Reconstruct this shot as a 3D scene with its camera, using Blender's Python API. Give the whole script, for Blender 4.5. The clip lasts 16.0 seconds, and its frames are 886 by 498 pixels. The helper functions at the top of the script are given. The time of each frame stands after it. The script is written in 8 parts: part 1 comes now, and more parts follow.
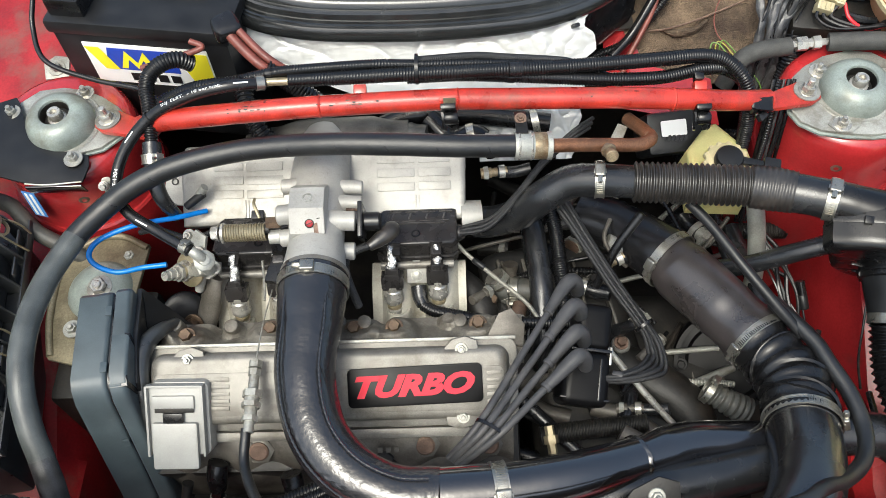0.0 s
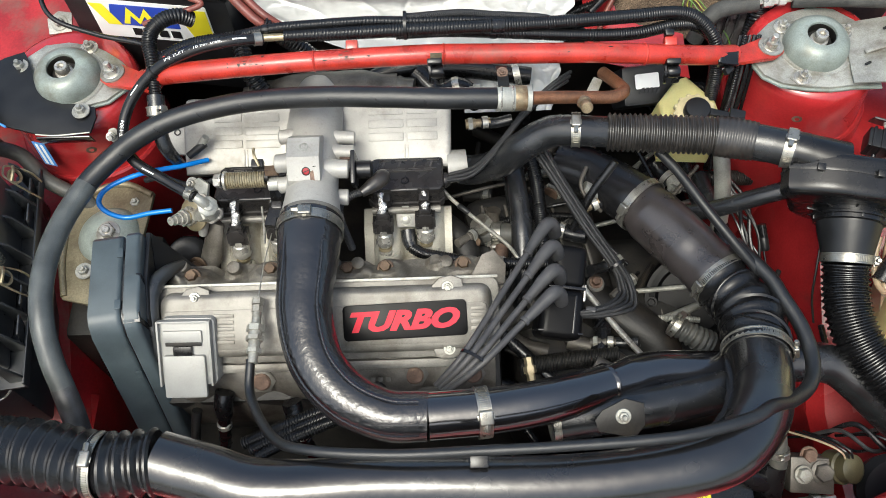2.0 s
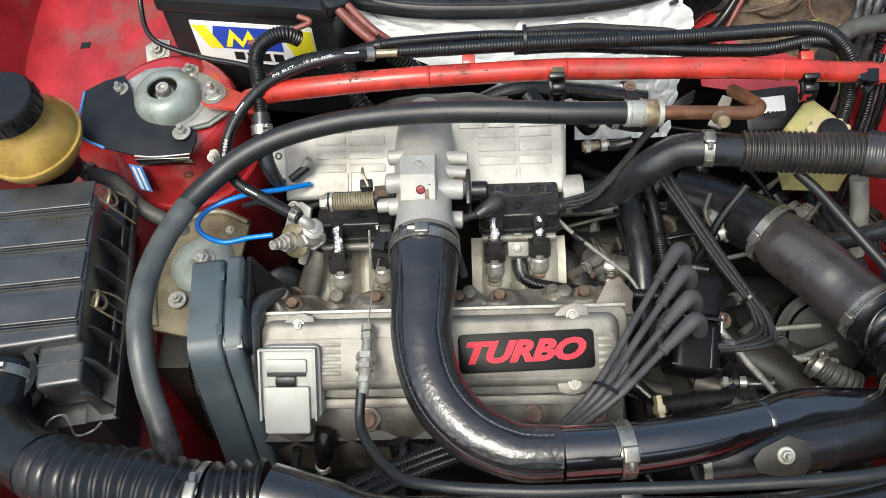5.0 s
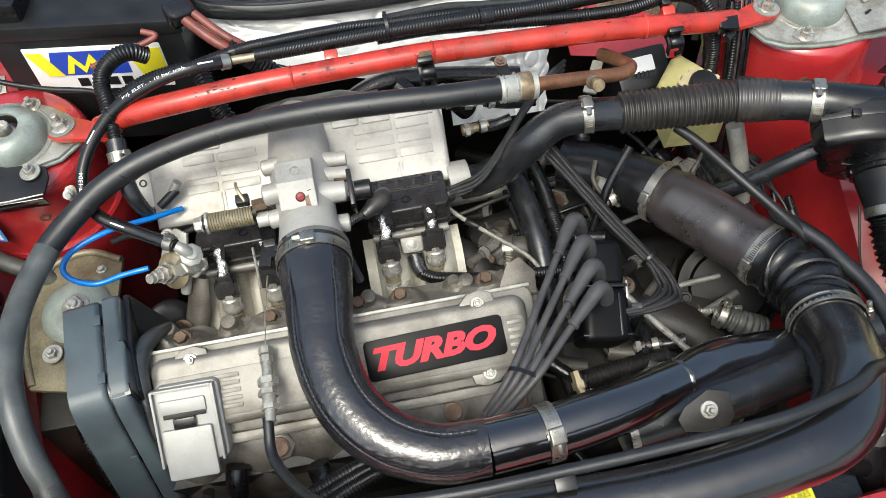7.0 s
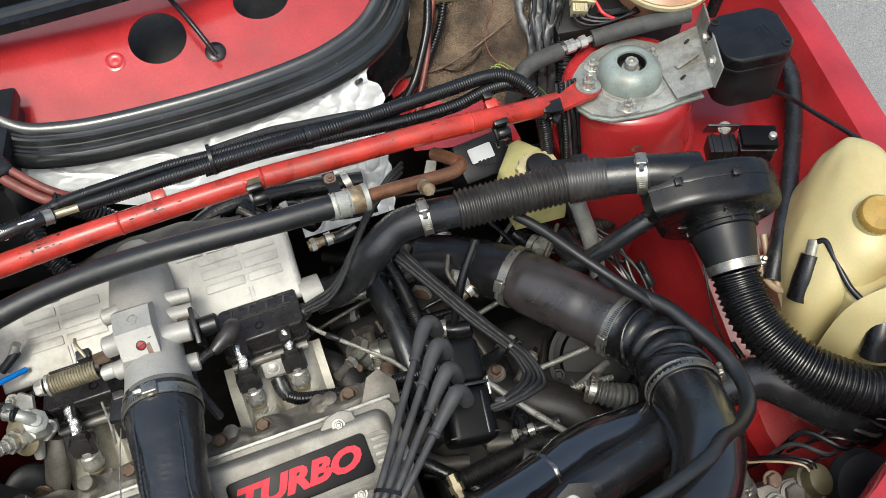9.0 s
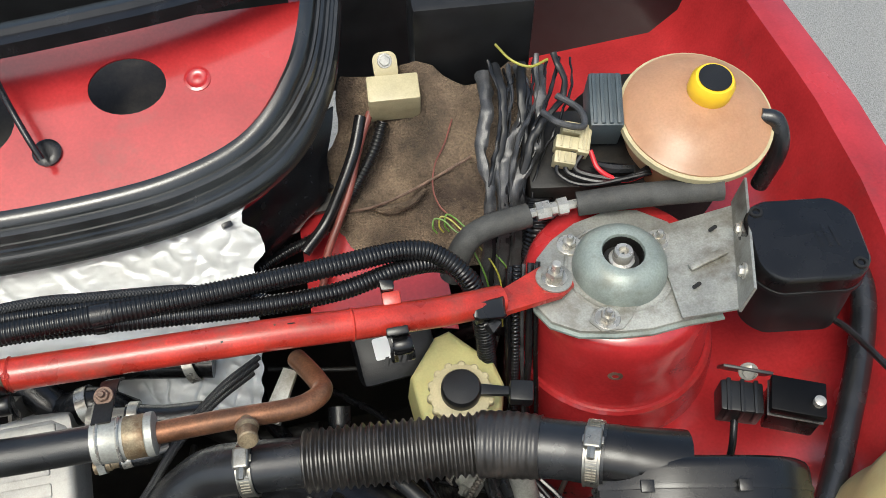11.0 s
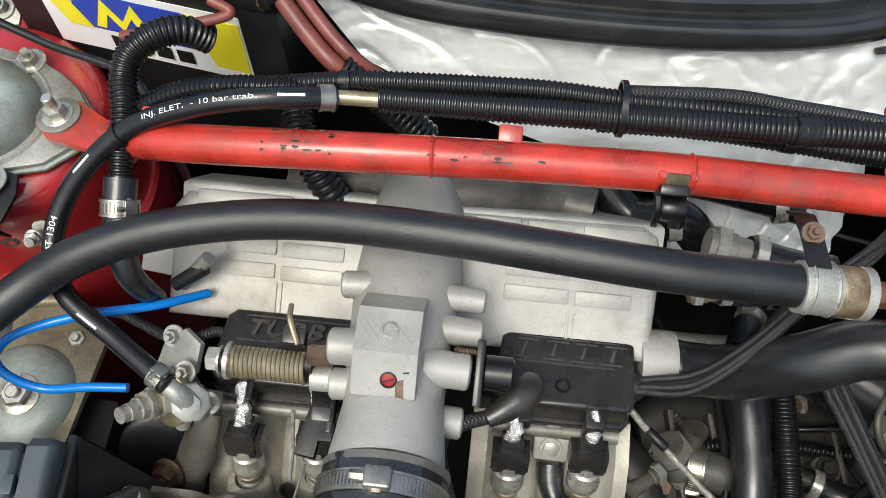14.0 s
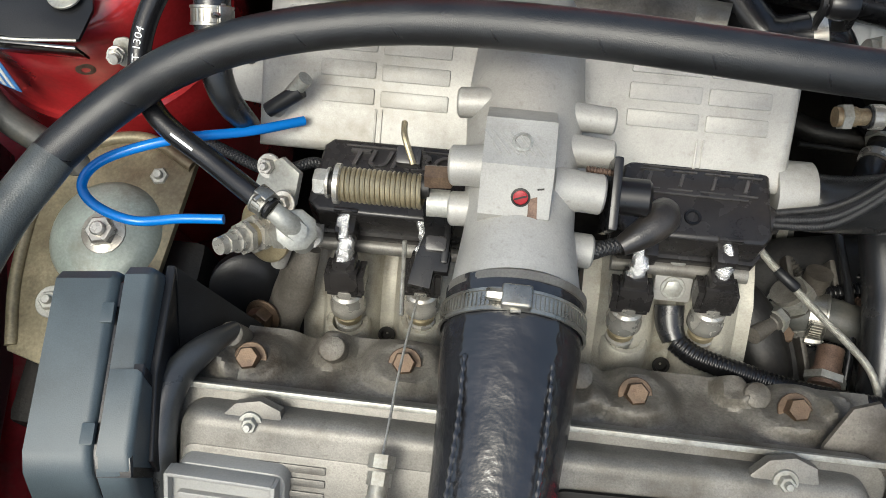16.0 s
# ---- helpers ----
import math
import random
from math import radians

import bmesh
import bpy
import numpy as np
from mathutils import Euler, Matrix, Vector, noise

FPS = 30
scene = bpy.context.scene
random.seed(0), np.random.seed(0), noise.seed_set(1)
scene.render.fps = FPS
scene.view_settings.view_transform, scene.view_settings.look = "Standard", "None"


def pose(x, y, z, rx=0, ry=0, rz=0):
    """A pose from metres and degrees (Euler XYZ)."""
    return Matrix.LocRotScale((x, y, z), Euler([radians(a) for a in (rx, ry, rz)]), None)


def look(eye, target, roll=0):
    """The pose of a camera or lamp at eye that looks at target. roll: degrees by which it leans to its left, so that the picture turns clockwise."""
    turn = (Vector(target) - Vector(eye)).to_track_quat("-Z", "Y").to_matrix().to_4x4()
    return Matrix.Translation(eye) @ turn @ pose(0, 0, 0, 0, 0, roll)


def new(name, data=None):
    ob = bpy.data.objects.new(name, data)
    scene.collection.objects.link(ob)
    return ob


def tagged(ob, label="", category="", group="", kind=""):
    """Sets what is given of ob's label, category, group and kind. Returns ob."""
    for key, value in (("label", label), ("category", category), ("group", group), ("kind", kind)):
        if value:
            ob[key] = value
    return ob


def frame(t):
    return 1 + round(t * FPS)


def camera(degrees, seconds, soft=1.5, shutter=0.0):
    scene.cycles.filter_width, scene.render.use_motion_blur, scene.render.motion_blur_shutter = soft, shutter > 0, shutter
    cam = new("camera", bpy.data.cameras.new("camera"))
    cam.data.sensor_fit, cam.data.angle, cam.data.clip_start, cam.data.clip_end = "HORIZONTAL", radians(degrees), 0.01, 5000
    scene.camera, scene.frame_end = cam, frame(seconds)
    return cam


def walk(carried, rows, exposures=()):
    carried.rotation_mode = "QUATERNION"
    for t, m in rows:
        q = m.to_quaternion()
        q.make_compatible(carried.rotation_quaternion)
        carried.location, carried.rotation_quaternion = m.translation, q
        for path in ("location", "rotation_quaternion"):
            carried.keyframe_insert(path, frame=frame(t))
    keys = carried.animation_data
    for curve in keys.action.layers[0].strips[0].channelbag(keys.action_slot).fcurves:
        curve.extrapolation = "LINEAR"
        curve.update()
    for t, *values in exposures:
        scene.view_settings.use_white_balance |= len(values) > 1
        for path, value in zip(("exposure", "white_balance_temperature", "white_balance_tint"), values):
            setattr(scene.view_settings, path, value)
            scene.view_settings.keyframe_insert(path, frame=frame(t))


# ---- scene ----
cam = camera(55.6, 16.0, soft=0.6)
PATH = [
    (0, (0.01, -0.044, 1.689), (-0.032, 1.026, -0.001), -3.7),
    (0.5, (0.018, -0.045, 1.688), (-0.017, 1.001, -0.017), -3.5),
    (1, (0.022, -0.053, 1.681), (-0.011, 0.958, -0.044), -3.3),
    (1.5, (0.014, -0.068, 1.685), (-0.008, 0.913, -0.058), -2.9),
    (2, (0.011, -0.094, 1.754), (-0.004, 0.876, 0.005), -2.7),
    (2.5, (-0.005, -0.118, 1.805), (-0.015, 0.86, 0.061), -2.5),
    (3, (-0.013, -0.123, 1.809), (-0.012, 0.855, 0.064), -2.2),
    (3.5, (-0.009, -0.115, 1.797), (0.022, 0.863, 0.053), -1.4),
    (4, (-0.026, -0.119, 1.759), (-0.054, 0.949, 0.068), -3.3),
    (4.2, (-0.038, -0.108, 1.731), (-0.132, 1.006, 0.073), -5.3),
    (6.3, (-0.158, -0.116, 1.627), (-0.203, 1.024, -0.016), -8.2),
    (6.5, (-0.145, -0.111, 1.629), (-0.145, 1.018, -0.022), -7.5),
    (7, (-0.09, -0.091, 1.612), (0.055, 1.027, -0.039), -4.1),
    (7.5, (-0.045, -0.073, 1.626), (0.214, 1.054, -0.006), -2.8),
    (8, (-0.003, -0.07, 1.641), (0.301, 1.102, 0.049), -4.7),
    (8.5, (0.016, -0.069, 1.65), (0.339, 1.116, 0.072), -5.5),
    (9, (0.021, -0.064, 1.642), (0.354, 1.115, 0.061), -5.7),
    (9.5, (0.1, -0.006, 1.558), (0.436, 1.165, -0.028), -6.0),
    (10, (0.253, 0.094, 1.49), (0.539, 1.338, -0.049), -5.8),
    (10.2, (0.293, 0.137, 1.485), (0.566, 1.428, -0.017), -5.2),
    (12.3, (0.251, 0.297, 1.418), (0.355, 1.432, -0.226), 3.5),
    (12.5, (0.222, 0.299, 1.41), (0.285, 1.398, -0.26), 3.5),
    (13, (0.108, 0.3, 1.414), (0.128, 1.352, -0.286), 4.3),
    (13.5, (-0.01, 0.325, 1.4), (-0.044, 1.343, -0.321), 3.1),
    (14, (-0.117, 0.342, 1.374), (-0.214, 1.292, -0.383), 0.6),
    (14.5, (-0.148, 0.358, 1.312), (-0.258, 1.259, -0.47), -0.2),
    (15, (-0.151, 0.357, 1.31), (-0.245, 1.237, -0.484), 0.3),
    (15.5, (-0.158, 0.337, 1.308), (-0.247, 1.167, -0.51), -0.0),
    (16, (-0.179, 0.308, 1.304), (-0.308, 1.045, -0.551), -3.2),
]
walk(cam, [(t, look(eye, target, roll)) for t, eye, target, roll in PATH], exposures=((0.0, 1.12, 6380, 2), (2.5, 1.05, 6380, 2), (4.0, 1.05, 6380, 2), (7.0, 1.12, 6380, 2), (8.0, 1.02, 6380, 2), (9.0, 0.86, 6380, 2), (10.2, 0.80, 6380, 2), (12.3, 0.80, 6380, 2), (14.5, 0.84, 6380, 2), (16.0, 0.90, 6380, 2)))

# ---- world and light ----
world = bpy.data.worlds.new("sky")
scene.world = world
world.use_nodes = True
wn, wl = world.node_tree.nodes, world.node_tree.links
sky = wn.new("ShaderNodeTexSky")
sky.sky_type, sky.sun_disc = "NISHITA", False
sky.sun_elevation, sky.sun_rotation = radians(62), radians(205)
sky.air_density, sky.dust_density = 1.0, 6.0
bg = wn["Background"]
wl.new(sky.outputs[0], bg.inputs[0])
bg.inputs[1].default_value = 0.125
lamp = bpy.data.lights.new("sun", "SUN")
lamp.energy, lamp.angle, lamp.color = 0.85, radians(24), (1.0, 0.99, 0.97)
sun = new("sun", lamp)
sun.matrix_world = look((-0.47, -0.51, 2.9), (0, 0.5, 0.8))

# ---- materials ----


def mat(name, color, rough=0.5, metal=0.0, vary=0.15, scale=30.0, fine=400.0, bump=0.05, stain=None, amount=0.4, coat=0.0, rvary=0.12, glass=0.0, spec=0.5, stretch=(1, 1, 1), dist=0.001, pits=0.0, ridged=False):
    """Principled surface with broad and fine variation of colour, gloss and relief, in metres."""
    m = bpy.data.materials.new(name)
    m.use_nodes = True
    n, l = m.node_tree.nodes, m.node_tree.links
    b = n["Principled BSDF"]
    geo = n.new("ShaderNodeNewGeometry")
    mp = n.new("ShaderNodeMapping")
    mp.inputs["Scale"].default_value = stretch
    l.new(geo.outputs["Position"], mp.inputs["Vector"])
    big, small = n.new("ShaderNodeTexNoise"), n.new("ShaderNodeTexNoise")
    big.inputs["Scale"].default_value, big.inputs["Detail"].default_value = scale, 5
    small.inputs["Scale"].default_value, small.inputs["Detail"].default_value = fine, 3
    if ridged:
        small.noise_type = "RIDGED_MULTIFRACTAL"
    for t in (big, small):
        l.new(mp.outputs[0], t.inputs["Vector"])
    ramp = n.new("ShaderNodeValToRGB")
    ramp.color_ramp.elements[0].position, ramp.color_ramp.elements[1].position = 0.3, 0.7
    lo = [max(0.0, c * (1 - vary)) for c in color[:3]]
    hi = [min(1.0, c * (1 + vary)) for c in color[:3]]
    ramp.color_ramp.elements[0].color, ramp.color_ramp.elements[1].color = (*lo, 1), (*hi, 1)
    l.new(big.outputs[0], ramp.inputs[0])
    mix = n.new("ShaderNodeMixRGB")
    mix.blend_type = "OVERLAY"
    mix.inputs[0].default_value = min(1.0, vary * 1.2)
    l.new(ramp.outputs[0], mix.inputs[1])
    l.new(small.outputs[0], mix.inputs[2])
    out = mix.outputs[0]
    if pits:
        grit = n.new("ShaderNodeTexNoise")
        grit.inputs["Scale"].default_value, grit.inputs["Detail"].default_value, grit.inputs["Roughness"].default_value = 250, 6, 0.78
        l.new(geo.outputs["Position"], grit.inputs["Vector"])
        gr = n.new("ShaderNodeValToRGB")
        gr.color_ramp.elements[0].position, gr.color_ramp.elements[1].position = 0.56, 0.70
        gr.color_ramp.elements[1].color = (pits, pits, pits, 1)
        l.new(grit.outputs[0], gr.inputs[0])
        gm = n.new("ShaderNodeMixRGB")
        l.new(gr.outputs[0], gm.inputs[0])
        l.new(out, gm.inputs[1])
        gm.inputs[2].default_value = (color[0] * 0.38, color[1] * 0.35, color[2] * 0.31, 1)
        out = gm.outputs[0]
    if stain is not None:
        patch = n.new("ShaderNodeTexNoise")
        patch.inputs["Scale"].default_value, patch.inputs["Detail"].default_value, patch.inputs["Roughness"].default_value = scale * 0.6, 8, 0.7
        l.new(geo.outputs["Position"], patch.inputs["Vector"])
        pr = n.new("ShaderNodeValToRGB")
        pr.color_ramp.elements[0].position, pr.color_ramp.elements[1].position = 0.62 - amount * 0.3, 0.78 - amount * 0.2
        l.new(patch.outputs[0], pr.inputs[0])
        mx = n.new("ShaderNodeMixRGB")
        l.new(pr.outputs[0], mx.inputs[0])
        l.new(out, mx.inputs[1])
        mx.inputs[2].default_value = (*stain[:3], 1)
        out = mx.outputs[0]
    l.new(out, b.inputs["Base Color"])
    mr = n.new("ShaderNodeMapRange")
    mr.inputs["To Min"].default_value, mr.inputs["To Max"].default_value = max(0.02, rough - rvary), min(1.0, rough + rvary)
    l.new(big.outputs[0], mr.inputs["Value"])
    l.new(mr.outputs[0], b.inputs["Roughness"])
    b.inputs["Metallic"].default_value = metal
    b.inputs["Coat Weight"].default_value = coat
    b.inputs["Coat Roughness"].default_value = 0.12
    b.inputs["Specular IOR Level"].default_value = spec
    b.inputs["Subsurface Weight"].default_value = glass
    b.inputs["Subsurface Scale"].default_value = 0.01
    if bump:
        bp = n.new("ShaderNodeBump")
        bp.inputs["Strength"].default_value, bp.inputs["Distance"].default_value = bump, dist
        l.new(small.outputs[0], bp.inputs["Height"])
        l.new(bp.outputs[0], b.inputs["Normal"])
    return m


RED = mat("red_paint", (0.375, 0.022, 0.025), 0.23, 0, 0.2, 12, 300, 0.03, (0.19, 0.032, 0.030), 0.18, coat=0.8)
RED_DUSTY = mat("dusty_red_paint", (0.29, 0.014, 0.018), 0.40, 0, 0.3, 16, 260, 0.10, (0.17, 0.09, 0.07), 0.40)
RED_BAR = mat("worn_red_paint", (0.39, 0.029, 0.018), 0.30, 0, 0.34, 34, 500, 0.14, (0.21, 0.055, 0.038), 0.32, coat=0.3)
RUBBER = mat("black_rubber", (0.0095, 0.0095, 0.0105), 0.24, 0, 0.35, 60, 900, 0.12, spec=0.5)
SOFT_RUBBER = mat("hose_rubber", (0.014, 0.0147, 0.016), 0.25, 0, 0.35, 50, 1500, 0.15, (0.030, 0.028, 0.026), 0.18, spec=0.7)
MATT = mat("dusty_black_rubber", (0.023, 0.0205, 0.0185), 0.34, 0, 0.4, 50, 700, 0.2, (0.055, 0.046, 0.038), 0.28, spec=0.7)
SILICONE = mat("woven_silicone", (0.015, 0.0152, 0.0170), 0.22, 0, 0.28, 30, 150, 0.20, rvary=0.09, spec=0.85, dist=0.004)
GLOSS = mat("gloss_black_paint", (0.006, 0.0056, 0.0060), 0.17, 0, 0.2, 14, 38, 0.16, coat=1.0, rvary=0.09, spec=1.0, dist=0.005)
SATIN = mat("satin_black_plastic", (0.0060, 0.0060, 0.0065), 0.27, 0, 0.3, 40, 900, 0.06, spec=0.5, rvary=0.10)
DULL = mat("dull_black_plastic", (0.0115, 0.012, 0.013), 0.36, 0, 0.3, 40, 900, 0.12, spec=0.38)
FILTER = mat("worn_grey_black_plastic", (0.033, 0.035, 0.036), 0.31, 0, 0.35, 30, 900, 0.1, (0.06, 0.06, 0.057), 0.25, spec=0.8)
SLATE = mat("slate_grey_plastic", (0.053, 0.070, 0.079), 0.40, 0, 0.25, 25, 1200, 0.1, (0.080, 0.092, 0.095), 0.2, spec=0.5)
# base darkened to near-black for deep shade in the bay; stains are grime
DARK = mat("grimy_shaded_metal", (0.014, 0.013, 0.0115), 0.5, 0.2, 0.5, 30, 300, 0.3, (0.042, 0.034, 0.026), 0.32)
ALU = mat("cast_aluminium", (0.172, 0.164, 0.146), 0.42, 0.3, 0.35, 22, 900, 0.12, (0.072, 0.062, 0.046), 0.42, pits=0.5)
PLENUM = mat("clean_cast_aluminium", (0.36, 0.351, 0.325), 0.44, 0.22, 0.2, 16, 1000, 0.12, (0.20, 0.186, 0.155), 0.36, pits=0.5)
DIRTY_ALU = mat("oily_cast_aluminium", (0.115, 0.105, 0.09), 0.48, 0.3, 0.35, 30, 600, 0.25, (0.04, 0.033, 0.026), 0.5, pits=0.6)
ZINC = mat("zinc_plated_steel", (0.47, 0.455, 0.41), 0.28, 0.6, 0.25, 60, 900, 0.1, (0.27, 0.235, 0.18), 0.3)
GALV = mat("weathered_grey_steel", (0.34, 0.34, 0.308), 0.40, 0.40, 0.3, 28, 500, 0.15, (0.15, 0.13, 0.095), 0.42)
DOME = mat("grey_green_steel", (0.245, 0.28, 0.255), 0.38, 0.2, 0.25, 30, 500, 0.1, (0.15, 0.145, 0.115), 0.38)
RUST = mat("rusty_steel", (0.15, 0.098, 0.072), 0.55, 0.4, 0.45, 80, 900, 0.3, (0.09, 0.05, 0.032), 0.4)
RUNNER = mat("dusty_cast_aluminium", (0.378, 0.360, 0.302), 0.46, 0.2, 0.25, 35, 700, 0.14, (0.19, 0.16, 0.115), 0.38, pits=0.5)
COPPER = mat("tarnished_copper", (0.23, 0.105, 0.055), 0.36, 0.6, 0.5, 30, 600, 0.08, (0.10, 0.058, 0.038), 0.45)
BRASS = mat("dull_brass", (0.36, 0.305, 0.195), 0.32, 0.6, 0.25, 60, 800, 0.1, (0.20, 0.15, 0.085), 0.25)
FOIL = mat("crinkled_silver_foil", (0.66, 0.67, 0.66), 0.38, 0.35, 0.10, 25, 75, 0.28, (0.52, 0.52, 0.50), 0.35, dist=0.002, stretch=(0.8, 2.0, 2.0), ridged=True)
WRAP = mat("crumpled_bright_foil", (0.62, 0.62, 0.61), 0.24, 0.75, 0.2, 120, 900, 0.5, (0.30, 0.28, 0.25), 0.25, dist=0.002)
BLUE = mat("blue_plastic_tube", (0.008, 0.18, 0.60), 0.22, 0, 0.08, 30, 500, 0.02)
CREAM = mat("cream_plastic", (0.50, 0.425, 0.215), 0.40, 0, 0.10, 8, 500, 0.04, (0.45, 0.345, 0.15), 0.25, glass=0.15)
OLD_CREAM = mat("yellowed_plastic", (0.50, 0.46, 0.20), 0.42, 0, 0.12, 20, 500, 0.05, (0.38, 0.33, 0.13), 0.3, glass=0.1)
AMBER = mat("amber_plastic", (0.31, 0.20, 0.045), 0.26, 0, 0.3, 25, 500, 0.04, (0.14, 0.08, 0.025), 0.35, glass=0.1)
TAN = mat("tan_translucent_plastic", (0.42, 0.23, 0.13), 0.34, 0, 0.15, 14, 400, 0.04, (0.32, 0.16, 0.08), 0.25, glass=0.1)
YELLOW = mat("yellow_plastic", (0.85, 0.55, 0.03), 0.4, 0, 0.06, 40, 600, 0.04)
IVORY = mat("ivory_plastic", (0.46, 0.40, 0.24), 0.42, 0, 0.15, 40, 600, 0.05, (0.34, 0.28, 0.16), 0.25)
WHITE = mat("white_print", (0.82, 0.82, 0.80), 0.5, 0, 0.03, 30, 500, 0.0)
LABEL_YELLOW = mat("yellow_print", (0.88, 0.78, 0.03), 0.4, 0, 0.03, 30, 500, 0.0)
LABEL_BLUE = mat("blue_print", (0.02, 0.06, 0.42), 0.4, 0, 0.05, 30, 500, 0.0)
STICKER_BLUE = mat("light_blue_sticker", (0.07, 0.25, 0.6), 0.45, 0, 0.1, 60, 500, 0.0)
BADGE = mat("black_badge_enamel", (0.004, 0.004, 0.0045), 0.34, 0, 0.2, 40, 600, 0.05, spec=0.14)
RED_PRINT = mat("red_letters", (0.62, 0.012, 0.035), 0.5, 0, 0.08, 50, 500, 0.03, spec=0.3)
FELT = mat("dirty_brown_felt", (0.135, 0.097, 0.064), 0.95, 0, 0.55, 22, 420, 1.0, (0.045, 0.030, 0.021), 0.52, dist=0.003)
WIRE_RED = mat("red_wire", (0.55, 0.02, 0.03), 0.4, 0, 0.1, 40, 500, 0.02)
WIRE_PINK = mat("aged_red_cable", (0.17, 0.048, 0.036), 0.42, 0, 0.3, 40, 500, 0.05)
WIRE_YELLOW = mat("yellow_wire", (0.30, 0.28, 0.04), 0.4, 0, 0.3, 100, 500, 0.02)
WIRE_GREEN = mat("green_yellow_wire", (0.10, 0.21, 0.03), 0.4, 0, 0.3, 200, 500, 0.02)
TAPE = mat("grey_cloth_tape", (0.040, 0.040, 0.041), 0.34, 0, 0.6, 60, 700, 0.35, spec=0.7)
LEAD = mat("grey_lead_rubber", (0.050, 0.050, 0.052), 0.45, 0, 0.25, 40, 900, 0.1, (0.075, 0.072, 0.068), 0.25, spec=0.35)
BRAID = mat("black_braided_sleeve", (0.017, 0.0172, 0.018), 0.38, 0, 0.5, 300, 2000, 0.1, spec=0.45)
STEEL_BRAID = mat("steel_braid", (0.36, 0.35, 0.31), 0.36, 0.6, 0.3, 200, 900, 0.1)
PIPE = mat("brownish_satin_plastic", (0.030, 0.0262, 0.0260), 0.29, 0, 0.35, 25, 500, 0.05, (0.052, 0.044, 0.042), 0.35, spec=0.8, rvary=0.10)
OLIVE = mat("olive_stained_steel", (0.20, 0.175, 0.115), 0.45, 0.4, 0.35, 25, 400, 0.15, (0.09, 0.065, 0.04), 0.4)
PAINTED = mat("soft_gloss_black_paint", (0.007, 0.0069, 0.0074), 0.25, 0, 0.3, 9, 34, 0.20, (0.014, 0.013, 0.0135), 0.3, rvary=0.13, spec=0.75, dist=0.006, coat=0.6)
OLIVE_PLASTIC = mat("olive_plastic", (0.075, 0.066, 0.034), 0.45, 0, 0.3, 40, 600, 0.08, (0.04, 0.034, 0.02), 0.35)
HOSE_GREY = mat("weathered_grey_hose", (0.060, 0.061, 0.056), 0.5, 0, 0.3, 40, 600, 0.2, (0.10, 0.092, 0.075), 0.3)
TUBE_TAN = mat("aged_tan_tube", (0.34, 0.25, 0.165), 0.4, 0, 0.15, 30, 500, 0.05, glass=0.1)
HEAD = mat("stained_cast_aluminium", (0.172, 0.160, 0.136), 0.50, 0.22, 0.45, 28, 500, 0.32, (0.058, 0.047, 0.034), 0.56, pits=0.8, dist=0.0015)
OILED = mat("oily_brown_steel", (0.115, 0.078, 0.050), 0.42, 0.5, 0.4, 80, 900, 0.2, (0.07, 0.040, 0.027), 0.35)
STAINED = mat("stained_crimp_sleeve", (0.24, 0.19, 0.12), 0.42, 0.5, 0.5, 60, 700, 0.1, (0.13, 0.062, 0.025), 0.5)
RED_SEAL = mat("dull_red_seal", (0.28, 0.012, 0.018), 0.5, 0, 0.2, 80, 500, 0.05)
CASING = mat("deep_black_plastic", (0.021, 0.0195, 0.019), 0.27, 0, 0.3, 40, 900, 0.10, (0.034, 0.030, 0.027), 0.3, spec=0.5, rvary=0.08)
OLD_HOSE = mat("dusty_grey_green_hose", (0.0105, 0.0112, 0.0120), 0.33, 0, 0.3, 40, 1500, 0.28, (0.020, 0.0205, 0.019), 0.2, spec=0.6)
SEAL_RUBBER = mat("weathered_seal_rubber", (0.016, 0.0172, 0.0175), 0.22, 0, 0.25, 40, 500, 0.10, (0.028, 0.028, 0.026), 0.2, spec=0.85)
BAND = mat("dull_band_steel", (0.33, 0.32, 0.285), 0.30, 0.85, 0.25, 60, 900, 0.1, (0.20, 0.18, 0.14), 0.3)
PALE = mat("pale_grey_painted_metal", (0.30, 0.30, 0.285), 0.42, 0.15, 0.12, 25, 700, 0.06, (0.23, 0.225, 0.20), 0.2)
FOAM = mat("weathered_foam_sleeve", (0.055, 0.055, 0.052), 0.62, 0, 0.3, 60, 700, 0.4, (0.085, 0.08, 0.07), 0.3, spec=0.3)
# lighter black: the glint on glossy raised edges put into the colour
GLINT = mat("glinting_black_edges", (0.060, 0.056, 0.053), 0.30, 0, 0.3, 60, 900, 0.1, spec=0.6)
SLEEVE = mat("dusty_wrapped_sleeve", (0.065, 0.072, 0.071), 0.34, 0, 0.3, 40, 900, 0.3, (0.10, 0.10, 0.09), 0.2, spec=0.6)
ASPHALT = mat("asphalt", (0.27, 0.27, 0.262), 0.9, 0, 0.2, 150, 330, 1.0, (0.14, 0.14, 0.135), 0.3, dist=0.004)

# ---- mesh helpers ----


def spline(points, n=14):
    p = [Vector(q) for q in points]
    if len(p) == 2:
        return [p[0].lerp(p[1], i / n) for i in range(n + 1)]
    p = [2 * p[0] - p[1], *p, 2 * p[-1] - p[-2]]
    out = []
    for i in range(1, len(p) - 2):
        a, b, c, d = p[i - 1:i + 3]
        for k in range(n):
            u = k / n
            out.append(0.5 * (2 * b + (c - a) * u + (2 * a - 5 * b + 4 * c - d) * u * u + (3 * b - a - 3 * c + d) * u ** 3))
    out.append(p[-2])
    return out


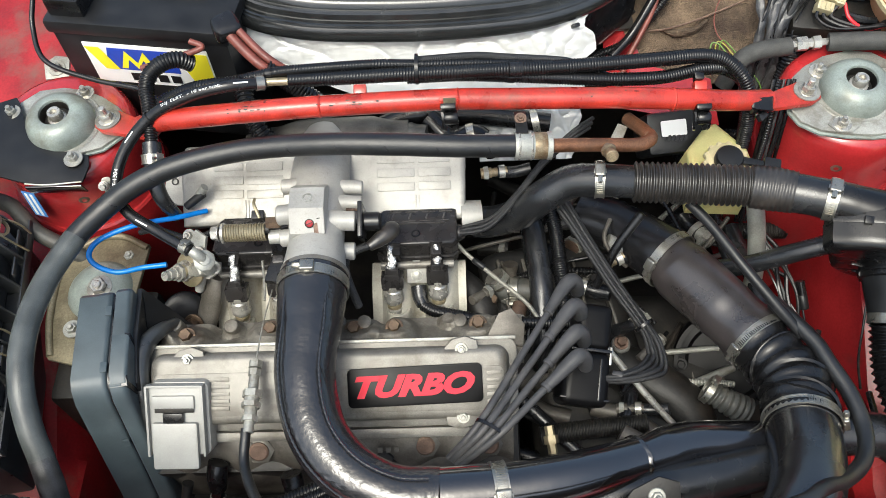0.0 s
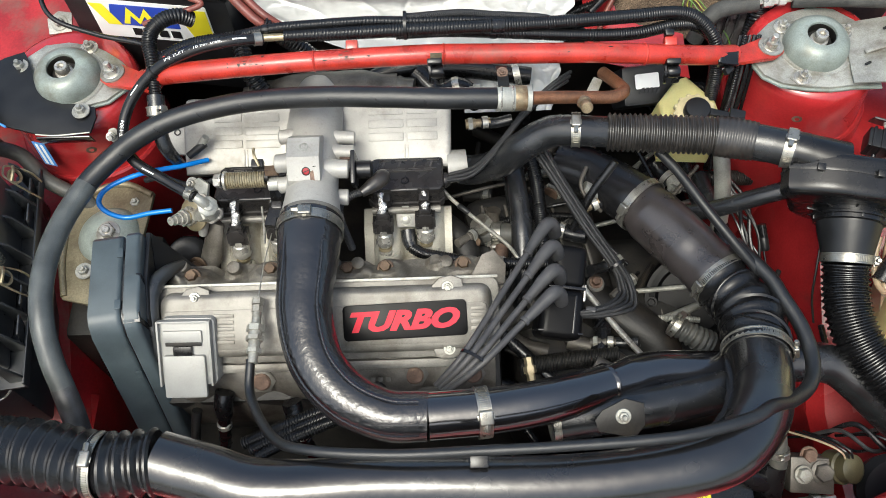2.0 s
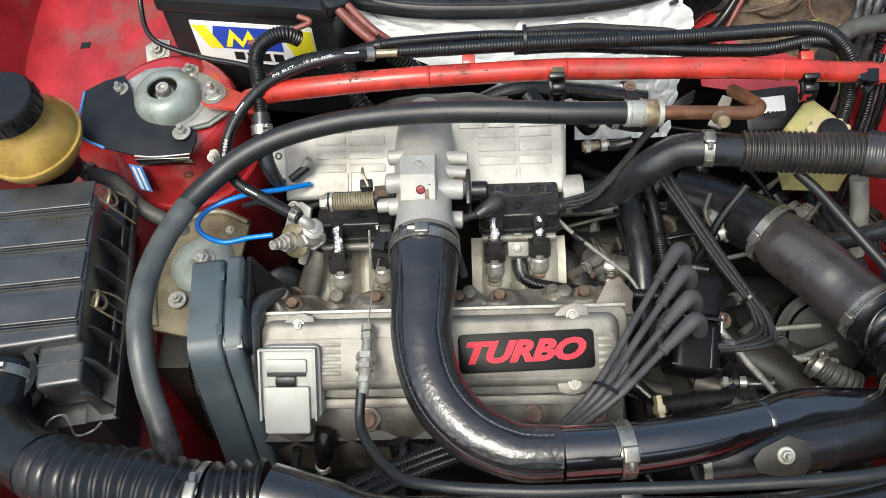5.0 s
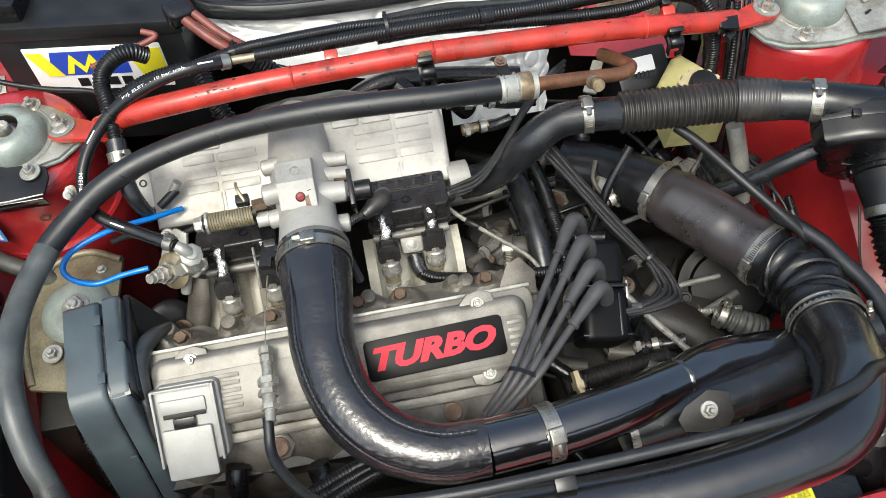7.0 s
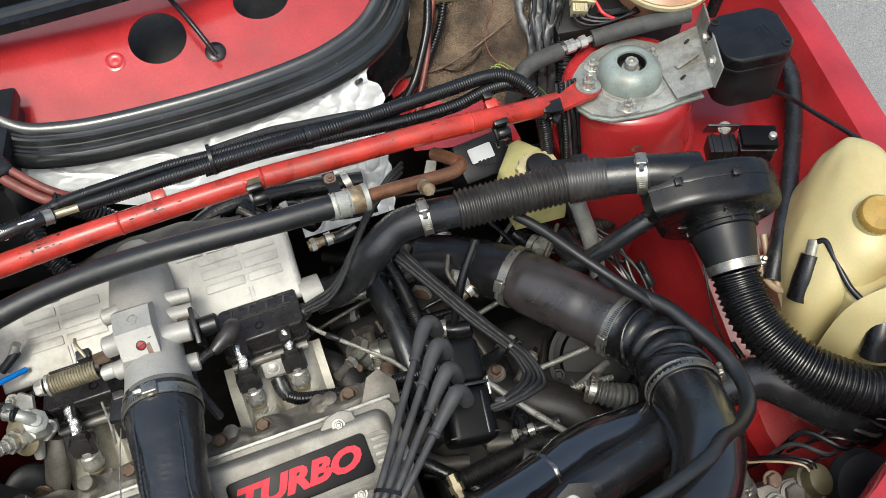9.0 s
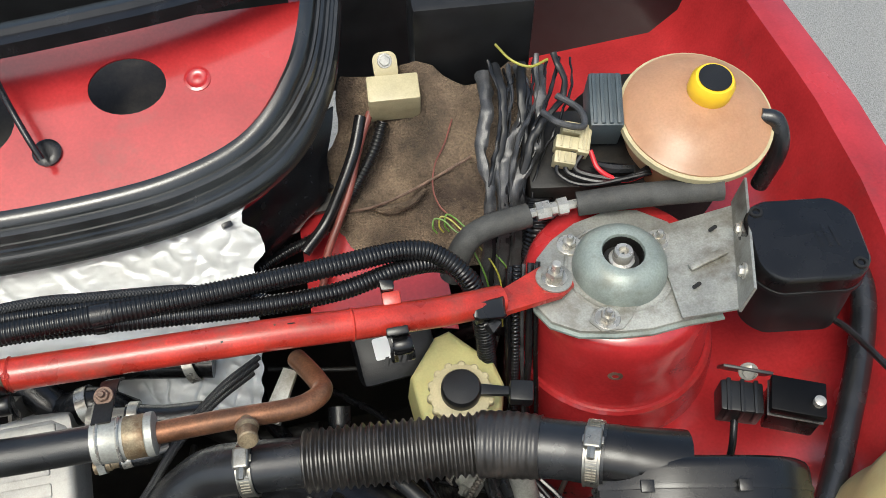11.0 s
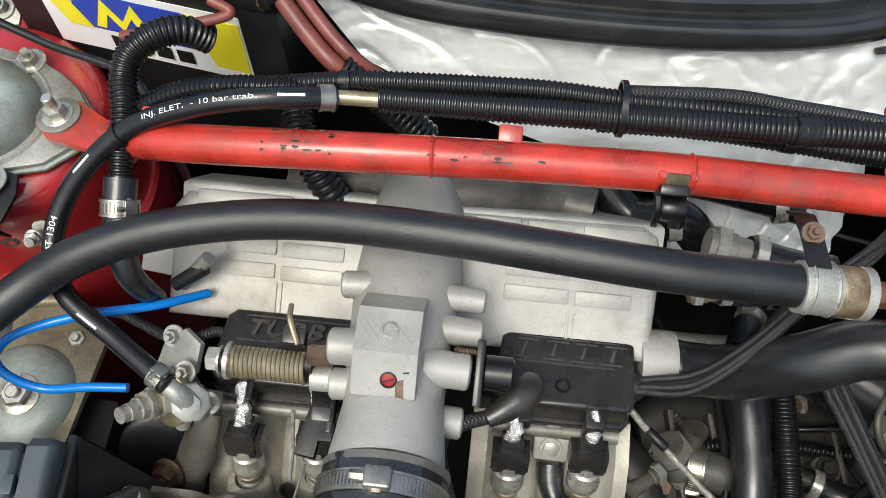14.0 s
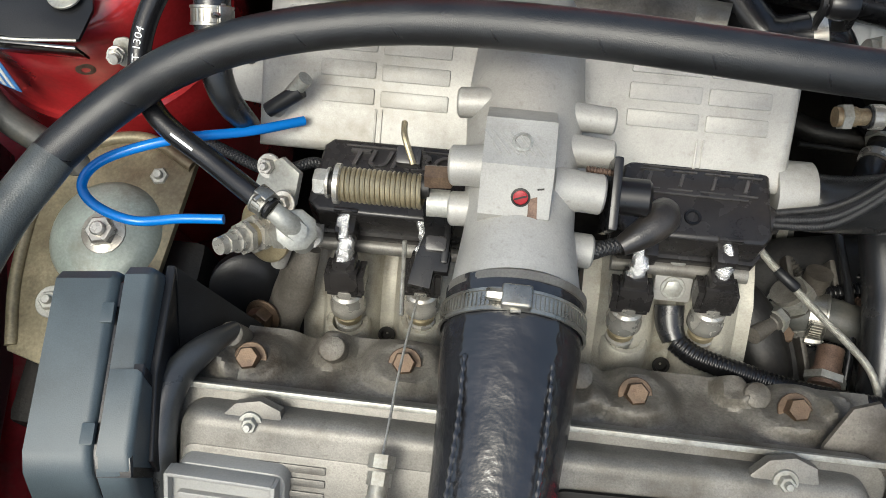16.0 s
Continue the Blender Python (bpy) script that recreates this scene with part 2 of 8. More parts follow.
def resample(line, step):
    out, left = [line[0].copy()], step
    for a, b in zip(line, line[1:]):
        seg = (b - a).length
        while seg >= left:
            a = a.lerp(b, left / seg)
            out.append(a.copy())
            seg, left = (b - a).length, step
        left -= seg
    if (out[-1] - line[-1]).length > step * 0.3:
        out.append(line[-1].copy())
    return out


def frames(line):
    """Point, tangent and two normals along a line, without twist."""
    res, u = [], None
    for i, p in enumerate(line):
        t = (line[min(i + 1, len(line) - 1)] - line[max(i - 1, 0)]).normalized()
        if u is None:
            u = t.orthogonal().normalized()
            up = Vector((0, 0, 1))
            if abs(t.dot(up)) < 0.9:
                u = (up - t * up.dot(t)).normalized()
        u = (u - t * u.dot(t)).normalized()
        res.append((p, t, u, t.cross(u)))
    return res


def sweep(bm, points, radius, seg=16, step=None, ribs=None, cap=True, squash=1.0, n=14, wall=0.0):
    """A tube along points. radius: a number, or a list spread over the length. ribs: (pitch, depth)."""
    line = spline(points, n)
    if ribs:
        step = ribs[0] / 6
    if step:
        line = resample(line, step)
    total = sum((b - a).length for a, b in zip(line, line[1:]))
    s, rings = 0.0, []
    prev = line[0]
    for p, t, u, v in frames(line):
        s += (p - prev).length
        prev = p
        r = radius
        if isinstance(radius, (list, tuple)):
            f = min(0.9999, s / total) * (len(radius) - 1)
            i = int(f)
            r = radius[i] + (radius[i + 1] - radius[i]) * (f - i)
        if ribs:
            r += ribs[1] * max(-0.6, math.sin(2 * math.pi * s / ribs[0]))
        rings.append([bm.verts.new(p + (u * math.cos(a) * squash + v * math.sin(a)) * r) for a in (2 * math.pi * k / seg for k in range(seg))])
    for a, b in zip(rings, rings[1:]):
        for k in range(seg):
            bm.faces.new((a[k], a[(k + 1) % seg], b[(k + 1) % seg], b[k]))
    if cap:
        bm.faces.new(rings[0][::-1])
        bm.faces.new(rings[-1])
    return bm


def seamed(points, radius, seams, seg=120, step=0.0030):
    """A moulded hose with stitched seam lines along it. seams: degrees from the top towards +x at its start."""
    bm, last = bmesh.new(), None
    line = resample(spline(points), step)
    start = frames(line)[0]
    top = math.degrees(math.atan2(start[3].z, start[2].z))
    turn = 1 if math.cos(math.radians(top + 90)) * start[2].x + math.sin(math.radians(top + 90)) * start[3].x > 0 else -1
    for i, (p, t, u, v) in enumerate(frames(line)):
        f = i / (len(line) - 1) * (len(radius) - 1)
        k = min(int(f), len(radius) - 2)
        r0 = radius[k] + (radius[k + 1] - radius[k]) * (f - k)
        ring = []
        for s in range(seg):
            a = 2 * math.pi * s / seg
            d = min(abs((math.degrees(a) - top - turn * q + 180 + 2.0 * (i % 4 - 1.5)) % 360 - 180) for q in seams)
            r = r0 + 0.0011 * max(0.0, 1 - d / 4.0) * (i % 4 < 3) + 0.0007 * noise.noise(p * 38 + (u * math.cos(a) + v * math.sin(a)) * 1.4)
            ring.append(bm.verts.new(p + (u * math.cos(a) + v * math.sin(a)) * r))
        if last:
            for s in range(seg):
                bm.faces.new((last[s], last[(s + 1) % seg], ring[(s + 1) % seg], ring[s]))
        last = ring
    return bm


def tube(points, radius, **kw):
    return sweep(bmesh.new(), points, radius, **kw)


def braid(points, r, strands=7, pitch=0.018):
    """A woven sleeve: one skin raised where threads wound both ways cross."""
    bm, last, seg = bmesh.new(), None, strands * 6
    for i, (p, t, u, v) in enumerate(frames(resample(spline(points), pitch / strands / 5))):
        s = 2 * math.pi * i / 5
        ring = []
        for k in range(seg):
            a = 2 * math.pi * k / seg
            h = max(math.sin(strands * a + s), math.sin(strands * a - s))
            ring.append(bm.verts.new(p + (u * math.cos(a) + v * math.sin(a)) * r * (0.93 + 0.11 * h)))
        if last:
            for k in range(seg):
                bm.faces.new((last[k], last[(k + 1) % seg], ring[(k + 1) % seg], ring[k]))
        last = ring
    return bm


def place(point, axis, spin=0):
    """The pose whose z axis is axis."""
    q = Vector(axis).to_track_quat("Z", "Y").to_matrix().to_4x4()
    return Matrix.Translation(Vector(point)) @ q @ pose(0, 0, 0, 0, 0, spin)


def turned(bm, profile, m=None, seg=24, cap=True):
    """A body of revolution about z from (radius, height) pairs."""
    m = m or Matrix()
    rings = [[bm.verts.new(m @ Vector((r * math.cos(2 * math.pi * k / seg), r * math.sin(2 * math.pi * k / seg), h))) for k in range(seg)] for r, h in profile]
    for a, b in zip(rings, rings[1:]):
        for k in range(seg):
            bm.faces.new((a[k], a[(k + 1) % seg], b[(k + 1) % seg], b[k]))
    if cap:
        bm.faces.new(rings[0][::-1])
        bm.faces.new(rings[-1])
    return bm


def lathe(profile, m=None, seg=24, cap=True):
    return turned(bmesh.new(), profile, m, seg, cap)


def soften(bm, faces_or_edges, width, seg=2):
    bmesh.ops.bevel(bm, geom=faces_or_edges, offset=width, segments=seg, profile=0.6, affect="EDGES", clamp_overlap=True)


def block(size, m=None, bevel=0.003, seg=2, taper=1.0, into=None):
    """A box with rounded edges, centred on m. taper: the top's size against the bottom's."""
    bm = bmesh.new()
    bmesh.ops.create_cube(bm, size=1)
    for v in bm.verts:
        k = taper if v.co.z > 0 else 1
        v.co = Vector((v.co.x * size[0] * k, v.co.y * size[1] * k, v.co.z * size[2]))
    if bevel:
        soften(bm, bm.edges[:], bevel, seg)
    bm.transform(m or Matrix())
    return merge(into, bm) if into is not None else bm


def slab(outline, height, m=None, bevel=0.002, seg=2, into=None, top=None):
    """An outline in x, y raised by height, with its rim rounded. top: scale of the upper face."""
    bm = bmesh.new()
    lo = [bm.verts.new((x, y, 0)) for x, y in outline]
    c = sum((v.co for v in lo), Vector()) / len(lo)
    k = top or 1.0
    hi = [bm.verts.new((c.x + (x - c.x) * k, c.y + (y - c.y) * k, height)) for x, y in outline]
    bm.faces.new(lo[::-1])
    bm.faces.new(hi)
    for i in range(len(lo)):
        j = (i + 1) % len(lo)
        bm.faces.new((lo[i], lo[j], hi[j], hi[i]))
    bmesh.ops.recalc_face_normals(bm, faces=bm.faces[:])
    if bevel:
        soften(bm, [e for e in bm.edges if e.verts[0].co.z > height - 1e-6 and e.verts[1].co.z > height - 1e-6], bevel, seg)
    bm.transform(m or Matrix())
    return merge(into, bm) if into is not None else bm


def merge(bm, other):
    me = bpy.data.meshes.new("joined")
    other.to_mesh(me)
    other.free()
    bm.from_mesh(me)
    bpy.data.meshes.remove(me)
    return bm


def sheet(grid, thick=0.0, drop=None):
    """A surface from rows of points, with thickness. drop: the way to its back side."""
    bm = bmesh.new()
    rows = [[bm.verts.new(p) for p in row] for row in grid]
    for a, b in zip(rows, rows[1:]):
        for k in range(len(a) - 1):
            bm.faces.new((a[k], a[k + 1], b[k + 1], b[k]))
    bmesh.ops.recalc_face_normals(bm, faces=bm.faces[:])
    if drop:
        got = bmesh.ops.extrude_face_region(bm, geom=bm.faces[:], use_keep_orig=True)
        bmesh.ops.translate(bm, verts=[g for g in got["geom"] if isinstance(g, bmesh.types.BMVert)], vec=drop)
    if thick:
        bmesh.ops.solidify(bm, geom=bm.faces[:], thickness=thick)
    return bm


def rounded(w, h, r, n=5):
    """A rounded rectangle's outline about the origin."""
    out = []
    for cx, cy, a0 in ((w / 2 - r, h / 2 - r, 0), (-w / 2 + r, h / 2 - r, 90), (-w / 2 + r, -h / 2 + r, 180), (w / 2 - r, -h / 2 + r, 270)):
        for k in range(n + 1):
            a = radians(a0 + 90 * k / n)
            out.append((cx + r * math.cos(a), cy + r * math.sin(a)))
    return out


def hexhead(m, r=0.007, h=0.006, washer=0.011, stud=0.0, into=None):
    bm = into if into is not None else bmesh.new()
    if washer:
        turned(bm, [(washer, 0), (washer, 0.0015), (washer * 0.95, 0.002)], m, 20)
    turned(bm, [(r, 0.002), (r, h * 0.85), (r * 0.86, h)], m @ pose(0, 0, 0, 0, 0, 12), 6)
    if stud:
        turned(bm, [(r * 0.5, h), (r * 0.5, h + stud), (r * 0.4, h + stud + 0.001)], m, 12)
    return bm


def make(name, bm, material, smooth=True):
    bmesh.ops.recalc_face_normals(bm, faces=bm.faces[:])
    me = bpy.data.meshes.new(name)
    bm.to_mesh(me)
    bm.free()
    me.materials.append(material)
    if smooth:
        me.shade_smooth()
        me.set_sharp_from_angle(angle=radians(38))
    return new(name, me)


def part(name, bm, material, parent, label=""):
    """One mesh under a thing or under a part."""
    ob = make(name, bm, material)
    ob.parent = parent
    if parent.parent is None:
        ob.matrix_parent_inverse = parent.matrix_basis.inverted()
    return tagged(ob, label)


def thing(name, at, label, category, group="", kind=""):
    ob = new(name)
    ob.empty_display_size = 0.03
    ob.matrix_basis = Matrix.Translation(at)
    return tagged(ob, label, category, group, kind)


def solo(name, bm, material, label, category, group="", kind=""):
    return tagged(make(name, bm, material), label, category, group, kind)


def nudge(ob, x, y, z):
    """Sets a finished thing over, with its parts."""
    ob.matrix_basis = Matrix.Translation((x, y, z)) @ ob.matrix_basis
    return ob


def swivel(obs, x, y, degrees):
    """Turn finished meshes about an upright axis."""
    m = Matrix.Translation((x, y, 0)) @ Matrix.Rotation(radians(degrees), 4, "Z") @ Matrix.Translation((-x, -y, 0))
    for ob in obs:
        ob.data.transform(ob.matrix_world.inverted() @ m @ ob.matrix_world)


def near(points, target, n=14):
    """The place and direction on the curve that lies nearest to target."""
    line = spline(points, n)
    p, t, _, _ = min(frames(line), key=lambda f: (f[0] - Vector(target)).length)
    return p, t


def hose_clamp(parent, points, target, r, width=0.011, spin=90, name="clamp"):
    p, t = near(points, target)
    m = place(p, t, spin)
    w = width / 2
    band = part(name, lathe([(r, -w), (r + 0.0016, -w), (r + 0.0016, -w * 0.75), (r + 0.001, -w * 0.7), (r + 0.001, w * 0.7), (r + 0.0016, w * 0.75), (r + 0.0016, w), (r, w)], m, 40, cap=False), BAND, parent, "zinc-plated worm-drive hose clamp")
    s = max(0.55, min(1.0, r / 0.022))
    box = m @ Matrix.Translation((r + 0.0035 * s, 0, 0))
    bm = block((0.0075 * s, 0.017 * s, width * 1.04), box, 0.0022 * s, 3)
    turned(bm, [(0.0034 * s, -0.004 * s), (0.0034 * s, 0.004 * s), (0.0026 * s, 0.005 * s)], box @ pose(0.001, 0.0120 * s, 0, -90, 0, 0), 6)
    block((0.0020 * s, 0.006 * s, width * 1.25), box @ pose(-0.002 * s, 0, 0), 0.0005, into=bm)
    pitch = math.degrees(0.0026 / r)
    for k in range(int(150 / pitch)):
        a = (k + 1) * pitch * (0.5 if k % 2 else -0.5) + (18 if k % 2 else -18) * 0.012 / r * 0.5
        block((0.0010, 0.0013, width * 0.62), m @ pose(0, 0, 0, 0, 0, a) @ Matrix.Translation((r + 0.0013, 0, 0)), 0, into=bm)
    part("clamp_screw", bm, BAND, band)
    return band


def lettering(text, width, height, m, depth=0.0006, shear=0.0, weight=0.0):
    """Flat raised letters of the built-in font, centred on m."""
    cu = bpy.data.curves.new("letters", "FONT")
    cu.body, cu.shear, cu.offset, cu.resolution_u = text, shear, weight, 3
    ob = bpy.data.objects.new("letters", cu)
    scene.collection.objects.link(ob)
    me = bpy.data.meshes.new_from_object(ob.evaluated_get(bpy.context.evaluated_depsgraph_get()))
    bpy.data.objects.remove(ob)
    bm = bmesh.new()
    bm.from_mesh(me)
    bpy.data.meshes.remove(me)
    xs, ys = [v.co.x for v in bm.verts], [v.co.y for v in bm.verts]
    for v in bm.verts:
        v.co = Vector(((v.co.x - (min(xs) + max(xs)) / 2) * width / (max(xs) - min(xs)), (v.co.y - (min(ys) + max(ys)) / 2) * height / (max(ys) - min(ys)), 0))
    if depth:
        got = bmesh.ops.extrude_face_region(bm, geom=bm.faces[:])
        for v in [g for g in got["geom"] if isinstance(g, bmesh.types.BMVert)]:
            v.co.z += depth
    bm.transform(m)
    return bm


def wrap_letters(text, width, height, points, target, r, lift=(0, 0, 1), flip=1, n=14):
    """Letters bent round a hose, centred at target, on the side that looks along lift."""
    bm = lettering(text, width, height, Matrix(), 0)
    bmesh.ops.subdivide_edges(bm, edges=[e for e in bm.edges if e.calc_length() > 0.006], cuts=2)
    line = resample(spline(points, n), 0.002)
    fr = frames(line)
    i0 = min(range(len(fr)), key=lambda i: (fr[i][0] - Vector(target)).length)
    for v in bm.verts:
        s = i0 + flip * v.co.x / 0.002
        i = max(0, min(len(fr) - 2, int(s)))
        f = s - i
        p = fr[i][0].lerp(fr[i + 1][0], f)
        t = fr[i][1].lerp(fr[i + 1][1], f).normalized()
        up = Vector(lift)
        up = (up - t * up.dot(t)).normalized()
        side = up.cross(t) * flip
        a = v.co.y / r
        v.co = p + (up * math.cos(a) + side * math.sin(a)) * (r + 0.0004)
    return bm


def band(path, profile, up=(0, 0, 1), n=10):
    """A strip of constant section along a path. profile: (outwards, upwards) pairs, closed."""
    bm = bmesh.new()
    rings = []
    for p, t, _, _ in frames(spline(path, n)):
        w = Vector(up)
        w = (w - t * w.dot(t)).normalized()
        side = t.cross(w)
        rings.append([bm.verts.new(p + side * a + w * b) for a, b in profile])
    k = len(profile)
    for a, b in zip(rings, rings[1:]):
        for i in range(k):
            bm.faces.new((a[i], a[(i + 1) % k], b[(i + 1) % k], b[i]))
    bm.faces.new(rings[0][::-1])
    bm.faces.new(rings[-1])
    return bm


def holed(outline, holes, m, thick):
    """A flat plate with round holes: (x, y, rx, ry)."""
    bm = bmesh.new()
    loops = [outline] + [[(hx + rx * math.cos(a), hy + ry * math.sin(a)) for a in (2 * math.pi * k / 28 for k in range(28))] for hx, hy, rx, ry in holes]
    edges = []
    for loop in loops:
        vs = [bm.verts.new((x, y, 0)) for x, y in loop]
        edges += [bm.edges.new((vs[i], vs[(i + 1) % len(vs)])) for i in range(len(vs))]
    bmesh.ops.triangle_fill(bm, edges=edges, use_beauty=True)
    got = bmesh.ops.extrude_face_region(bm, geom=bm.faces[:])
    for v in [g for g in got["geom"] if isinstance(g, bmesh.types.BMVert)]:
        v.co.z -= thick
    bm.transform(m)
    return bm


def mirror(rows):
    return [[(-x, y, z) for x, y, z in r] for r in rows]


def rumple(bm, size, amount, seed=0.0):
    for v in bm.verts:
        v.co += noise.noise_vector(v.co / size + Vector((seed, seed, seed))) * amount
    return bm


# ---- structure: ground and body shell ----
solo("ground", sheet([[(-30, y, 0), (0, y, 0), (30, y, 0)] for y in (-30, 0, 30)]), ASPHALT, "grey asphalt yard under the car", "ground", kind="structure")
body = thing("car_body", (0, 0.5, 0.0), "red-painted car body round an open engine bay", "car body", kind="structure")
EDGE = ((-0.05, 0.69), (0.0, 0.70), (0.3, 0.745), (0.5, 0.79), (0.78, 0.86), (0.95, 0.88), (1.3, 0.89))


def edge_at(y):
    for (a, p), (b, q) in zip(EDGE, EDGE[1:]):
        if y <= b:
            return p + (q - p) * (y - a) / (b - a)
    return EDGE[-1][1]


def wing_rows():
    """The inner wing from the bay's floor up to its flange and over the outer skin, front to back."""
    rows = []
    for i in range(22):
        y = -0.04 + i * 0.065
        e, top = edge_at(y), 0.815
        low = 0.545 + 0.14 * max(0.0, min(1.0, (y - 0.28) / 0.25))
        rows.append([(0.515, y, 0.25), (0.527, y, 0.45), (0.533, y, 0.53), (0.545, y, low - 0.05), (0.562, y, low - 0.02), (e - 0.09, y, low), (e - 0.05, y, low + 0.035), (e - 0.025, y, top - 0.015), (e - 0.018, y, top), (e - 0.004, y, top + 0.002), (e, y, top - 0.004), (e + 0.006, y, top - 0.003), (e + 0.035, y, top - 0.006), (e + 0.06, y, top - 0.04), (e + 0.075, y, 0.6), (e + 0.07, y, 0.2)])
    return rows


part("inner_wing", sheet(wing_rows(), 0.0015), RED, body)
part("inner_wing", sheet(mirror(wing_rows()), 0.0015), RED_DUSTY, body, "dusty red inner wing")
# added dark tray that keeps light from entering the bay from below
part("bay_floor", block((1.04, 1.0, 0.02), pose(0, 0.45, 0.30), 0.004), DARK, body, "dark undertray added to stop light from below")
part("bulkhead", block((1.03, 0.02, 0.50), pose(0, 0.93, 0.56), 0.004), DARK, body, "grimy bulkhead with its shade in the colour")
slam = [[(x, y + 0.06 * x * x, z) for x in (-0.69, -0.5, -0.3, -0.1, 0.1, 0.3, 0.5, 0.69)] for y, z in ((0.104, 0.30), (0.104, 0.70), (0.103, 0.728), (0.098, 0.737), (0.088, 0.740), (0.0, 0.738), (-0.08, 0.728), (-0.12, 0.69), (-0.135, 0.5), (-0.12, 0.25))]
part("front_panel", sheet(slam, 0.0015), RED, body, "red front cross panel")
# front panel corners beside the grille
for line in (((0.36, 0.070), (0.4514, 0.097), (0.4956, 0.1139), (0.545, 0.138), (0.60, 0.160), (0.68, 0.175)), ((-0.40, 0.105), (-0.48, 0.121), (-0.52, 0.1288), (-0.57, 0.142), (-0.62, 0.160), (-0.68, 0.175))):
    rows = [[(x, y, z) for y, z in ((q - 0.002, 0.70), (q, 0.79), (q - 0.006, 0.799), (q - 0.03, 0.802), (q - 0.09, 0.795), (q - 0.14, 0.77), (q - 0.16, 0.70))] for x, q in line]
    part("front_panel", sheet(rows, 0.0015), RED, body, "glossy red front panel corner")

# rear shelf left of the battery and behind the towers
part("side_shelf", block((0.42, 0.5, 0.01), pose(-0.70, 1.02, 0.745, 4, -3, 0), 0.004), RED_DUSTY, body, "dusty red side shelf")
hump = [[(0.236 + 0.0150 * i, 0.925 - 0.018 * j + 0.003 * i - 0.0012 * i * j, 0.768 + 0.0012 * i - 0.004 * j + 0.022 * math.exp(-((i - 2.5) / 2.6) ** 2) * math.exp(-(j / 3.0) ** 2)) for i in range(11)] for j in range(8)]
part("side_shelf", sheet(hump, 0.0015), RED, body, "red pressed shelf at the bulkhead's foot")
felt = [[(0.262 + 0.0135 * i + 0.004 * j, 0.905 - 0.0045 * i + 0.009 * j, 0.775 + 0.0015 * i + 0.0095 * j + 0.010 * math.sin(i * 0.7 + j * 0.3)) for i in range(16)] for j in range(-4, 13)]
part("felt_lining", rumple(sheet(felt, 0.006), 0.04, 0.012), FELT, body, "torn dirty brown sound-deadening felt")
seam = [(0.300, 0.905, 0.797), (0.322, 0.892, 0.800), (0.338, 0.882, 0.803), (0.362, 0.880, 0.812), (0.378, 0.884, 0.823)]
part("felt_fold", rumple(tube(seam, [0.003, 0.005, 0.006, 0.004, 0.002], seg=8, step=0.004), 0.02, 0.004), FELT, body)
rub = [[(0.165 + 0.021 * i + 0.004 * j - 0.004 * i * max(0, -j), 0.848 + 0.009 * j + 0.012 * i, 0.790 + 0.015 * j + 0.002 * i) for i in range(6)] for j in range(-3, 7)]
part("rubber_flap", rumple(sheet(rub, 0.004), 0.05, 0.01), RUBBER, body, "black rubber flap beside the seal")
part("scuttle", block((1.7, 0.04, 0.35), pose(0, 1.30, 0.83), 0.01), DULL, body, "black plastic scuttle edge below the windscreen")

# cowl tray, its seal and the foil on the bulkhead
CM = pose(0.0, 0.865, 0.893, 26, 0, 0)
tray = [(-0.36, 0.16), (-0.33, 0.09), (-0.27, 0.02), (-0.2, -0.02), (0.0, -0.035), (0.14, -0.025), (0.21, 0.005), (0.26, 0.06), (0.29, 0.13), (0.30, 0.20), (-0.37, 0.20)]
TR = CM @ pose(0, 0.006, -0.030)
part("cowl_tray", holed(tray, [(-0.066, 0.110, 0.040, 0.039), (0.088, 0.128, 0.040, 0.032)], TR, 0.002), RED, body, "bright red cowl tray with two round holes")
# dark plate under the tray holes paints their shaded cavity
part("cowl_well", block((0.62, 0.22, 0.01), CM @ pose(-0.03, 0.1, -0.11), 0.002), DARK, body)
for x, y in ((-0.130, 0.092), (0.160, 0.125)):
    part("dimple", lathe([(0.014, 0), (0.014, 0.0012), (0.011, 0.002), (0.009, 0.0005), (0.004, 0.0005), (0.002, 0.001)], TR @ Matrix.Translation((x, y, 0)), 24), RED, body)
SEAL = [(-0.37, 1.03, 0.972), (-0.335, 0.945, 0.938), (-0.283, 0.860, 0.903), (-0.205, 0.831, 0.891), (-0.08, 0.823, 0.886), (0.05, 0.826, 0.886), (0.15, 0.841, 0.890), (0.227, 0.875, 0.903), (0.275, 0.935, 0.93), (0.30, 1.02, 0.965), (0.305, 1.08, 0.99)]
section = [(0.022, -0.020), (0.027, -0.014), (0.028, -0.004), (0.025, 0.003), (0.021, 0.004), (0.0205, 0.0065), (0.017, 0.008), (0.0165, 0.012), (0.013, 0.0125), (0.0125, 0.021), (0.009, 0.0235), (0.0085, 0.026), (0.005, 0.0265), (0.0045, 0.034), (0.001, 0.040), (-0.006, 0.043), (-0.013, 0.040), (-0.014, 0.028), (-0.014, -0.020)]
part("tray_lever", tube([(-0.040, 1.02, 0.965), (-0.018, 0.966, 0.948), (-0.004, 0.936, 0.926), (0.004, 0.922, 0.908)], 0.0035, seg=10), RUBBER, body, "black cable through the cowl tray")
part("grommet", lathe([(0.0145, 0), (0.0145, 0.003), (0.011, 0.005), (0.006, 0.005)], TR @ pose(0.004, 0.066, 0.0), 24), RUBBER, body, "black rubber grommet")
part("tray_wall", band(SEAL, [(-0.010, 0.024), (-0.013, 0.024), (-0.020, 0.0), (-0.030, -0.034), (-0.040, -0.040), (-0.040, -0.043), (-0.027, -0.038), (-0.017, -0.002)], (0, 0.35, 0.94)), RED, body, "red side wall of the cowl tray")
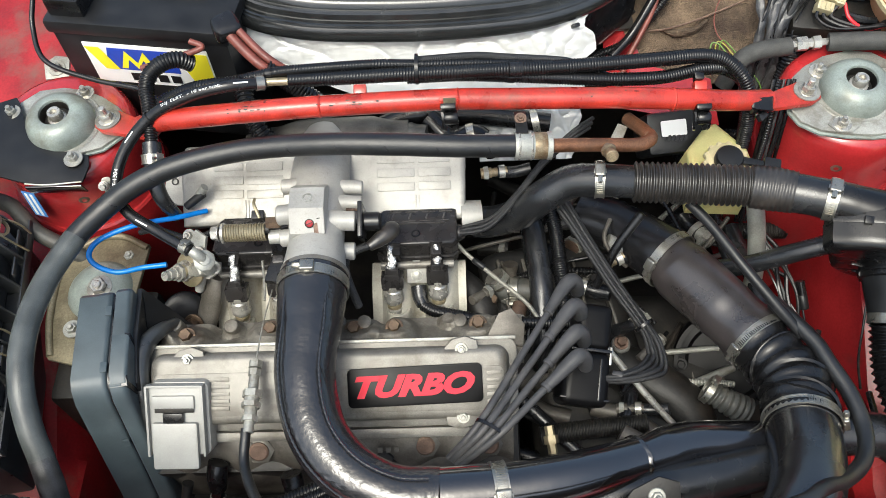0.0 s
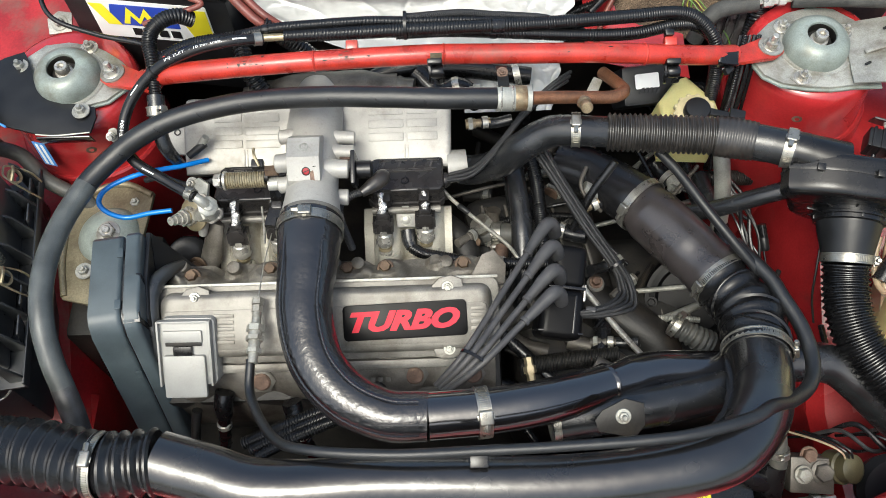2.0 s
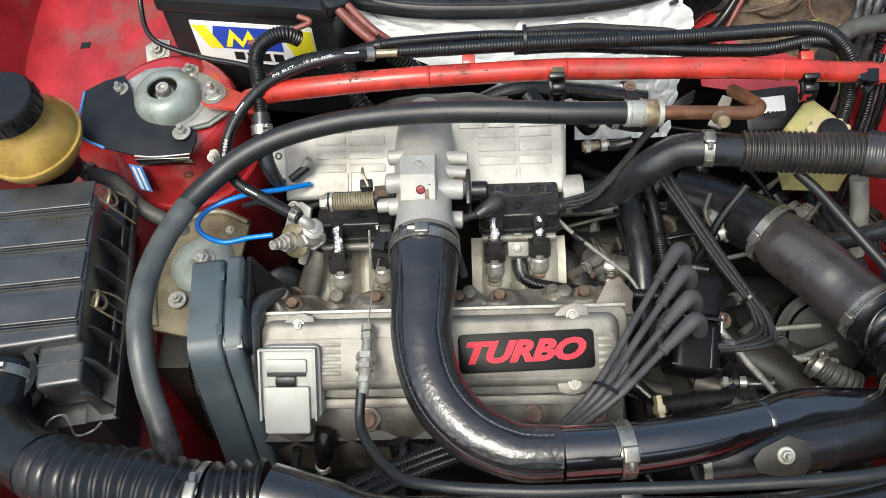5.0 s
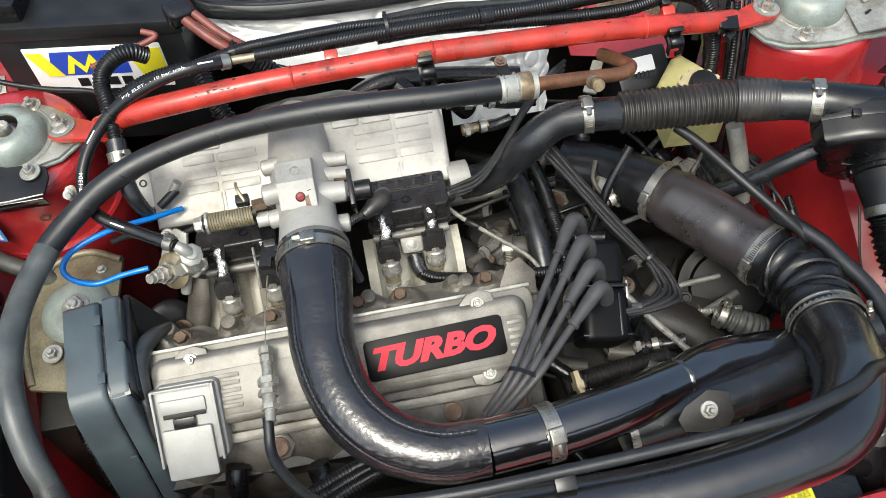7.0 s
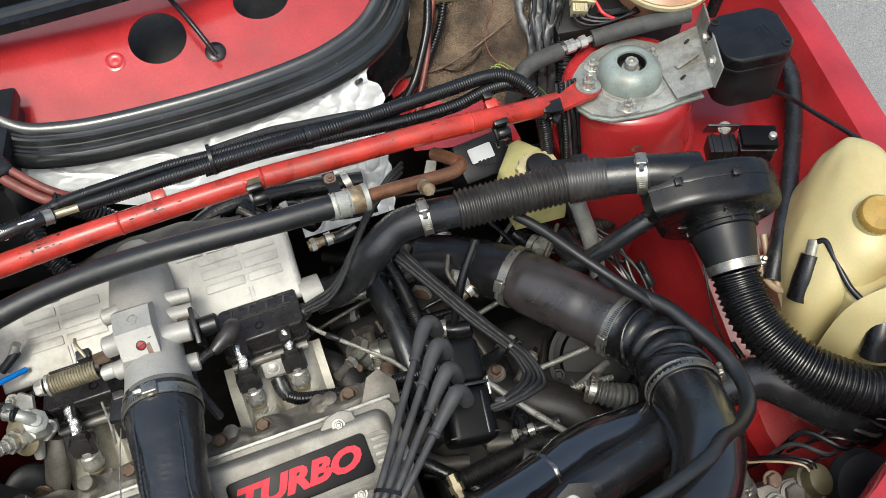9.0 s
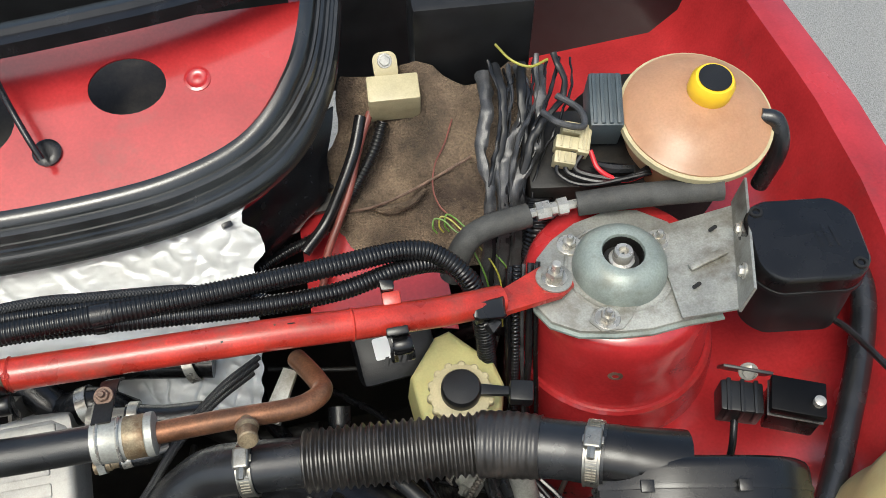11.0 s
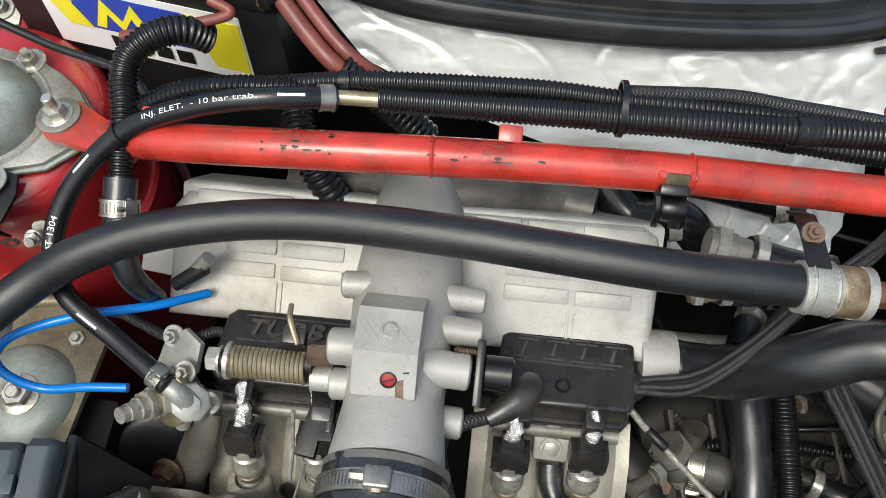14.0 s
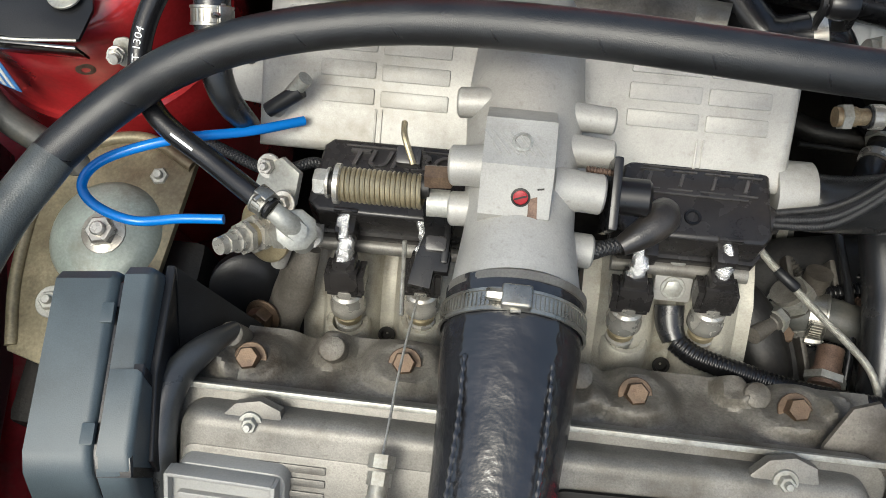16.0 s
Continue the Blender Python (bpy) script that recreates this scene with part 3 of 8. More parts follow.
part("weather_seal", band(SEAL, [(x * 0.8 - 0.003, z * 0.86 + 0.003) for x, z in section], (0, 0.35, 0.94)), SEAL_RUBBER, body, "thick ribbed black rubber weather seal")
part("windscreen_seal", band([(-0.6, 1.055, 0.968), (-0.35, 1.020, 0.978), (-0.1, 1.005, 0.988), (0.05, 1.012, 0.993), (0.2, 1.040, 0.995), (0.32, 1.085, 0.998)], [(0.018, -0.01), (0.02, 0.004), (0.008, 0.008), (0.006, 0.014), (-0.006, 0.016), (-0.02, 0.01), (-0.02, -0.01)], (0, 0.2, 1)), RUBBER, body)
foil = []
FOIL_EDGE = ((0.0, 0.196), (0.04, 0.189), (0.12, 0.191), (0.18, 0.200), (0.30, 0.208), (0.36, 0.205), (0.44, 0.194), (1.1, 0.186), (1.5, 0.176))
for j in range(97):
    k = 1.5 * j / 96
    right = float(np.interp(k, [q[0] for q in FOIL_EDGE], [q[1] for q in FOIL_EDGE])) + 0.0015 * math.sin(k * 37)
    left = -0.29 + 0.13 * min(k, 0.45) + 0.35 * max(0.0, min(k, 0.75) - 0.45) + 0.48 * max(0.0, min(k, 1.1) - 0.75)
    row = []
    for i in range(181):
        x0 = left + (right - left) * i / 180
        row.append((x0, 0.837 - 0.083 * k + 0.05 * max(0, abs(x0) - 0.16), 0.885 - 0.105 * k))
    foil.append(row)
fb = sheet(foil)
for v in fb.verts:
    c = v.co
    crease = abs(noise.noise(Vector((c.x * 16 + c.z * 9, c.z * 26 + c.x * 4, 3))))
    fold = abs(noise.noise(Vector((c.x * 46 - c.z * 30, c.z * 38 + c.x * 22, 7))))
    worked = 0.2 + 0.55 * min(1.0, max(0.0, (c.x - 0.03) / 0.08)) + 0.4 * min(1.0, max(0.0, (-0.17 - c.x) / 0.04))
    v.co += Vector((0, -0.5, 0.8)) * (0.003 * noise.noise(c * 11) - 0.0016 * max(0, 0.12 - crease) / 0.12 - 0.0018 * worked * max(0, 0.16 - fold) / 0.16 + 0.0003 * noise.noise(c * 120))
part("heat_foil", fb, FOIL, body, "crinkled silver heat-shield foil")
part("foil_clip", block((0.010, 0.006, 0.012), pose(0.176, 0.824, 0.877, 40, 0, 20), 0.002), RUBBER, body, "black clip through the foil")

# ---- strut towers ----


def strut_tower(s):
    m = pose(0.546, 0.734, 0.828, 4, -3, 0) if s > 0 else pose(-0.528, 0.722, 0.829, 4, 3, 0)
    prof = [(0.118, -0.40), (0.116, -0.22), (0.114, -0.150), (0.112, -0.128), (0.109, -0.118), (0.1085, -0.112), (0.1055, -0.109), (0.102, -0.110), (0.1005, -0.108), (0.0985, -0.06), (0.0955, -0.022), (0.092, -0.010), (0.085, -0.002), (0.075, 0.0), (0.03, 0.001)]
    tw = part("strut_tower", lathe(prof, m, 64, cap=False), RED, body, "glossy red strut tower")
    part("rivet_hole", lathe([(0.0075, 0.0), (0.006, 0.0006), (0.0035, 0.0008), (0.003, -0.001)], m @ place((-0.030 * s, -0.0925, -0.048), (-0.30 * s, -0.95, 0.06)), 16), RUST, tw)
    return tw


strut_tower(1)
strut_tower(-1)


def strut_mount(s):
    """The grey top plate with its dome, studs and nuts."""
    top = pose(0.541, 0.725, 0.832, 4, 0, 0) if s > 0 else pose(-0.523, 0.714, 0.833, 4, 0, 0)
    ob = thing("strut_mount", top.translation, "weathered grey steel strut top mount with domed cap", "strut mount", "strut mounts")
    if s > 0:
        outline = [(-0.083, 0.010), (-0.072, 0.030), (-0.054, 0.047), (-0.028, 0.062), (0.009, 0.071), (0.040, 0.066), (0.066, 0.045), (0.078, 0.0), (0.078, -0.068), (0.043, -0.068), (0.008, -0.071), (-0.024, -0.068), (-0.057, -0.061), (-0.080, -0.046), (-0.090, -0.026)]
    else:
        outline = [(0.086, 0.009), (0.068, 0.030), (0.046, 0.046), (0.022, 0.058), (-0.010, 0.064), (-0.043, 0.060), (-0.066, 0.040), (-0.066, 0.0), (-0.05, -0.04), (-0.02, -0.056), (0.018, -0.052), (0.060, -0.040), (0.083, -0.018)][::-1]
    plate = part("top_plate", slab(outline, 0.004, top, 0.0015), GALV, ob)
    part("under_plate", slab([(x * 1.03, y * 1.04 - 0.001) for x, y in outline], 0.003, top @ pose(0, 0, -0.0035), 0.001), DOME, plate, "pale steel plate under the mount")
    part("pressed_ring", lathe([(0.050, 0.004), (0.0505, 0.0052), (0.0525, 0.0055), (0.054, 0.004)], top, 48, cap=False), GALV, plate)
    part("dome", lathe([(0.046, 0.004), (0.0455, 0.010), (0.043, 0.019), (0.037, 0.0270), (0.030, 0.0312), (0.0240, 0.0325), (0.0205, 0.0316), (0.0198, 0.0295), (0.0196, 0.010), (0.006, 0.009)], top, 40, cap=False), DOME, ob, "grey-green pressed steel dome")
    rod = part("strut_rod", lathe([(0.0125, 0.012), (0.0125, 0.020), (0.0095, 0.021), (0.0095, 0.031), (0.0085, 0.0325), (0.0048, 0.0325), (0.0044, 0.027), (0.001, 0.028)], top, 24, cap=False), ZINC, ob, "bright damper rod end")
    # well lining painted dark for the shade inside the dome's opening
    part("rod_collar", lathe([(0.0195, 0.0285), (0.0192, 0.0145), (0.017, 0.0165), (0.013, 0.0160)], top, 28, cap=False), DARK, rod, "inner well of the mount, coloured dark for its shade")
    for x, y in ((-0.029, -0.053), (0.048, 0.024), (-0.040, 0.036)) if s > 0 else ((0.022, 0.052),):
        part("nut", hexhead(top @ Matrix.Translation((x, y, 0.004)), 0.0072, 0.008, 0.0125, 0.006), ZINC, ob)
    if s > 0:
        rise = [[(0.578 + 0.010 * v + u * (0.050 + 0.036 * v), 0.655 + 0.110 * v + u * (0.012 * v - 0.009), 0.8375 + 0.0125 * u) for u in (0, 0.15, 0.5, 1.0)] for v in (0, 0.33, 0.66, 1.0)]
        arm = part("bracket_arm", sheet(rise, 0.0025), GALV, ob, "scratched steel bracket plate")
        for u, v in ((0.35, 0.25), (0.62, 0.48), (0.70, 0.80)):
            part("slot", slab(rounded(0.010, 0.004, 0.002, 3), 0.0006, pose(0.578 + 0.010 * v + u * (0.050 + 0.036 * v), 0.655 + 0.110 * v, 0.8405 + 0.0125 * u, 0, -12, 20), 0), DARK, arm)
        part("pressed_rib", block((0.040, 0.008, 0.003), pose(0.622, 0.708, 0.8485, 0, -10, 12), 0.0012), GALV, arm)
        lip = [[(0.628 + 0.046 * v + 0.004 * u, 0.646 + 0.122 * v - 0.002 * u, 0.849 + 0.036 * u) for u in (0, 0.4, 1.0)] for v in (-0.03, 0.2, 0.4, 0.6, 0.8, 1.03)]
        part("bracket_flange", sheet(lip, 0.0025), GALV, arm)
        for v in (0.22, 0.62):
            part("bracket_bolt", hexhead(place((0.628 + 0.046 * v, 0.646 + 0.122 * v, 0.868), (-0.9, 0.25, 0.1)), 0.005, 0.006, 0.008), ZINC, arm)
        bm = block((0.034, 0.007, 0.0035), top @ pose(0.058, -0.020, 0.0045, 0, 0, 10), 0.0015)
        part("stiffening_rib", block((0.034, 0.007, 0.0035), top @ pose(0.054, -0.002, 0.0045, 0, 0, 10), 0.0015, into=bm), GALV, ob)
        part("raised_ear", slab([(-0.019, 0.0), (-0.010, -0.013), (0.010, -0.014), (0.022, -0.004), (0.034, 0.012), (0.012, 0.014), (-0.010, 0.012)], 0.003, top @ pose(-0.028, -0.053, 0.0025), 0.0015), GALV, ob)
    else:
        bm = slab([(-0.117, 0.014), (-0.094, 0.032), (-0.068, 0.043), (-0.058, 0.026), (-0.048, 0.0), (-0.038, -0.024), (-0.022, -0.040), (0.0, -0.047), (0.020, -0.047), (0.046, -0.053), (0.050, -0.070), (0.046, -0.094), (0.0, -0.098), (-0.028, -0.096), (-0.071, -0.084), (-0.110, -0.060)], 0.003, top @ pose(0, 0, 0.0055, 0, 3, 0), 0.001)
        skirt = part("black_bracket", bm, DULL, ob, "black painted steel bracket with worn edges")
        part("bracket_lip", block((0.074, 0.0025, 0.022), top @ pose(0.009, -0.0985, -0.004, 12, 0, 0), 0.001), GLOSS, skirt)
        part("worn_edge", tube([top @ Vector(q) for q in ((-0.028, -0.097, 0.0085), (0.0, -0.099, 0.0075), (0.045, -0.095, 0.006))], 0.0012, seg=6), GALV, skirt)
        part("worn_edge", tube([top @ Vector(q) for q in ((-0.117, 0.012, 0.0145), (-0.110, -0.058, 0.0135), (-0.07, -0.085, 0.0115))], 0.0018, seg=6), STICKER_BLUE, skirt)
        for x, y in ((-0.070, 0.018), (0.030, -0.062)):
            part("nut", hexhead(top @ Matrix.Translation((x, y, 0.010)), 0.0072, 0.008, 0.0125, 0.005), GALV, skirt)
    return ob


strut_mount(1)
strut_mount(-1)

# ---- red strut brace ----
BAR = [(-0.400, 0.685, 0.862), (-0.36, 0.665, 0.892), (-0.3, 0.657, 0.907), (-0.2, 0.656, 0.916), (-0.1, 0.661, 0.915), (0.0, 0.664, 0.914), (0.08, 0.666, 0.909), (0.21, 0.668, 0.902), (0.29, 0.671, 0.892), (0.36, 0.682, 0.874), (0.415, 0.697, 0.856)]
brace = thing("strut_brace", (0, 0.66, 0.9), "worn red tubular strut brace across the engine bay", "strut brace")
bar = part("bar", tube(BAR, 0.0135, seg=24), RED_BAR, brace)
for s, b in ((-1, (-0.455, 0.709, 0.845)), (1, (0.472, 0.716, 0.845))):
    a = Vector(BAR[0] if s < 0 else BAR[-1])
    b = Vector(b)
    d = (b - a)
    d.z *= 0.35
    L = d.length
    d.normalize()
    side = d.cross(Vector((0, 0, 1))).normalized()
    m = Matrix((d, side, side.cross(d))).transposed().to_4x4()
    m.translation = b
    outline = [(-L - 0.02, -0.0125), (-L + 0.005, -0.0128), (-0.004, -0.020), (0.014, -0.014), (0.019, 0.0), (0.014, 0.014), (-0.004, 0.020), (-L + 0.005, 0.0128), (-L - 0.02, 0.0125)]
    ear = part("end_plate", slab(outline, 0.006, m @ pose(0, 0, -0.003), 0.0025), RED_BAR, brace, "flattened red end plate")
    part("washer", lathe([(0.0175, 0.003), (0.0175, 0.005), (0.016, 0.0056)], m, 28), GALV, ear)
    part("nut", hexhead(m @ pose(0, 0, 0.0045), 0.0088, 0.010, 0.0125, 0.010), ZINC, ear, "large zinc nut on a wide washer")
for x in (-0.155, 0.012, 0.285):
    p, t = near(BAR, (x, 0.66, 0.91))
    part("weld_bead", lathe([(0.0136, -0.0015), (0.0148, 0), (0.0136, 0.0015)], place(p, t), 24, cap=False), RED_BAR, bar)
for x in (-0.105, 0.325, -0.36):
    p, t = near(BAR, (x, 0.66, 0.91))
    part("tab", block((0.016, 0.012, 0.014), Matrix.Translation(p + Vector((0, 0.014, 0.009))) @ pose(0, 0, 0, 25, 0, 0), 0.002), RED_BAR, bar, "small welded red tab")

for x, y, z in ((-0.008, 0.6555, 0.9235), (0.012, 0.656, 0.9235)):
    part("rivet_ring", lathe([(0.0034, -0.001), (0.0034, 0.0008), (0.0026, 0.0014), (0.0017, 0.0010), (0.0015, 0.0)], place((x, y, z), (0, -0.55, 0.83)), 16), RED_BAR, bar, "small rivet in the red bar")
part("strap", tube([(0.002, 0.655, 0.9265), (0.002, 0.6515, 0.9195), (0.002, 0.6500, 0.912), (0.002, 0.6535, 0.904)], 0.0075, seg=12, squash=0.14), OLIVE, bar, "olive-stained strap of the clip")

p, t = near(BAR, (0.325, 0.66, 0.91))
part("tab_clip", rumple(block((0.012, 0.010, 0.012), Matrix.Translation(p + Vector((-0.002, 0.022, 0.018))) @ pose(0, 0, 0, 25, 0, 0), 0.002), 0.01, 0.002), SATIN, bar, "black clip on the welded tab")

# dark chips and scuffs in the brace's paint
random.seed(21)
for k in range(40):
    x = random.choice((random.uniform(-0.275, -0.21), random.uniform(-0.275, -0.21), random.uniform(-0.16, -0.10), random.uniform(-0.30, 0.30)))
    p, t = near(BAR, (x, 0.66, 0.91))
    t = t.normalized()
    up = (Vector((0, random.uniform(-1.0, 0.9), 1)))
    up = (up - t * up.dot(t)).normalized()
    m = Matrix((t, up.cross(t), up)).transposed().to_4x4()
    m.translation = p + up * 0.01352
    w, h = random.uniform(0.002, 0.009), random.uniform(0.0010, 0.0024)
    chip = [(w * 0.5 * math.cos(a) * random.uniform(0.6, 1.2), h * 0.5 * math.sin(a) * random.uniform(0.6, 1.2)) for a in (0.785 * i for i in range(8))]
    part("paint_chip", slab(chip, 0.00025, m, 0), DARK if k % 3 else RUST, bar)

# coolant outlet and hoses under the brace
wo = thing("water_outlet", (-0.17, 0.715, 0.78), "grimy alloy water outlet under the brace", "water outlet")
part("casting", rumple(tube([(-0.28, 0.715, 0.77), (-0.20, 0.712, 0.795), (-0.13, 0.708, 0.80), (-0.06, 0.712, 0.79)], [0.020, 0.024, 0.026, 0.022], seg=24, step=0.006), 0.03, 0.004), DIRTY_ALU, wo)
part("screw", lathe([(0.008, 0), (0.008, 0.006), (0.006, 0.008)], place((-0.165, 0.688, 0.816), (0, -0.7, 0.7)), 16), ZINC, wo)
part("neck", lathe([(0.018, 0), (0.020, 0.006), (0.018, 0.012), (0.018, 0.03)], place((-0.06, 0.712, 0.79), (0.9, -0.2, 0.1)), 22), ALU, wo)
for path, r, lab in (([(-0.275, 0.745, 0.86), (-0.265, 0.712, 0.845), (-0.245, 0.690, 0.815), (-0.225, 0.682, 0.785)], 0.0125, "ribbed black conduit dropping behind the manifold"), ([(-0.03, 0.735, 0.80), (0.0, 0.71, 0.785), (0.035, 0.70, 0.80), (0.06, 0.70, 0.77)], 0.016, "black rubber water hose under the brace"), ([(-0.10, 0.735, 0.785), (-0.04, 0.745, 0.80), (0.05, 0.745, 0.79), (0.14, 0.735, 0.78)], 0.014, "black rubber heater hose below the foil")):
    solo("heater_hose", tube(path, r, seg=16, ribs=(0.006, 0.0014) if "ribbed" in lab else None), SATIN, lab, "hose")
for x, y, z in ((0.03, 0.70, 0.80), (0.12, 0.735, 0.785)):
    solo("hose_band", lathe([(0.0165, -0.005), (0.0178, -0.005), (0.0178, 0.005), (0.0165, 0.005)], place((x, y, z), (1, 0.1, 0.2)), 24, cap=False), ZINC, "bright steel hose band under the brace", "hose band")

# ---- hoses and pipes ----


def clips(x, frayed):
    p, t = near(BAR, (x, 0.66, 0.91))
    ob = thing("cable_clip", p, "frayed black plastic clip stub at the brace's end" if frayed else "black plastic pipe clip snapped under the red brace", "clip", "clips on the brace")
    m = place(p, t) @ pose(0, 0, 0, 0, 0, 0)
    if frayed:
        part("stub", rumple(block((0.030, 0.020, 0.016), Matrix.Translation(p + Vector((0, -0.010, 0.002))) @ pose(0, 0, 0, 30, 10, 8), 0.004, 3), 0.008, 0.006), SATIN, ob)
        part("torn_edge", rumple(block((0.016, 0.010, 0.006), Matrix.Translation(p + Vector((0.004, -0.018, -0.008))) @ pose(0, 0, 0, 50, -10, 20), 0.002), 0.006, 0.005), SATIN, ob)
        return ob
    part("saddle", block((0.019, 0.007, 0.024), Matrix.Translation(p + Vector((0, -0.0150, 0.001))) @ pose(0, 0, 0, 28, 0, 0), 0.002), SATIN, ob)
    part("knuckle", lathe([(0.0075, -0.008), (0.0085, -0.006), (0.0085, 0.006), (0.0075, 0.008)], Matrix.Translation(p + Vector((0.003, -0.021, -0.010))) @ pose(0, 0, 0, 0, 90, 0), 18), SATIN, ob)
    for k in (-1, 1):
        part("jaw", band([p + Vector((0.0075 * k, -0.014, -0.006)), p + Vector((0.0085 * k + 0.002, -0.022, -0.013)), p + Vector((0.009 * k + 0.002, -0.024, -0.024)), p + Vector((0.005 * k + 0.002, -0.018, -0.034))], [(-0.003, -0.0014), (0.003, -0.0014), (0.003, 0.0014), (-0.003, 0.0014)], (k, 0, 0), 5), SATIN, ob)
    part("web", block((0.016, 0.004, 0.010), Matrix.Translation(p + Vector((0.002, -0.020, -0.012))) @ pose(0, 0, 0, 60, 0, 0), 0.001), SATIN, ob)
    return ob


clips(0.0, False)
clips(0.322, False)
clips(0.425, True)

ARCH = [(0.083, 0.594, 0.906), (0.008, 0.592, 0.912), (-0.066, 0.596, 0.914), (-0.144, 0.604, 0.909), (-0.224, 0.612, 0.897), (-0.287, 0.610, 0.888), (-0.344, 0.599, 0.880), (-0.390, 0.583, 0.868), (-0.427, 0.563, 0.852), (-0.462, 0.526, 0.842), (-0.483, 0.479, 0.838), (-0.493, 0.427, 0.838), (-0.494, 0.379, 0.835), (-0.488, 0.335, 0.825), (-0.480, 0.298, 0.800), (-0.470, 0.269, 0.775)]
arch = thing("coolant_hose", ARCH[0], "thick matt black coolant hose arching over the engine", "hose")
part("hose", tube(ARCH, 0.0138, seg=24), OLD_HOSE, arch)
wraps = resample(spline(ARCH, 14), 0.002)
for k in range(14):
    i = 18 + 30 * k
    if i + 1 < len(wraps):
        part("wrap_line", lathe([(0.01375, -0.0006), (0.0140, -0.0002), (0.0140, 0.0002), (0.01375, 0.0006)], place(wraps[i], wraps[i + 1] - wraps[i]) @ pose(0, 0, 0, 26, 14, 0), 28, cap=False), RUBBER, arch)
p, t = near(ARCH, ARCH[0])
part("wrapped_sleeve", tube(ARCH[9:], 0.0143, seg=24), SLEEVE, arch, "dusty grey wrapped sleeve on the lower hose")
fer = part("ferrule", lathe([(0.0140, -0.020), (0.0165, -0.020), (0.0168, -0.002), (0.0158, 0.0), (0.0158, 0.018), (0.0168, 0.019), (0.0168, 0.024), (0.010, 0.026)], place((0.098, 0.594, 0.905), (1, 0.02, -0.06)), 28), GALV, arch, "crimped metal ferrule with tarnished end")
part("tarnished_sleeve", lathe([(0.0160, 0.003), (0.0163, 0.004), (0.0163, 0.017), (0.0160, 0.018)], place((0.098, 0.594, 0.905), (1, 0.02, -0.06)), 28, cap=False), STAINED, fer)
for x in (0.083, 0.0975):
    part("crimp_ring", lathe([(0.0168, -0.0012), (0.0178, 0), (0.0168, 0.0012)], place((x, 0.594, 0.906 - (x - 0.083) * 0.06), (1, 0.02, -0.06)), 28, cap=False), ZINC, fer)
part("hose_end", tube([(-0.471, 0.271, 0.777), (-0.464, 0.252, 0.762), (-0.456, 0.225, 0.738)], [0.0145, 0.015, 0.0142], seg=18), TAPE, arch, "grey wrapped lower hose end")
COP = [(0.118, 0.594, 0.904), (0.168, 0.599, 0.897), (0.222, 0.603, 0.889), (0.240, 0.609, 0.886), (0.248, 0.620, 0.881), (0.245, 0.632, 0.876), (0.238, 0.648, 0.870), (0.228, 0.668, 0.862)]
cop = thing("copper_pipe", COP[0], "tarnished copper pipe stub with a capped branch", "pipe")
part("pipe", tube(COP, 0.0086, seg=18), COPPER, cop)
BC = place((0.189, 0.594, 0.897), (0.10, -0.90, 0.42))
part("branch_cap", lathe([(0.0060, -0.006), (0.0060, 0.004), (0.0084, 0.006), (0.0088, 0.009), (0.0075, 0.011), (0.0068, 0.012), (0.0078, 0.0135), (0.0078, 0.024), (0.0068, 0.0252)], BC, 22), STAINED, cop, "tarnished brass branch cap")
part("branch_ring", lathe([(0.0088, 0.0062), (0.0094, 0.0075), (0.0088, 0.009)], BC, 22, cap=False), RUST, cop)
part("stem", slab([(-0.006, 0.0), (0.007, 0.0), (0.009, 0.048), (-0.008, 0.048)], 0.004, pose(0.2225, 0.660, 0.857, -14, 0, 152), 0.0015), GALV, cop, "flat grey bracket stem behind the pipe")

ps2 = thing("pipe_strap", (0.087, 0.63, 0.915), "rusty steel strap holding the hose ferrule to the brace", "strap")
part("strap", sheet([[(0.087 + o, y, z) for o in (-0.007, 0.0, 0.007)] for y, z in ((0.655, 0.897), (0.646, 0.908), (0.630, 0.915), (0.612, 0.9195), (0.600, 0.9225))], 0.002), DARK, ps2)
part("strap_bolt", hexhead(place((0.0866, 0.626, 0.9175), (0, -0.3, 0.95)), 0.0050, 0.005, 0.0075, 0.002), RUST, ps2)
FUEL = [(-0.225, 0.689, 0.928), (-0.27, 0.676, 0.938), (-0.321, 0.670, 0.928), (-0.371, 0.662, 0.904), (-0.410, 0.635, 0.873), (-0.424, 0.600, 0.846), (-0.407, 0.566, 0.836), (-0.366, 0.540, 0.828), (-0.322, 0.512, 0.826)]
fuel = thing("fuel_hose", FUEL[0], "black fuel hose with white printing, clamped at both ends", "hose")
fh = part("hose", tube(FUEL, 0.0074, seg=20), RUBBER, fuel)
part("printing", wrap_letters("INJ. ELET.  - 10 bar trab.", 0.082, 0.0044, FUEL, (-0.312, 0.671, 0.930), 0.0074, (-0.1, -0.45, 0.88), -1), WHITE, fh)
part("printing", wrap_letters("MT 1304", 0.030, 0.0046, FUEL, (-0.423, 0.606, 0.850), 0.0074, (0.1, -0.5, 0.85), -1), WHITE, fh)
hose_clamp(fuel, FUEL, (-0.233, 0.687, 0.929), 0.0076, 0.010, 200)
hose_clamp(fuel, FUEL, (-0.327, 0.515, 0.826), 0.0078, 0.010, 70)
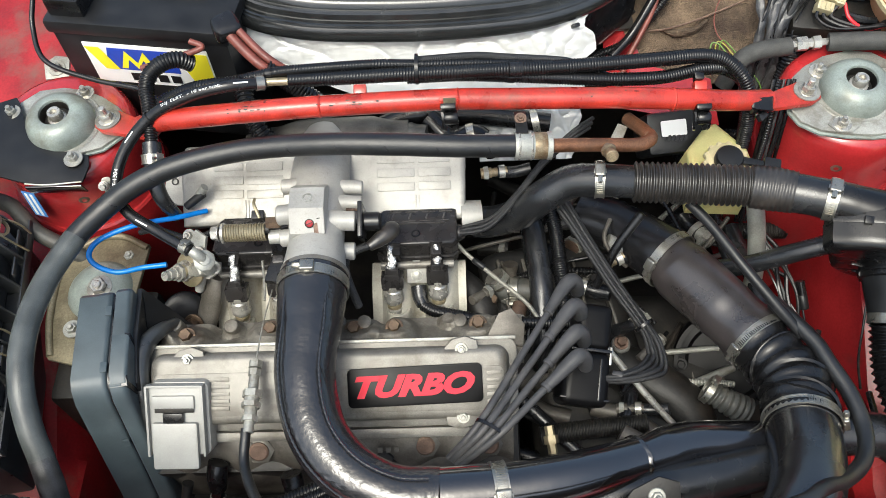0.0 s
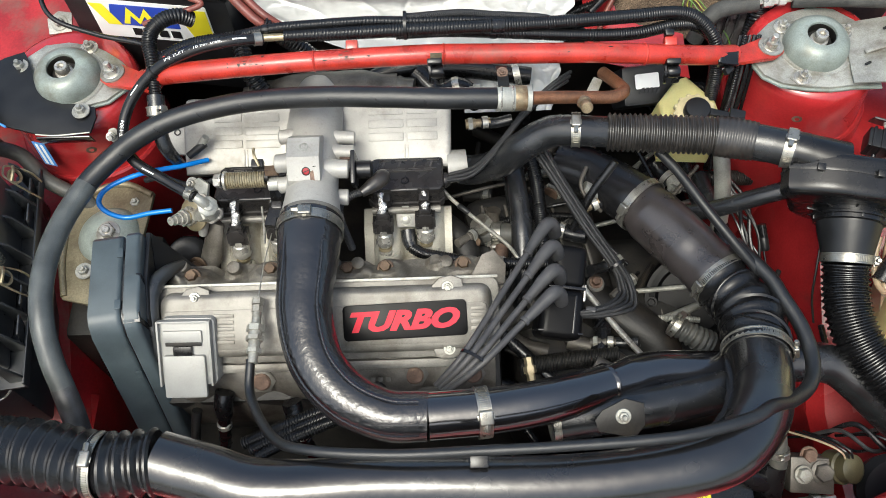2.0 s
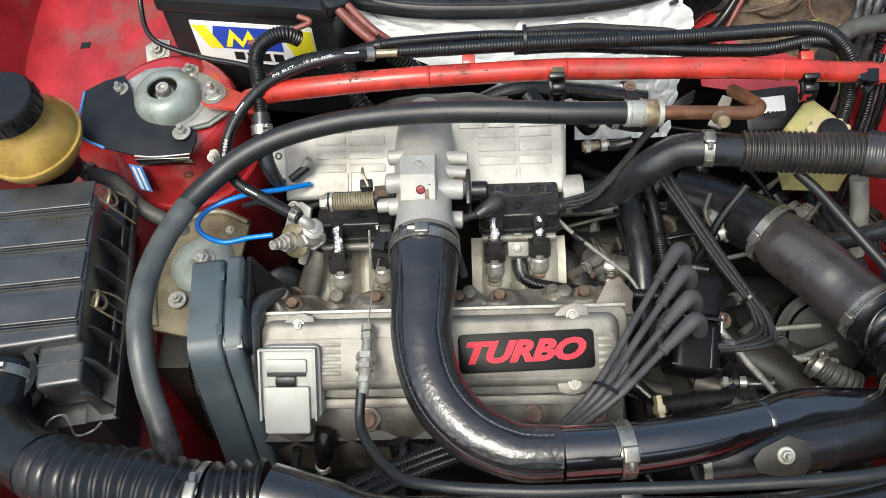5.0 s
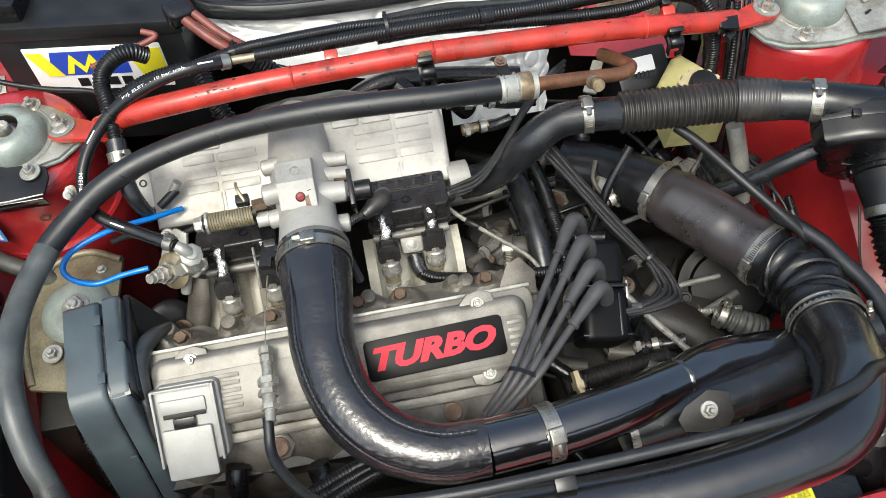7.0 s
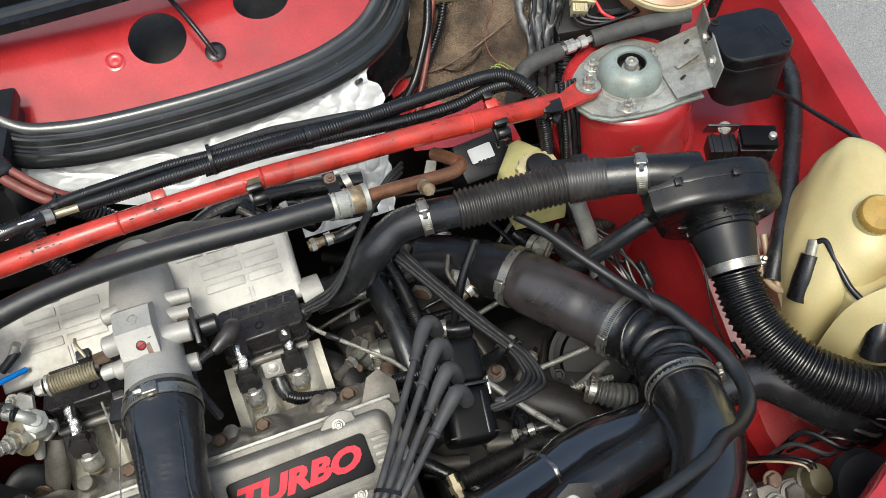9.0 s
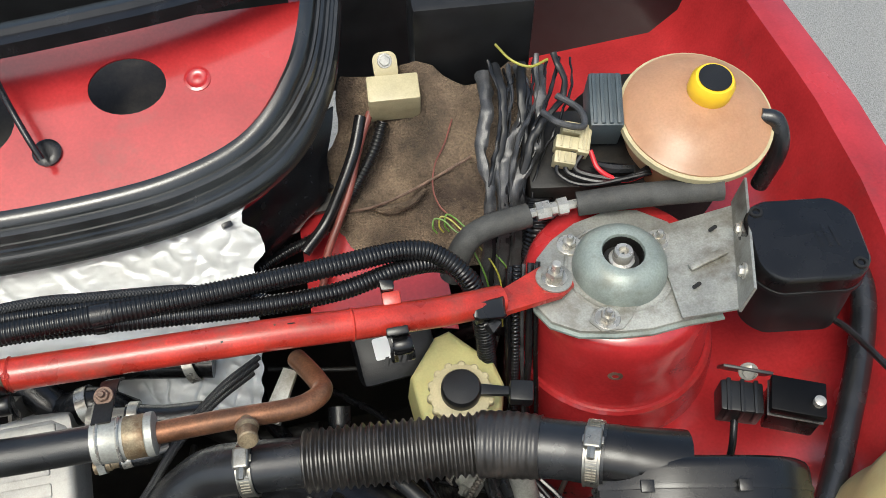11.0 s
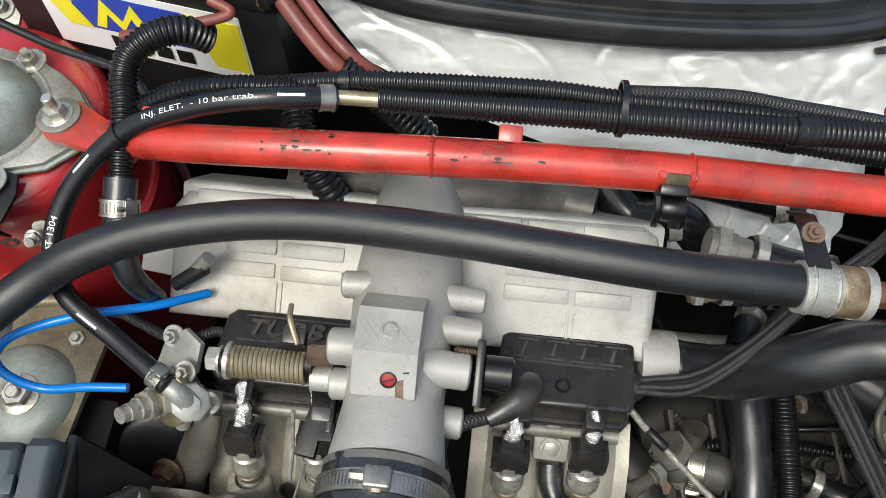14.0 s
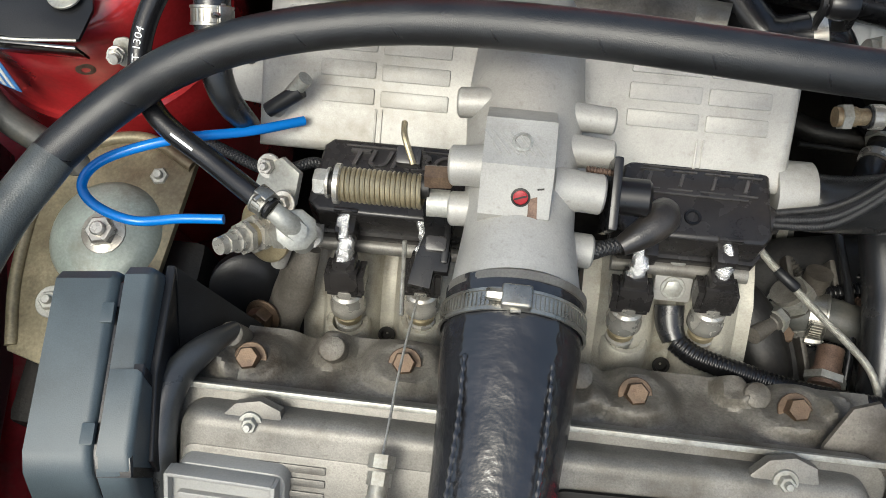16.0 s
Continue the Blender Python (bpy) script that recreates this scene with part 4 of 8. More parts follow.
for dash in ((-0.253, 0.683, 0.936), (-0.398, 0.645, 0.883), (-0.385, 0.553, 0.832)):
    p, t = near(FUEL, dash)
    up = (Vector((-0.15, -0.42, 0.88)) - t.normalized() * Vector((-0.15, -0.42, 0.88)).dot(t.normalized())).normalized()
    part("printed_dash", tube([p + up * 0.0066 - t.normalized() * 0.009, p + up * 0.0067, p + up * 0.0066 + t.normalized() * 0.009], 0.0012, seg=8), WHITE, fh)
p, t = near(FUEL, (-0.374, 0.660, 0.902))
part("tie", lathe([(0.0074, -0.0022), (0.0088, -0.0022), (0.0088, 0.0022), (0.0074, 0.0022)], place(p, t), 20, cap=False), SATIN, fuel, "black tie round the hose")
part("end_union", tube([(-0.322, 0.512, 0.826), (-0.314, 0.508, 0.820), (-0.309, 0.507, 0.808), (-0.309, 0.508, 0.785)], [0.0062, 0.0075, 0.0085, 0.0080], seg=16), GALV, fuel)
part("octagon_cap", lathe([(0.0125, -0.004), (0.0138, -0.003), (0.0138, 0.003), (0.0120, 0.0045), (0.0070, 0.005), (0.0066, 0.0085), (0.004, 0.009)], place((-0.309, 0.507, 0.8095), (0.35, -0.45, 0.82)), 8), GALV, fuel, "grey octagonal union cap")
part("brass_tail", tube([(-0.228, 0.690, 0.928), (-0.19, 0.692, 0.927)], 0.0052, seg=12), BRASS, fuel, "brass pipe tail")

BLUEP = [(-0.327, 0.6035, 0.780), (-0.358, 0.580, 0.800), (-0.402, 0.560, 0.815), (-0.444, 0.543, 0.812), (-0.462, 0.529, 0.800), (-0.456, 0.519, 0.787), (-0.432, 0.515, 0.775), (-0.398, 0.519, 0.778), (-0.368, 0.5215, 0.779)]
solo("vacuum_tube", tube(BLUEP, 0.0035, seg=12), BLUE, "bright blue plastic vacuum tube in a loop", "tube")

# corrugated conduits behind the brace
COND = [
    [(-0.196, 0.692, 0.928), (-0.0385, 0.6897, 0.934), (0.0744, 0.6954, 0.930), (0.159, 0.7068, 0.920), (0.271, 0.725, 0.908), (0.334, 0.739, 0.897), (0.367, 0.736, 0.885), (0.392, 0.7175, 0.860), (0.401, 0.70, 0.81), (0.405, 0.69, 0.74)],
    [(-0.05, 0.696, 0.922), (0.0147, 0.699, 0.920), (0.074, 0.6994, 0.915), (0.117, 0.698, 0.912), (0.204, 0.6994, 0.902), (0.273, 0.709, 0.892), (0.331, 0.728, 0.885), (0.371, 0.739, 0.868), (0.399, 0.729, 0.840), (0.41, 0.71, 0.76)],
    [(-0.32, 0.706, 0.905), (-0.27, 0.705, 0.916), (-0.225, 0.703, 0.929), (-0.185, 0.7012, 0.936), (-0.092, 0.7036, 0.938), (-0.040, 0.7012, 0.938), (0.032, 0.7033, 0.934), (0.095, 0.7051, 0.928), (0.137, 0.708, 0.922), (0.18, 0.713, 0.905), (0.21, 0.72, 0.88)],
]
for path, r in zip(COND, (0.0090, 0.0082, 0.0066)):
    cd = thing("corrugated_conduit", path[0], "ribbed black plastic cable conduit behind the brace", "conduit", "conduits")
    part("conduit", tube(path, r, seg=14, ribs=(0.0036, 0.0006)), SATIN, cd)
    if r > 0.005:
        part("tape_wrap", tube([Vector(path[2]).lerp(Vector(path[3]), 0.02), Vector(path[2]).lerp(Vector(path[3]), 0.2)], r + 0.0009, seg=14), RUBBER, cd, "black tape wrapped round the conduit")
BRA = [(-0.0376, 0.7044, 0.942), (0.032, 0.7106, 0.940), (0.073, 0.7111, 0.935), (0.137, 0.7122, 0.926), (0.159, 0.714, 0.918), (0.20, 0.722, 0.895)]
solo("braided_cable", braid(BRA, 0.0048), BRAID, "black braided cable tied to the conduits", "cable")
tie = solo("cable_tie", lathe([(0.0175, -0.002), (0.0187, -0.002), (0.0187, 0.002), (0.0175, 0.002)], place((-0.037, 0.6955, 0.936), (1, 0, 0)), 24, cap=False), SATIN, "black cable tie round the conduits", "cable tie")

# big air duct: plenum elbow, bellows and scoop
EL = [(0.030, 0.603, 0.735), (0.058, 0.598, 0.742), (0.088, 0.588, 0.772), (0.115, 0.582, 0.815), (0.148, 0.585, 0.842), (0.183, 0.577, 0.856), (0.226, 0.577, 0.849), (0.291, 0.570, 0.851), (0.364, 0.561, 0.854), (0.419, 0.542, 0.862), (0.452, 0.527, 0.867)]
duct = thing("air_duct", EL[4], "black rubber intake duct with a long bellows section", "duct")
part("elbow", tube(EL[:6], [0.0225, 0.021, 0.0215, 0.0215, 0.021, 0.021], seg=28), SOFT_RUBBER, duct, "smooth black rubber elbow")
part("cuff", tube([EL[5], EL[6]], 0.0205, seg=28), SOFT_RUBBER, duct)
BEL = [EL[6], EL[7], EL[8], (0.388, 0.554, 0.857)]
part("bellows", tube(BEL, 0.0240, seg=32, ribs=(0.0066, 0.0020)), MATT, duct, "dusty black ribbed rubber bellows")
part("tape_wrap", tube([(0.366, 0.5605, 0.8545), (0.39, 0.553, 0.8575), (0.412, 0.5445, 0.861)], [0.0266, 0.0266, 0.0250], seg=28, ribs=(0.0068, 0.0006)), MATT, duct, "patch of black tape")
part("cuff", tube([(0.408, 0.546, 0.860), (0.430, 0.537, 0.8635), (0.458, 0.524, 0.868)], [0.0240, 0.0232, 0.0245], seg=28), SOFT_RUBBER, duct)
hose_clamp(duct, EL, (0.183, 0.577, 0.856), 0.0216, 0.012, 100)
hose_clamp(duct, EL[7:], (0.449, 0.529, 0.866), 0.0246, 0.013, 95)

# air pipe from the turbocharger side down to the front intake pipe
HP = [(0.185, 0.640, 0.690), (0.236, 0.606, 0.700), (0.287, 0.550, 0.713), (0.332, 0.482, 0.722), (0.378, 0.412, 0.730), (0.400, 0.350, 0.745), (0.392, 0.290, 0.760), (0.378, 0.240, 0.785), (0.352, 0.190, 0.812), (0.308, 0.150, 0.828), (0.240, 0.131, 0.835), (0.121, 0.122, 0.835), (-0.063, 0.127, 0.835), (-0.200, 0.126, 0.835), (-0.262, 0.142, 0.838), (-0.316, 0.157, 0.842), (-0.380, 0.155, 0.842), (-0.453, 0.172, 0.838), (-0.52, 0.182, 0.834), (-0.565, 0.200, 0.822), (-0.61, 0.225, 0.81), (-0.645, 0.262, 0.80), (-0.652, 0.325, 0.795)]
air = thing("intake_pipe", HP[6], "black air intake pipe sweeping along the front of the engine bay", "pipe")
part("rubber_elbow", tube(HP[:3], [0.036, 0.037, 0.0405], seg=28), RUBBER, air, "dark rubber elbow at the turbocharger")
part("upper_pipe", tube(HP[2:5], [0.0385, 0.0385, 0.0420, 0.0418, 0.0416, 0.0414, 0.0412, 0.0410, 0.0392, 0.0392, 0.0420, 0.0420], seg=40, n=24), PIPE, air, "satin brown-black plastic pipe with stepped collar")
part("ribbed_elbow", tube(HP[4:7], 0.0412, seg=40, ribs=(0.0235, 0.0022)), SATIN, air, "creased ribbed black rubber elbow")
EB = spline(HP[4:7], 14)
for k, (q, lean) in enumerate(((0.14, 24), (0.30, -20), (0.46, 26), (0.60, -14), (0.74, 22), (0.86, -18))):
    i = int(q * (len(EB) - 2))
    part("crease", lathe([(0.0412, -0.0024), (0.0437, 0), (0.0412, 0.0024)], place(EB[i], EB[i + 1] - EB[i]) @ pose(0, 0, 0, lean, 8 - 5 * k, 0) @ Matrix.Diagonal((1.02, 1.05, 1, 1)), 32, cap=False), SATIN, air)
part("front_pipe", tube(HP[6:16], [0.0405, 0.0385, 0.0345, 0.031, 0.030, 0.030, 0.030, 0.031, 0.033, 0.034], seg=36), PAINTED, air, "glossy black front pipe")
part("ribbed_hose", tube(HP[15:20], 0.0345, seg=32, ribs=(0.016, 0.0038)), RUBBER, air, "deeply ribbed black hose")
part("filter_elbow", tube(HP[19:], [0.036, 0.036, 0.035, 0.034], seg=32), SATIN, air, "satin black elbow at the filter box")
hose_clamp(air, HP, (-0.651, 0.310, 0.796), 0.0355, 0.012, 90)
hose_clamp(air, HP, (0.290, 0.545, 0.714), 0.0412, 0.012, 150)
hose_clamp(air, HP, (0.378, 0.412, 0.730), 0.0422, 0.012, 160)
hose_clamp(air, HP, (0.393, 0.292, 0.759), 0.0425, 0.013, 20)
hose_clamp(air, HP, (-0.378, 0.155, 0.842), 0.0355, 0.011, 85)

# intercooler hose from the throttle and the charge pipe
CH = [(-0.166, 0.470, 0.829), (-0.166, 0.405, 0.833), (-0.167, 0.337, 0.830), (-0.152, 0.278, 0.820), (-0.117, 0.236, 0.810), (-0.069, 0.213, 0.806), (-0.020, 0.210, 0.805), (0.043, 0.214, 0.803), (0.121, 0.227, 0.796), (0.198, 0.252, 0.775), (0.258, 0.273, 0.752), (0.316, 0.279, 0.736), (0.40, 0.285, 0.715)]
charge = thing("charge_pipe", CH[6], "black intercooler hose and glossy charge pipe", "pipe")
part("silicone_elbow", seamed(CH[:7], [0.0405, 0.0405, 0.0385, 0.0360, 0.0345, 0.0335, 0.0330, 0.0325, 0.0320, 0.0312, 0.0305, 0.0300, 0.0295], (36, -40)), SILICONE, charge, "woven-textured black silicone elbow")
part("pipe", tube(CH[6:10], [0.0272, 0.0272, 0.0275, 0.0270, 0.0255], seg=32), GLOSS, charge, "glossy black painted steel pipe")
part("branch_pipe", tube(CH[9:], [0.0225, 0.0272, 0.0280, 0.0280, 0.0278, 0.0275, 0.0270], seg=32), GLOSS, charge, "fatter glossy black pipe end")
part("weld_bead", rumple(lathe([(0.0245, -0.004), (0.0268, -0.002), (0.0272, 0.001), (0.0242, 0.004)], place(CH[9], Vector(CH[10]) - Vector(CH[8])), 32, cap=False), 0.006, 0.0018), GLOSS, charge)
part("coupling", tube(CH[6:8], [0.0285, 0.0285], seg=32), GLOSS, charge)
line = resample(spline(CH[:7]), 0.004)
for lean in (34, -38):
    cord = []
    for i, (p, t, u, v) in enumerate(frames(line)):
        t = t.normalized()
        up = (Vector((0, -0.35, 0.94)) - t * t.dot(Vector((0, -0.35, 0.94)))).normalized()
        side = t.cross(up)
        k = i / (len(line) - 1)
        r = 0.0400 if k < 0.17 else 0.0400 - 0.0075 * (k - 0.17) / 0.83
        if 0.13 < k < 0.97:
            cord.append(p + (up * math.cos(radians(lean)) - side * math.sin(radians(lean))) * r)
    part("stitched_seam", tube(cord, 0.0012, seg=8, ribs=(0.0060, 0.0005), n=2), SILICONE, charge, "stitched seam of the elbow")
hose_clamp(charge, CH, (0.043, 0.214, 0.803), 0.0290, 0.016, 120)
hose_clamp(charge, CH, (-0.165, 0.452, 0.836), 0.0416, 0.013, 90)
stay = part("stay_plate", slab([(-0.030, -0.008), (-0.024, -0.020), (0.018, -0.021), (0.027, -0.004), (0.022, 0.020), (0.0, 0.022), (-0.024, 0.004)], 0.003, pose(0.202, 0.199, 0.815, 30, 4, -10), 0.001), DARK, charge, "black bracket with a hexagon bolt")
part("bolt", hexhead(pose(0.203, 0.199, 0.8185, 30, 4, -10), 0.006, 0.007, 0.009, 0.005), GALV, stay)

TUBEK = [(-0.239, 0.296, 0.786), (-0.236, 0.250, 0.780), (-0.195, 0.185, 0.825), (-0.148, 0.160, 0.858), (-0.058, 0.148, 0.874), (0.033, 0.149, 0.874), (0.125, 0.151, 0.874), (0.249, 0.158, 0.872), (0.330, 0.178, 0.860), (0.364, 0.196, 0.845), (0.396, 0.210, 0.818), (0.434, 0.238, 0.790), (0.451, 0.273, 0.778), (0.449, 0.318, 0.776), (0.434, 0.363, 0.776), (0.423, 0.392, 0.776), (0.390, 0.445, 0.772)]
ck = thing("breather_tube", TUBEK[5], "thin black breather tube running over the front pipe", "tube")
part("tube", tube(TUBEK, [0.0058, 0.0058, 0.0058, 0.0058, 0.0062, 0.0085, 0.0095, 0.0095], seg=16), OLD_HOSE, ck)
part("retaining_clip", block((0.020, 0.014, 0.010), pose(0.035, 0.140, 0.868, 20, 0, 0), 0.002), SATIN, ck)

# scoop, funnel and corrugated hose on the right
AXIS = Vector((-0.18, -0.92, -0.34)).normalized()
ACROSS = AXIS.cross(Vector((0, 0, 1))).normalized() * -1
HUB = Vector((0.546, 0.500, 0.806))
SM = Matrix((ACROSS, AXIS.cross(ACROSS), AXIS)).transposed().to_4x4()
SM.translation = HUB
snail = [(-0.092, 0.058), (-0.080, 0.063), (-0.060, 0.072), (-0.030, 0.076)]
snail += [(0.074 * math.cos(radians(a)), 0.074 * math.sin(radians(a))) for a in range(95, -150, -11)]
snail += [(-0.070, -0.020), (-0.074, 0.0), (-0.080, 0.014), (-0.085, 0.0205), (-0.092, 0.026)]
snail = [(x * 1.08, y * 1.08) for x, y in snail]
scoop = thing("air_scoop", HUB, "black plastic snail-shaped air scoop housing", "air scoop")
sh = part("rear_half", slab(snail, 0.022, SM @ pose(0, 0, -0.003, 180, 0, 0) @ Matrix.Diagonal((1, -1, 1, 1)), 0.010, 4), SATIN, scoop)
part("front_half", slab(snail, 0.031, SM, 0.021, 6), SATIN, scoop)
part("seam_lip", slab([(x * 1.012, y * 1.012) for x, y in snail], 0.004, SM @ pose(0, 0, -0.004), 0.001), SATIN, sh)
part("spigot", tube([(0.436, 0.535, 0.8645), (0.470, 0.521, 0.866), (0.512, 0.506, 0.858)], [0.0226, 0.0250, 0.031], seg=28), SATIN, scoop)
for k in range(9):
    a = radians(-60 + 40 * k)
    part("stiffener", block((0.012, 0.0022, 0.004), SM @ pose(0, 0, 0.031, 0, 0, -60 + 40 * k) @ pose(0.049, 0, 0, 0, 8, 0), 0.0007), SATIN, scoop)
for x in (-0.062, 0.004):
    part("snap_clip", block((0.010, 0.004, 0.009), SM @ pose(x * 1.08, 0.0835 if x > -0.05 else 0.0815, -0.002), 0.001), SATIN, sh)
part("mould_mark", lathe([(0.0035, 0), (0.0035, 0.0008), (0.0025, 0.0008), (0.0025, 0)], SM @ pose(0.056, -0.030, 0.0335), 16), DULL, scoop)
F0 = HUB + AXIS * 0.030
FUN = [F0, F0.lerp(Vector((0.532, 0.411, 0.766)), 0.34), F0.lerp(Vector((0.532, 0.411, 0.766)), 0.67), Vector((0.532, 0.411, 0.766)), Vector((0.5305, 0.391, 0.755)), Vector((0.5295, 0.353, 0.742)), Vector((0.540, 0.3125, 0.730)), Vector((0.562, 0.2745, 0.722)), Vector((0.594, 0.2446, 0.715)), Vector((0.628, 0.224, 0.709)), Vector((0.70, 0.205, 0.695)), Vector((0.76, 0.20, 0.67))]
cold = thing("cold_air_hose", FUN[4], "ribbed black corrugated hose below a funnel", "hose")
fun = part("funnel", tube(FUN[:4], [0.0415, 0.0410, 0.0385, 0.0355, 0.0325, 0.030], seg=36), DULL, cold, "dusty tapered funnel")
part("collar", lathe([(0.0445, 0.0), (0.0445, 0.006), (0.047, 0.007), (0.047, 0.010), (0.0445, 0.011), (0.0445, 0.016), (0.041, 0.017)], SM @ pose(0, 0, 0.030), 44), SATIN, cold)
for k in range(8):
    part("collar_tooth", block((0.003, 0.003, 0.008), SM @ pose(0, 0, 0.041, 0, 0, 45 * k) @ Matrix.Translation((0.045, 0, 0)), 0.0008), SATIN, fun)
part("corrugated_hose", tube(FUN[3:], 0.0285, seg=32, ribs=(0.0076, 0.0023)), SATIN, cold)
hose_clamp(cold, FUN, (0.532, 0.416, 0.769), 0.0318, 0.012, 10)

# other thick hoses
for path, r, m, lab in (
    ([(0.40, 0.305, 0.695), (0.455, 0.302, 0.700), (0.509, 0.298, 0.698), (0.545, 0.274, 0.685), (0.582, 0.246, 0.660), (0.64, 0.212, 0.62)], 0.0265, SOFT_RUBBER, "scuffed black rubber hose behind the elbow"),
    ([(0.13, 0.212, 0.765), (0.24, 0.225, 0.765), (0.33, 0.245, 0.752), (0.38, 0.262, 0.735)], 0.025, SOFT_RUBBER, "grey-black rubber hose under the charge pipe"),
    ([(0.30, 0.545, 0.66), (0.346, 0.5405, 0.690), (0.390, 0.5295, 0.720), (0.431, 0.520, 0.760), (0.475, 0.516, 0.790), (0.50, 0.515, 0.80)], 0.0125, SOFT_RUBBER, "black rubber hose below the bellows"),
    ([(0.110, 0.628, 0.700), (0.1135, 0.600, 0.698), (0.1175, 0.560, 0.690), (0.1190, 0.518, 0.680), (0.119, 0.470, 0.655), (0.119, 0.44, 0.61)], 0.0162, SOFT_RUBBER, "black rubber water hose"),
    ([(0.140, 0.640, 0.700), (0.1445, 0.610, 0.695), (0.147, 0.565, 0.690), (0.148, 0.515, 0.683), (0.150, 0.46, 0.65)], 0.0098, SATIN, "ribbed black cable conduit"),
    ([(0.296, 0.560, 0.825), (0.318, 0.530, 0.820), (0.350, 0.478, 0.808), (0.385, 0.432, 0.790), (0.415, 0.400, 0.770)], 0.0066, DULL, "straight black plastic rod"),
    ([(0.245, 0.57, 0.79), (0.215, 0.545, 0.75), (0.19, 0.515, 0.70)], 0.006, SATIN, "short black vacuum hose"),
):
    hs = thing("hose", path[0], lab, "hose")
    part("tube", tube(path, r, seg=18, ribs=(0.0035, 0.0007) if "ribbed" in lab else None), m, hs)
    if r > 0.01:
        hose_clamp(hs, path, path[0], r + 0.0004, 0.009, 70)

# ---- engine ----
VM = pose(-0.155, 0.352, 0.764, 30, 0, 0)
engine = thing("engine", (-0.15, 0.4, 0.5), "oily aluminium four-cylinder engine with an inclined cam cover", "engine")
# the block's near-black takes in the shade under the head
part("engine_block", block((0.46, 0.18, 0.36), pose(-0.155, 0.40, 0.52, 12, 0, 0), 0.01), DARK, engine, "oily engine block coloured dark for its shade")
part("cylinder_head", block((0.455, 0.100, 0.075), VM @ pose(0, -0.004, -0.056), 0.008), DIRTY_ALU, engine, "cast aluminium cylinder head")
part("gasket_flange", slab(rounded(0.455, 0.105, 0.016), 0.010, VM @ pose(0, 0, -0.018), 0.002), ALU, engine)
cover = part("cam_cover", slab(rounded(0.435, 0.086, 0.016), 0.022, VM @ pose(0, 0.0, -0.008), 0.011, 5, top=0.98), ALU, engine, "cast aluminium cam cover")
part("step", slab(rounded(0.42, 0.052, 0.008), 0.003, VM @ pose(0, -0.006, 0.0118), 0.0015), ALU, cover)
for k in range(5):
    for x0, w in ((-0.145, 0.055), (-0.02, 0.0), (0.198, 0.018)):
        if w:
            part("cast_bar", block((w, 0.005, 0.0016), VM @ pose(x0, -0.022 + 0.0085 * k, 0.0153), 0.0006), ALU, cover)
badge = part("badge", slab(rounded(0.160, 0.046, 0.006), 0.0035, VM @ pose(0.104, -0.001, 0.0150, 0, 0, 1.5), 0.001), BADGE, cover, "black enamel badge with red lettering")
part("badge_letters", lettering("TURBO", 0.142, 0.0270, VM @ pose(0.104, 0.0, 0.0187, 0, 0, 1.5), 0.0005, 0.34, 0.052), RED_PRINT, badge, "red slanted capitals reading TURBO")
for x, y in ((-0.168, 0.036), (0.160, 0.040), (0.160, -0.040)):
    boss = part("bolt_boss", slab([(0.020, 0.006), (0.008, 0.014), (-0.008, 0.014), (-0.020, 0.006), (-0.020, -0.006), (-0.008, -0.013), (0.008, -0.013), (0.020, -0.006)], 0.008, VM @ pose(x, y, 0.003, 0, 0, 12), 0.002), ALU, cover)
    part("bolt", hexhead(VM @ pose(x, y, 0.0108), 0.0052, 0.006, 0.0078, 0.003), GALV, boss)
BOLTS = ((-0.341, 0.426), (-0.236, 0.436), (-0.130, 0.431), (-0.079, 0.433), (0.027, 0.435))
BOSSES = ((-0.366, 0.436, 0.013), (-0.362, 0.412, 0.012), (-0.290, 0.444, 0.013), (-0.185, 0.447, 0.010), (-0.010, 0.447, 0.011), (0.058, 0.440, 0.012))


def ledge_height(x, y):
    """The cast top of the head behind the cover: a slope with flat-topped bosses, pockets and webs."""
    k = (y - 0.396) / 0.076
    z = 0.766 - 0.024 * min(1, k * 1.6) - 0.010 * k
    for bx, by in BOLTS:
        d = math.hypot((x - bx) * 0.75, y - by)
        z += 0.013 * max(0.0, min(1.0, (0.026 - d) / 0.010)) * min(1, k * 3)
    for bx, by, r in BOSSES:
        d = math.hypot(x - bx, y - by)
        z += 0.012 * max(0.0, min(1.0, (r + 0.004 - d) / 0.006)) * min(1, k * 3)
    z -= 0.016 * max(0.0, math.sin(x * 59 + 0.9)) ** 8 * max(0.0, min(1.0, k * 2 - 0.6))
    return z + 0.0016 * noise.noise(Vector((x * 60, y * 60, 5)))


rows = [[(-0.374 + 0.458 * i / 180, 0.396 + 0.060 * j / 24, ledge_height(-0.374 + 0.458 * i / 180, 0.396 + 0.060 * j / 24)) for i in range(181)] for j in range(25)]
ledge = part("head_ledge", sheet(rows, drop=(0, 0, -0.05)), HEAD, engine, "uneven stained cast ledge of the cylinder head")
for x, y in BOLTS:
    z = ledge_height(x, y)
    part("head_bolt", hexhead(pose(x, y, z - 0.0015, 10, 0, 0), 0.0082, 0.011, 0.0116, 0.0), OILED, ledge, "brown-stained hexagon head bolt")
    part("bolt_dimple", lathe([(0.0082 * 0.6, 0.0), (0.0035, 0.0004), (0.002, 0.0)], pose(x, y, z + 0.0092, 10, 0, 0), 14, cap=False), DARK, ledge)
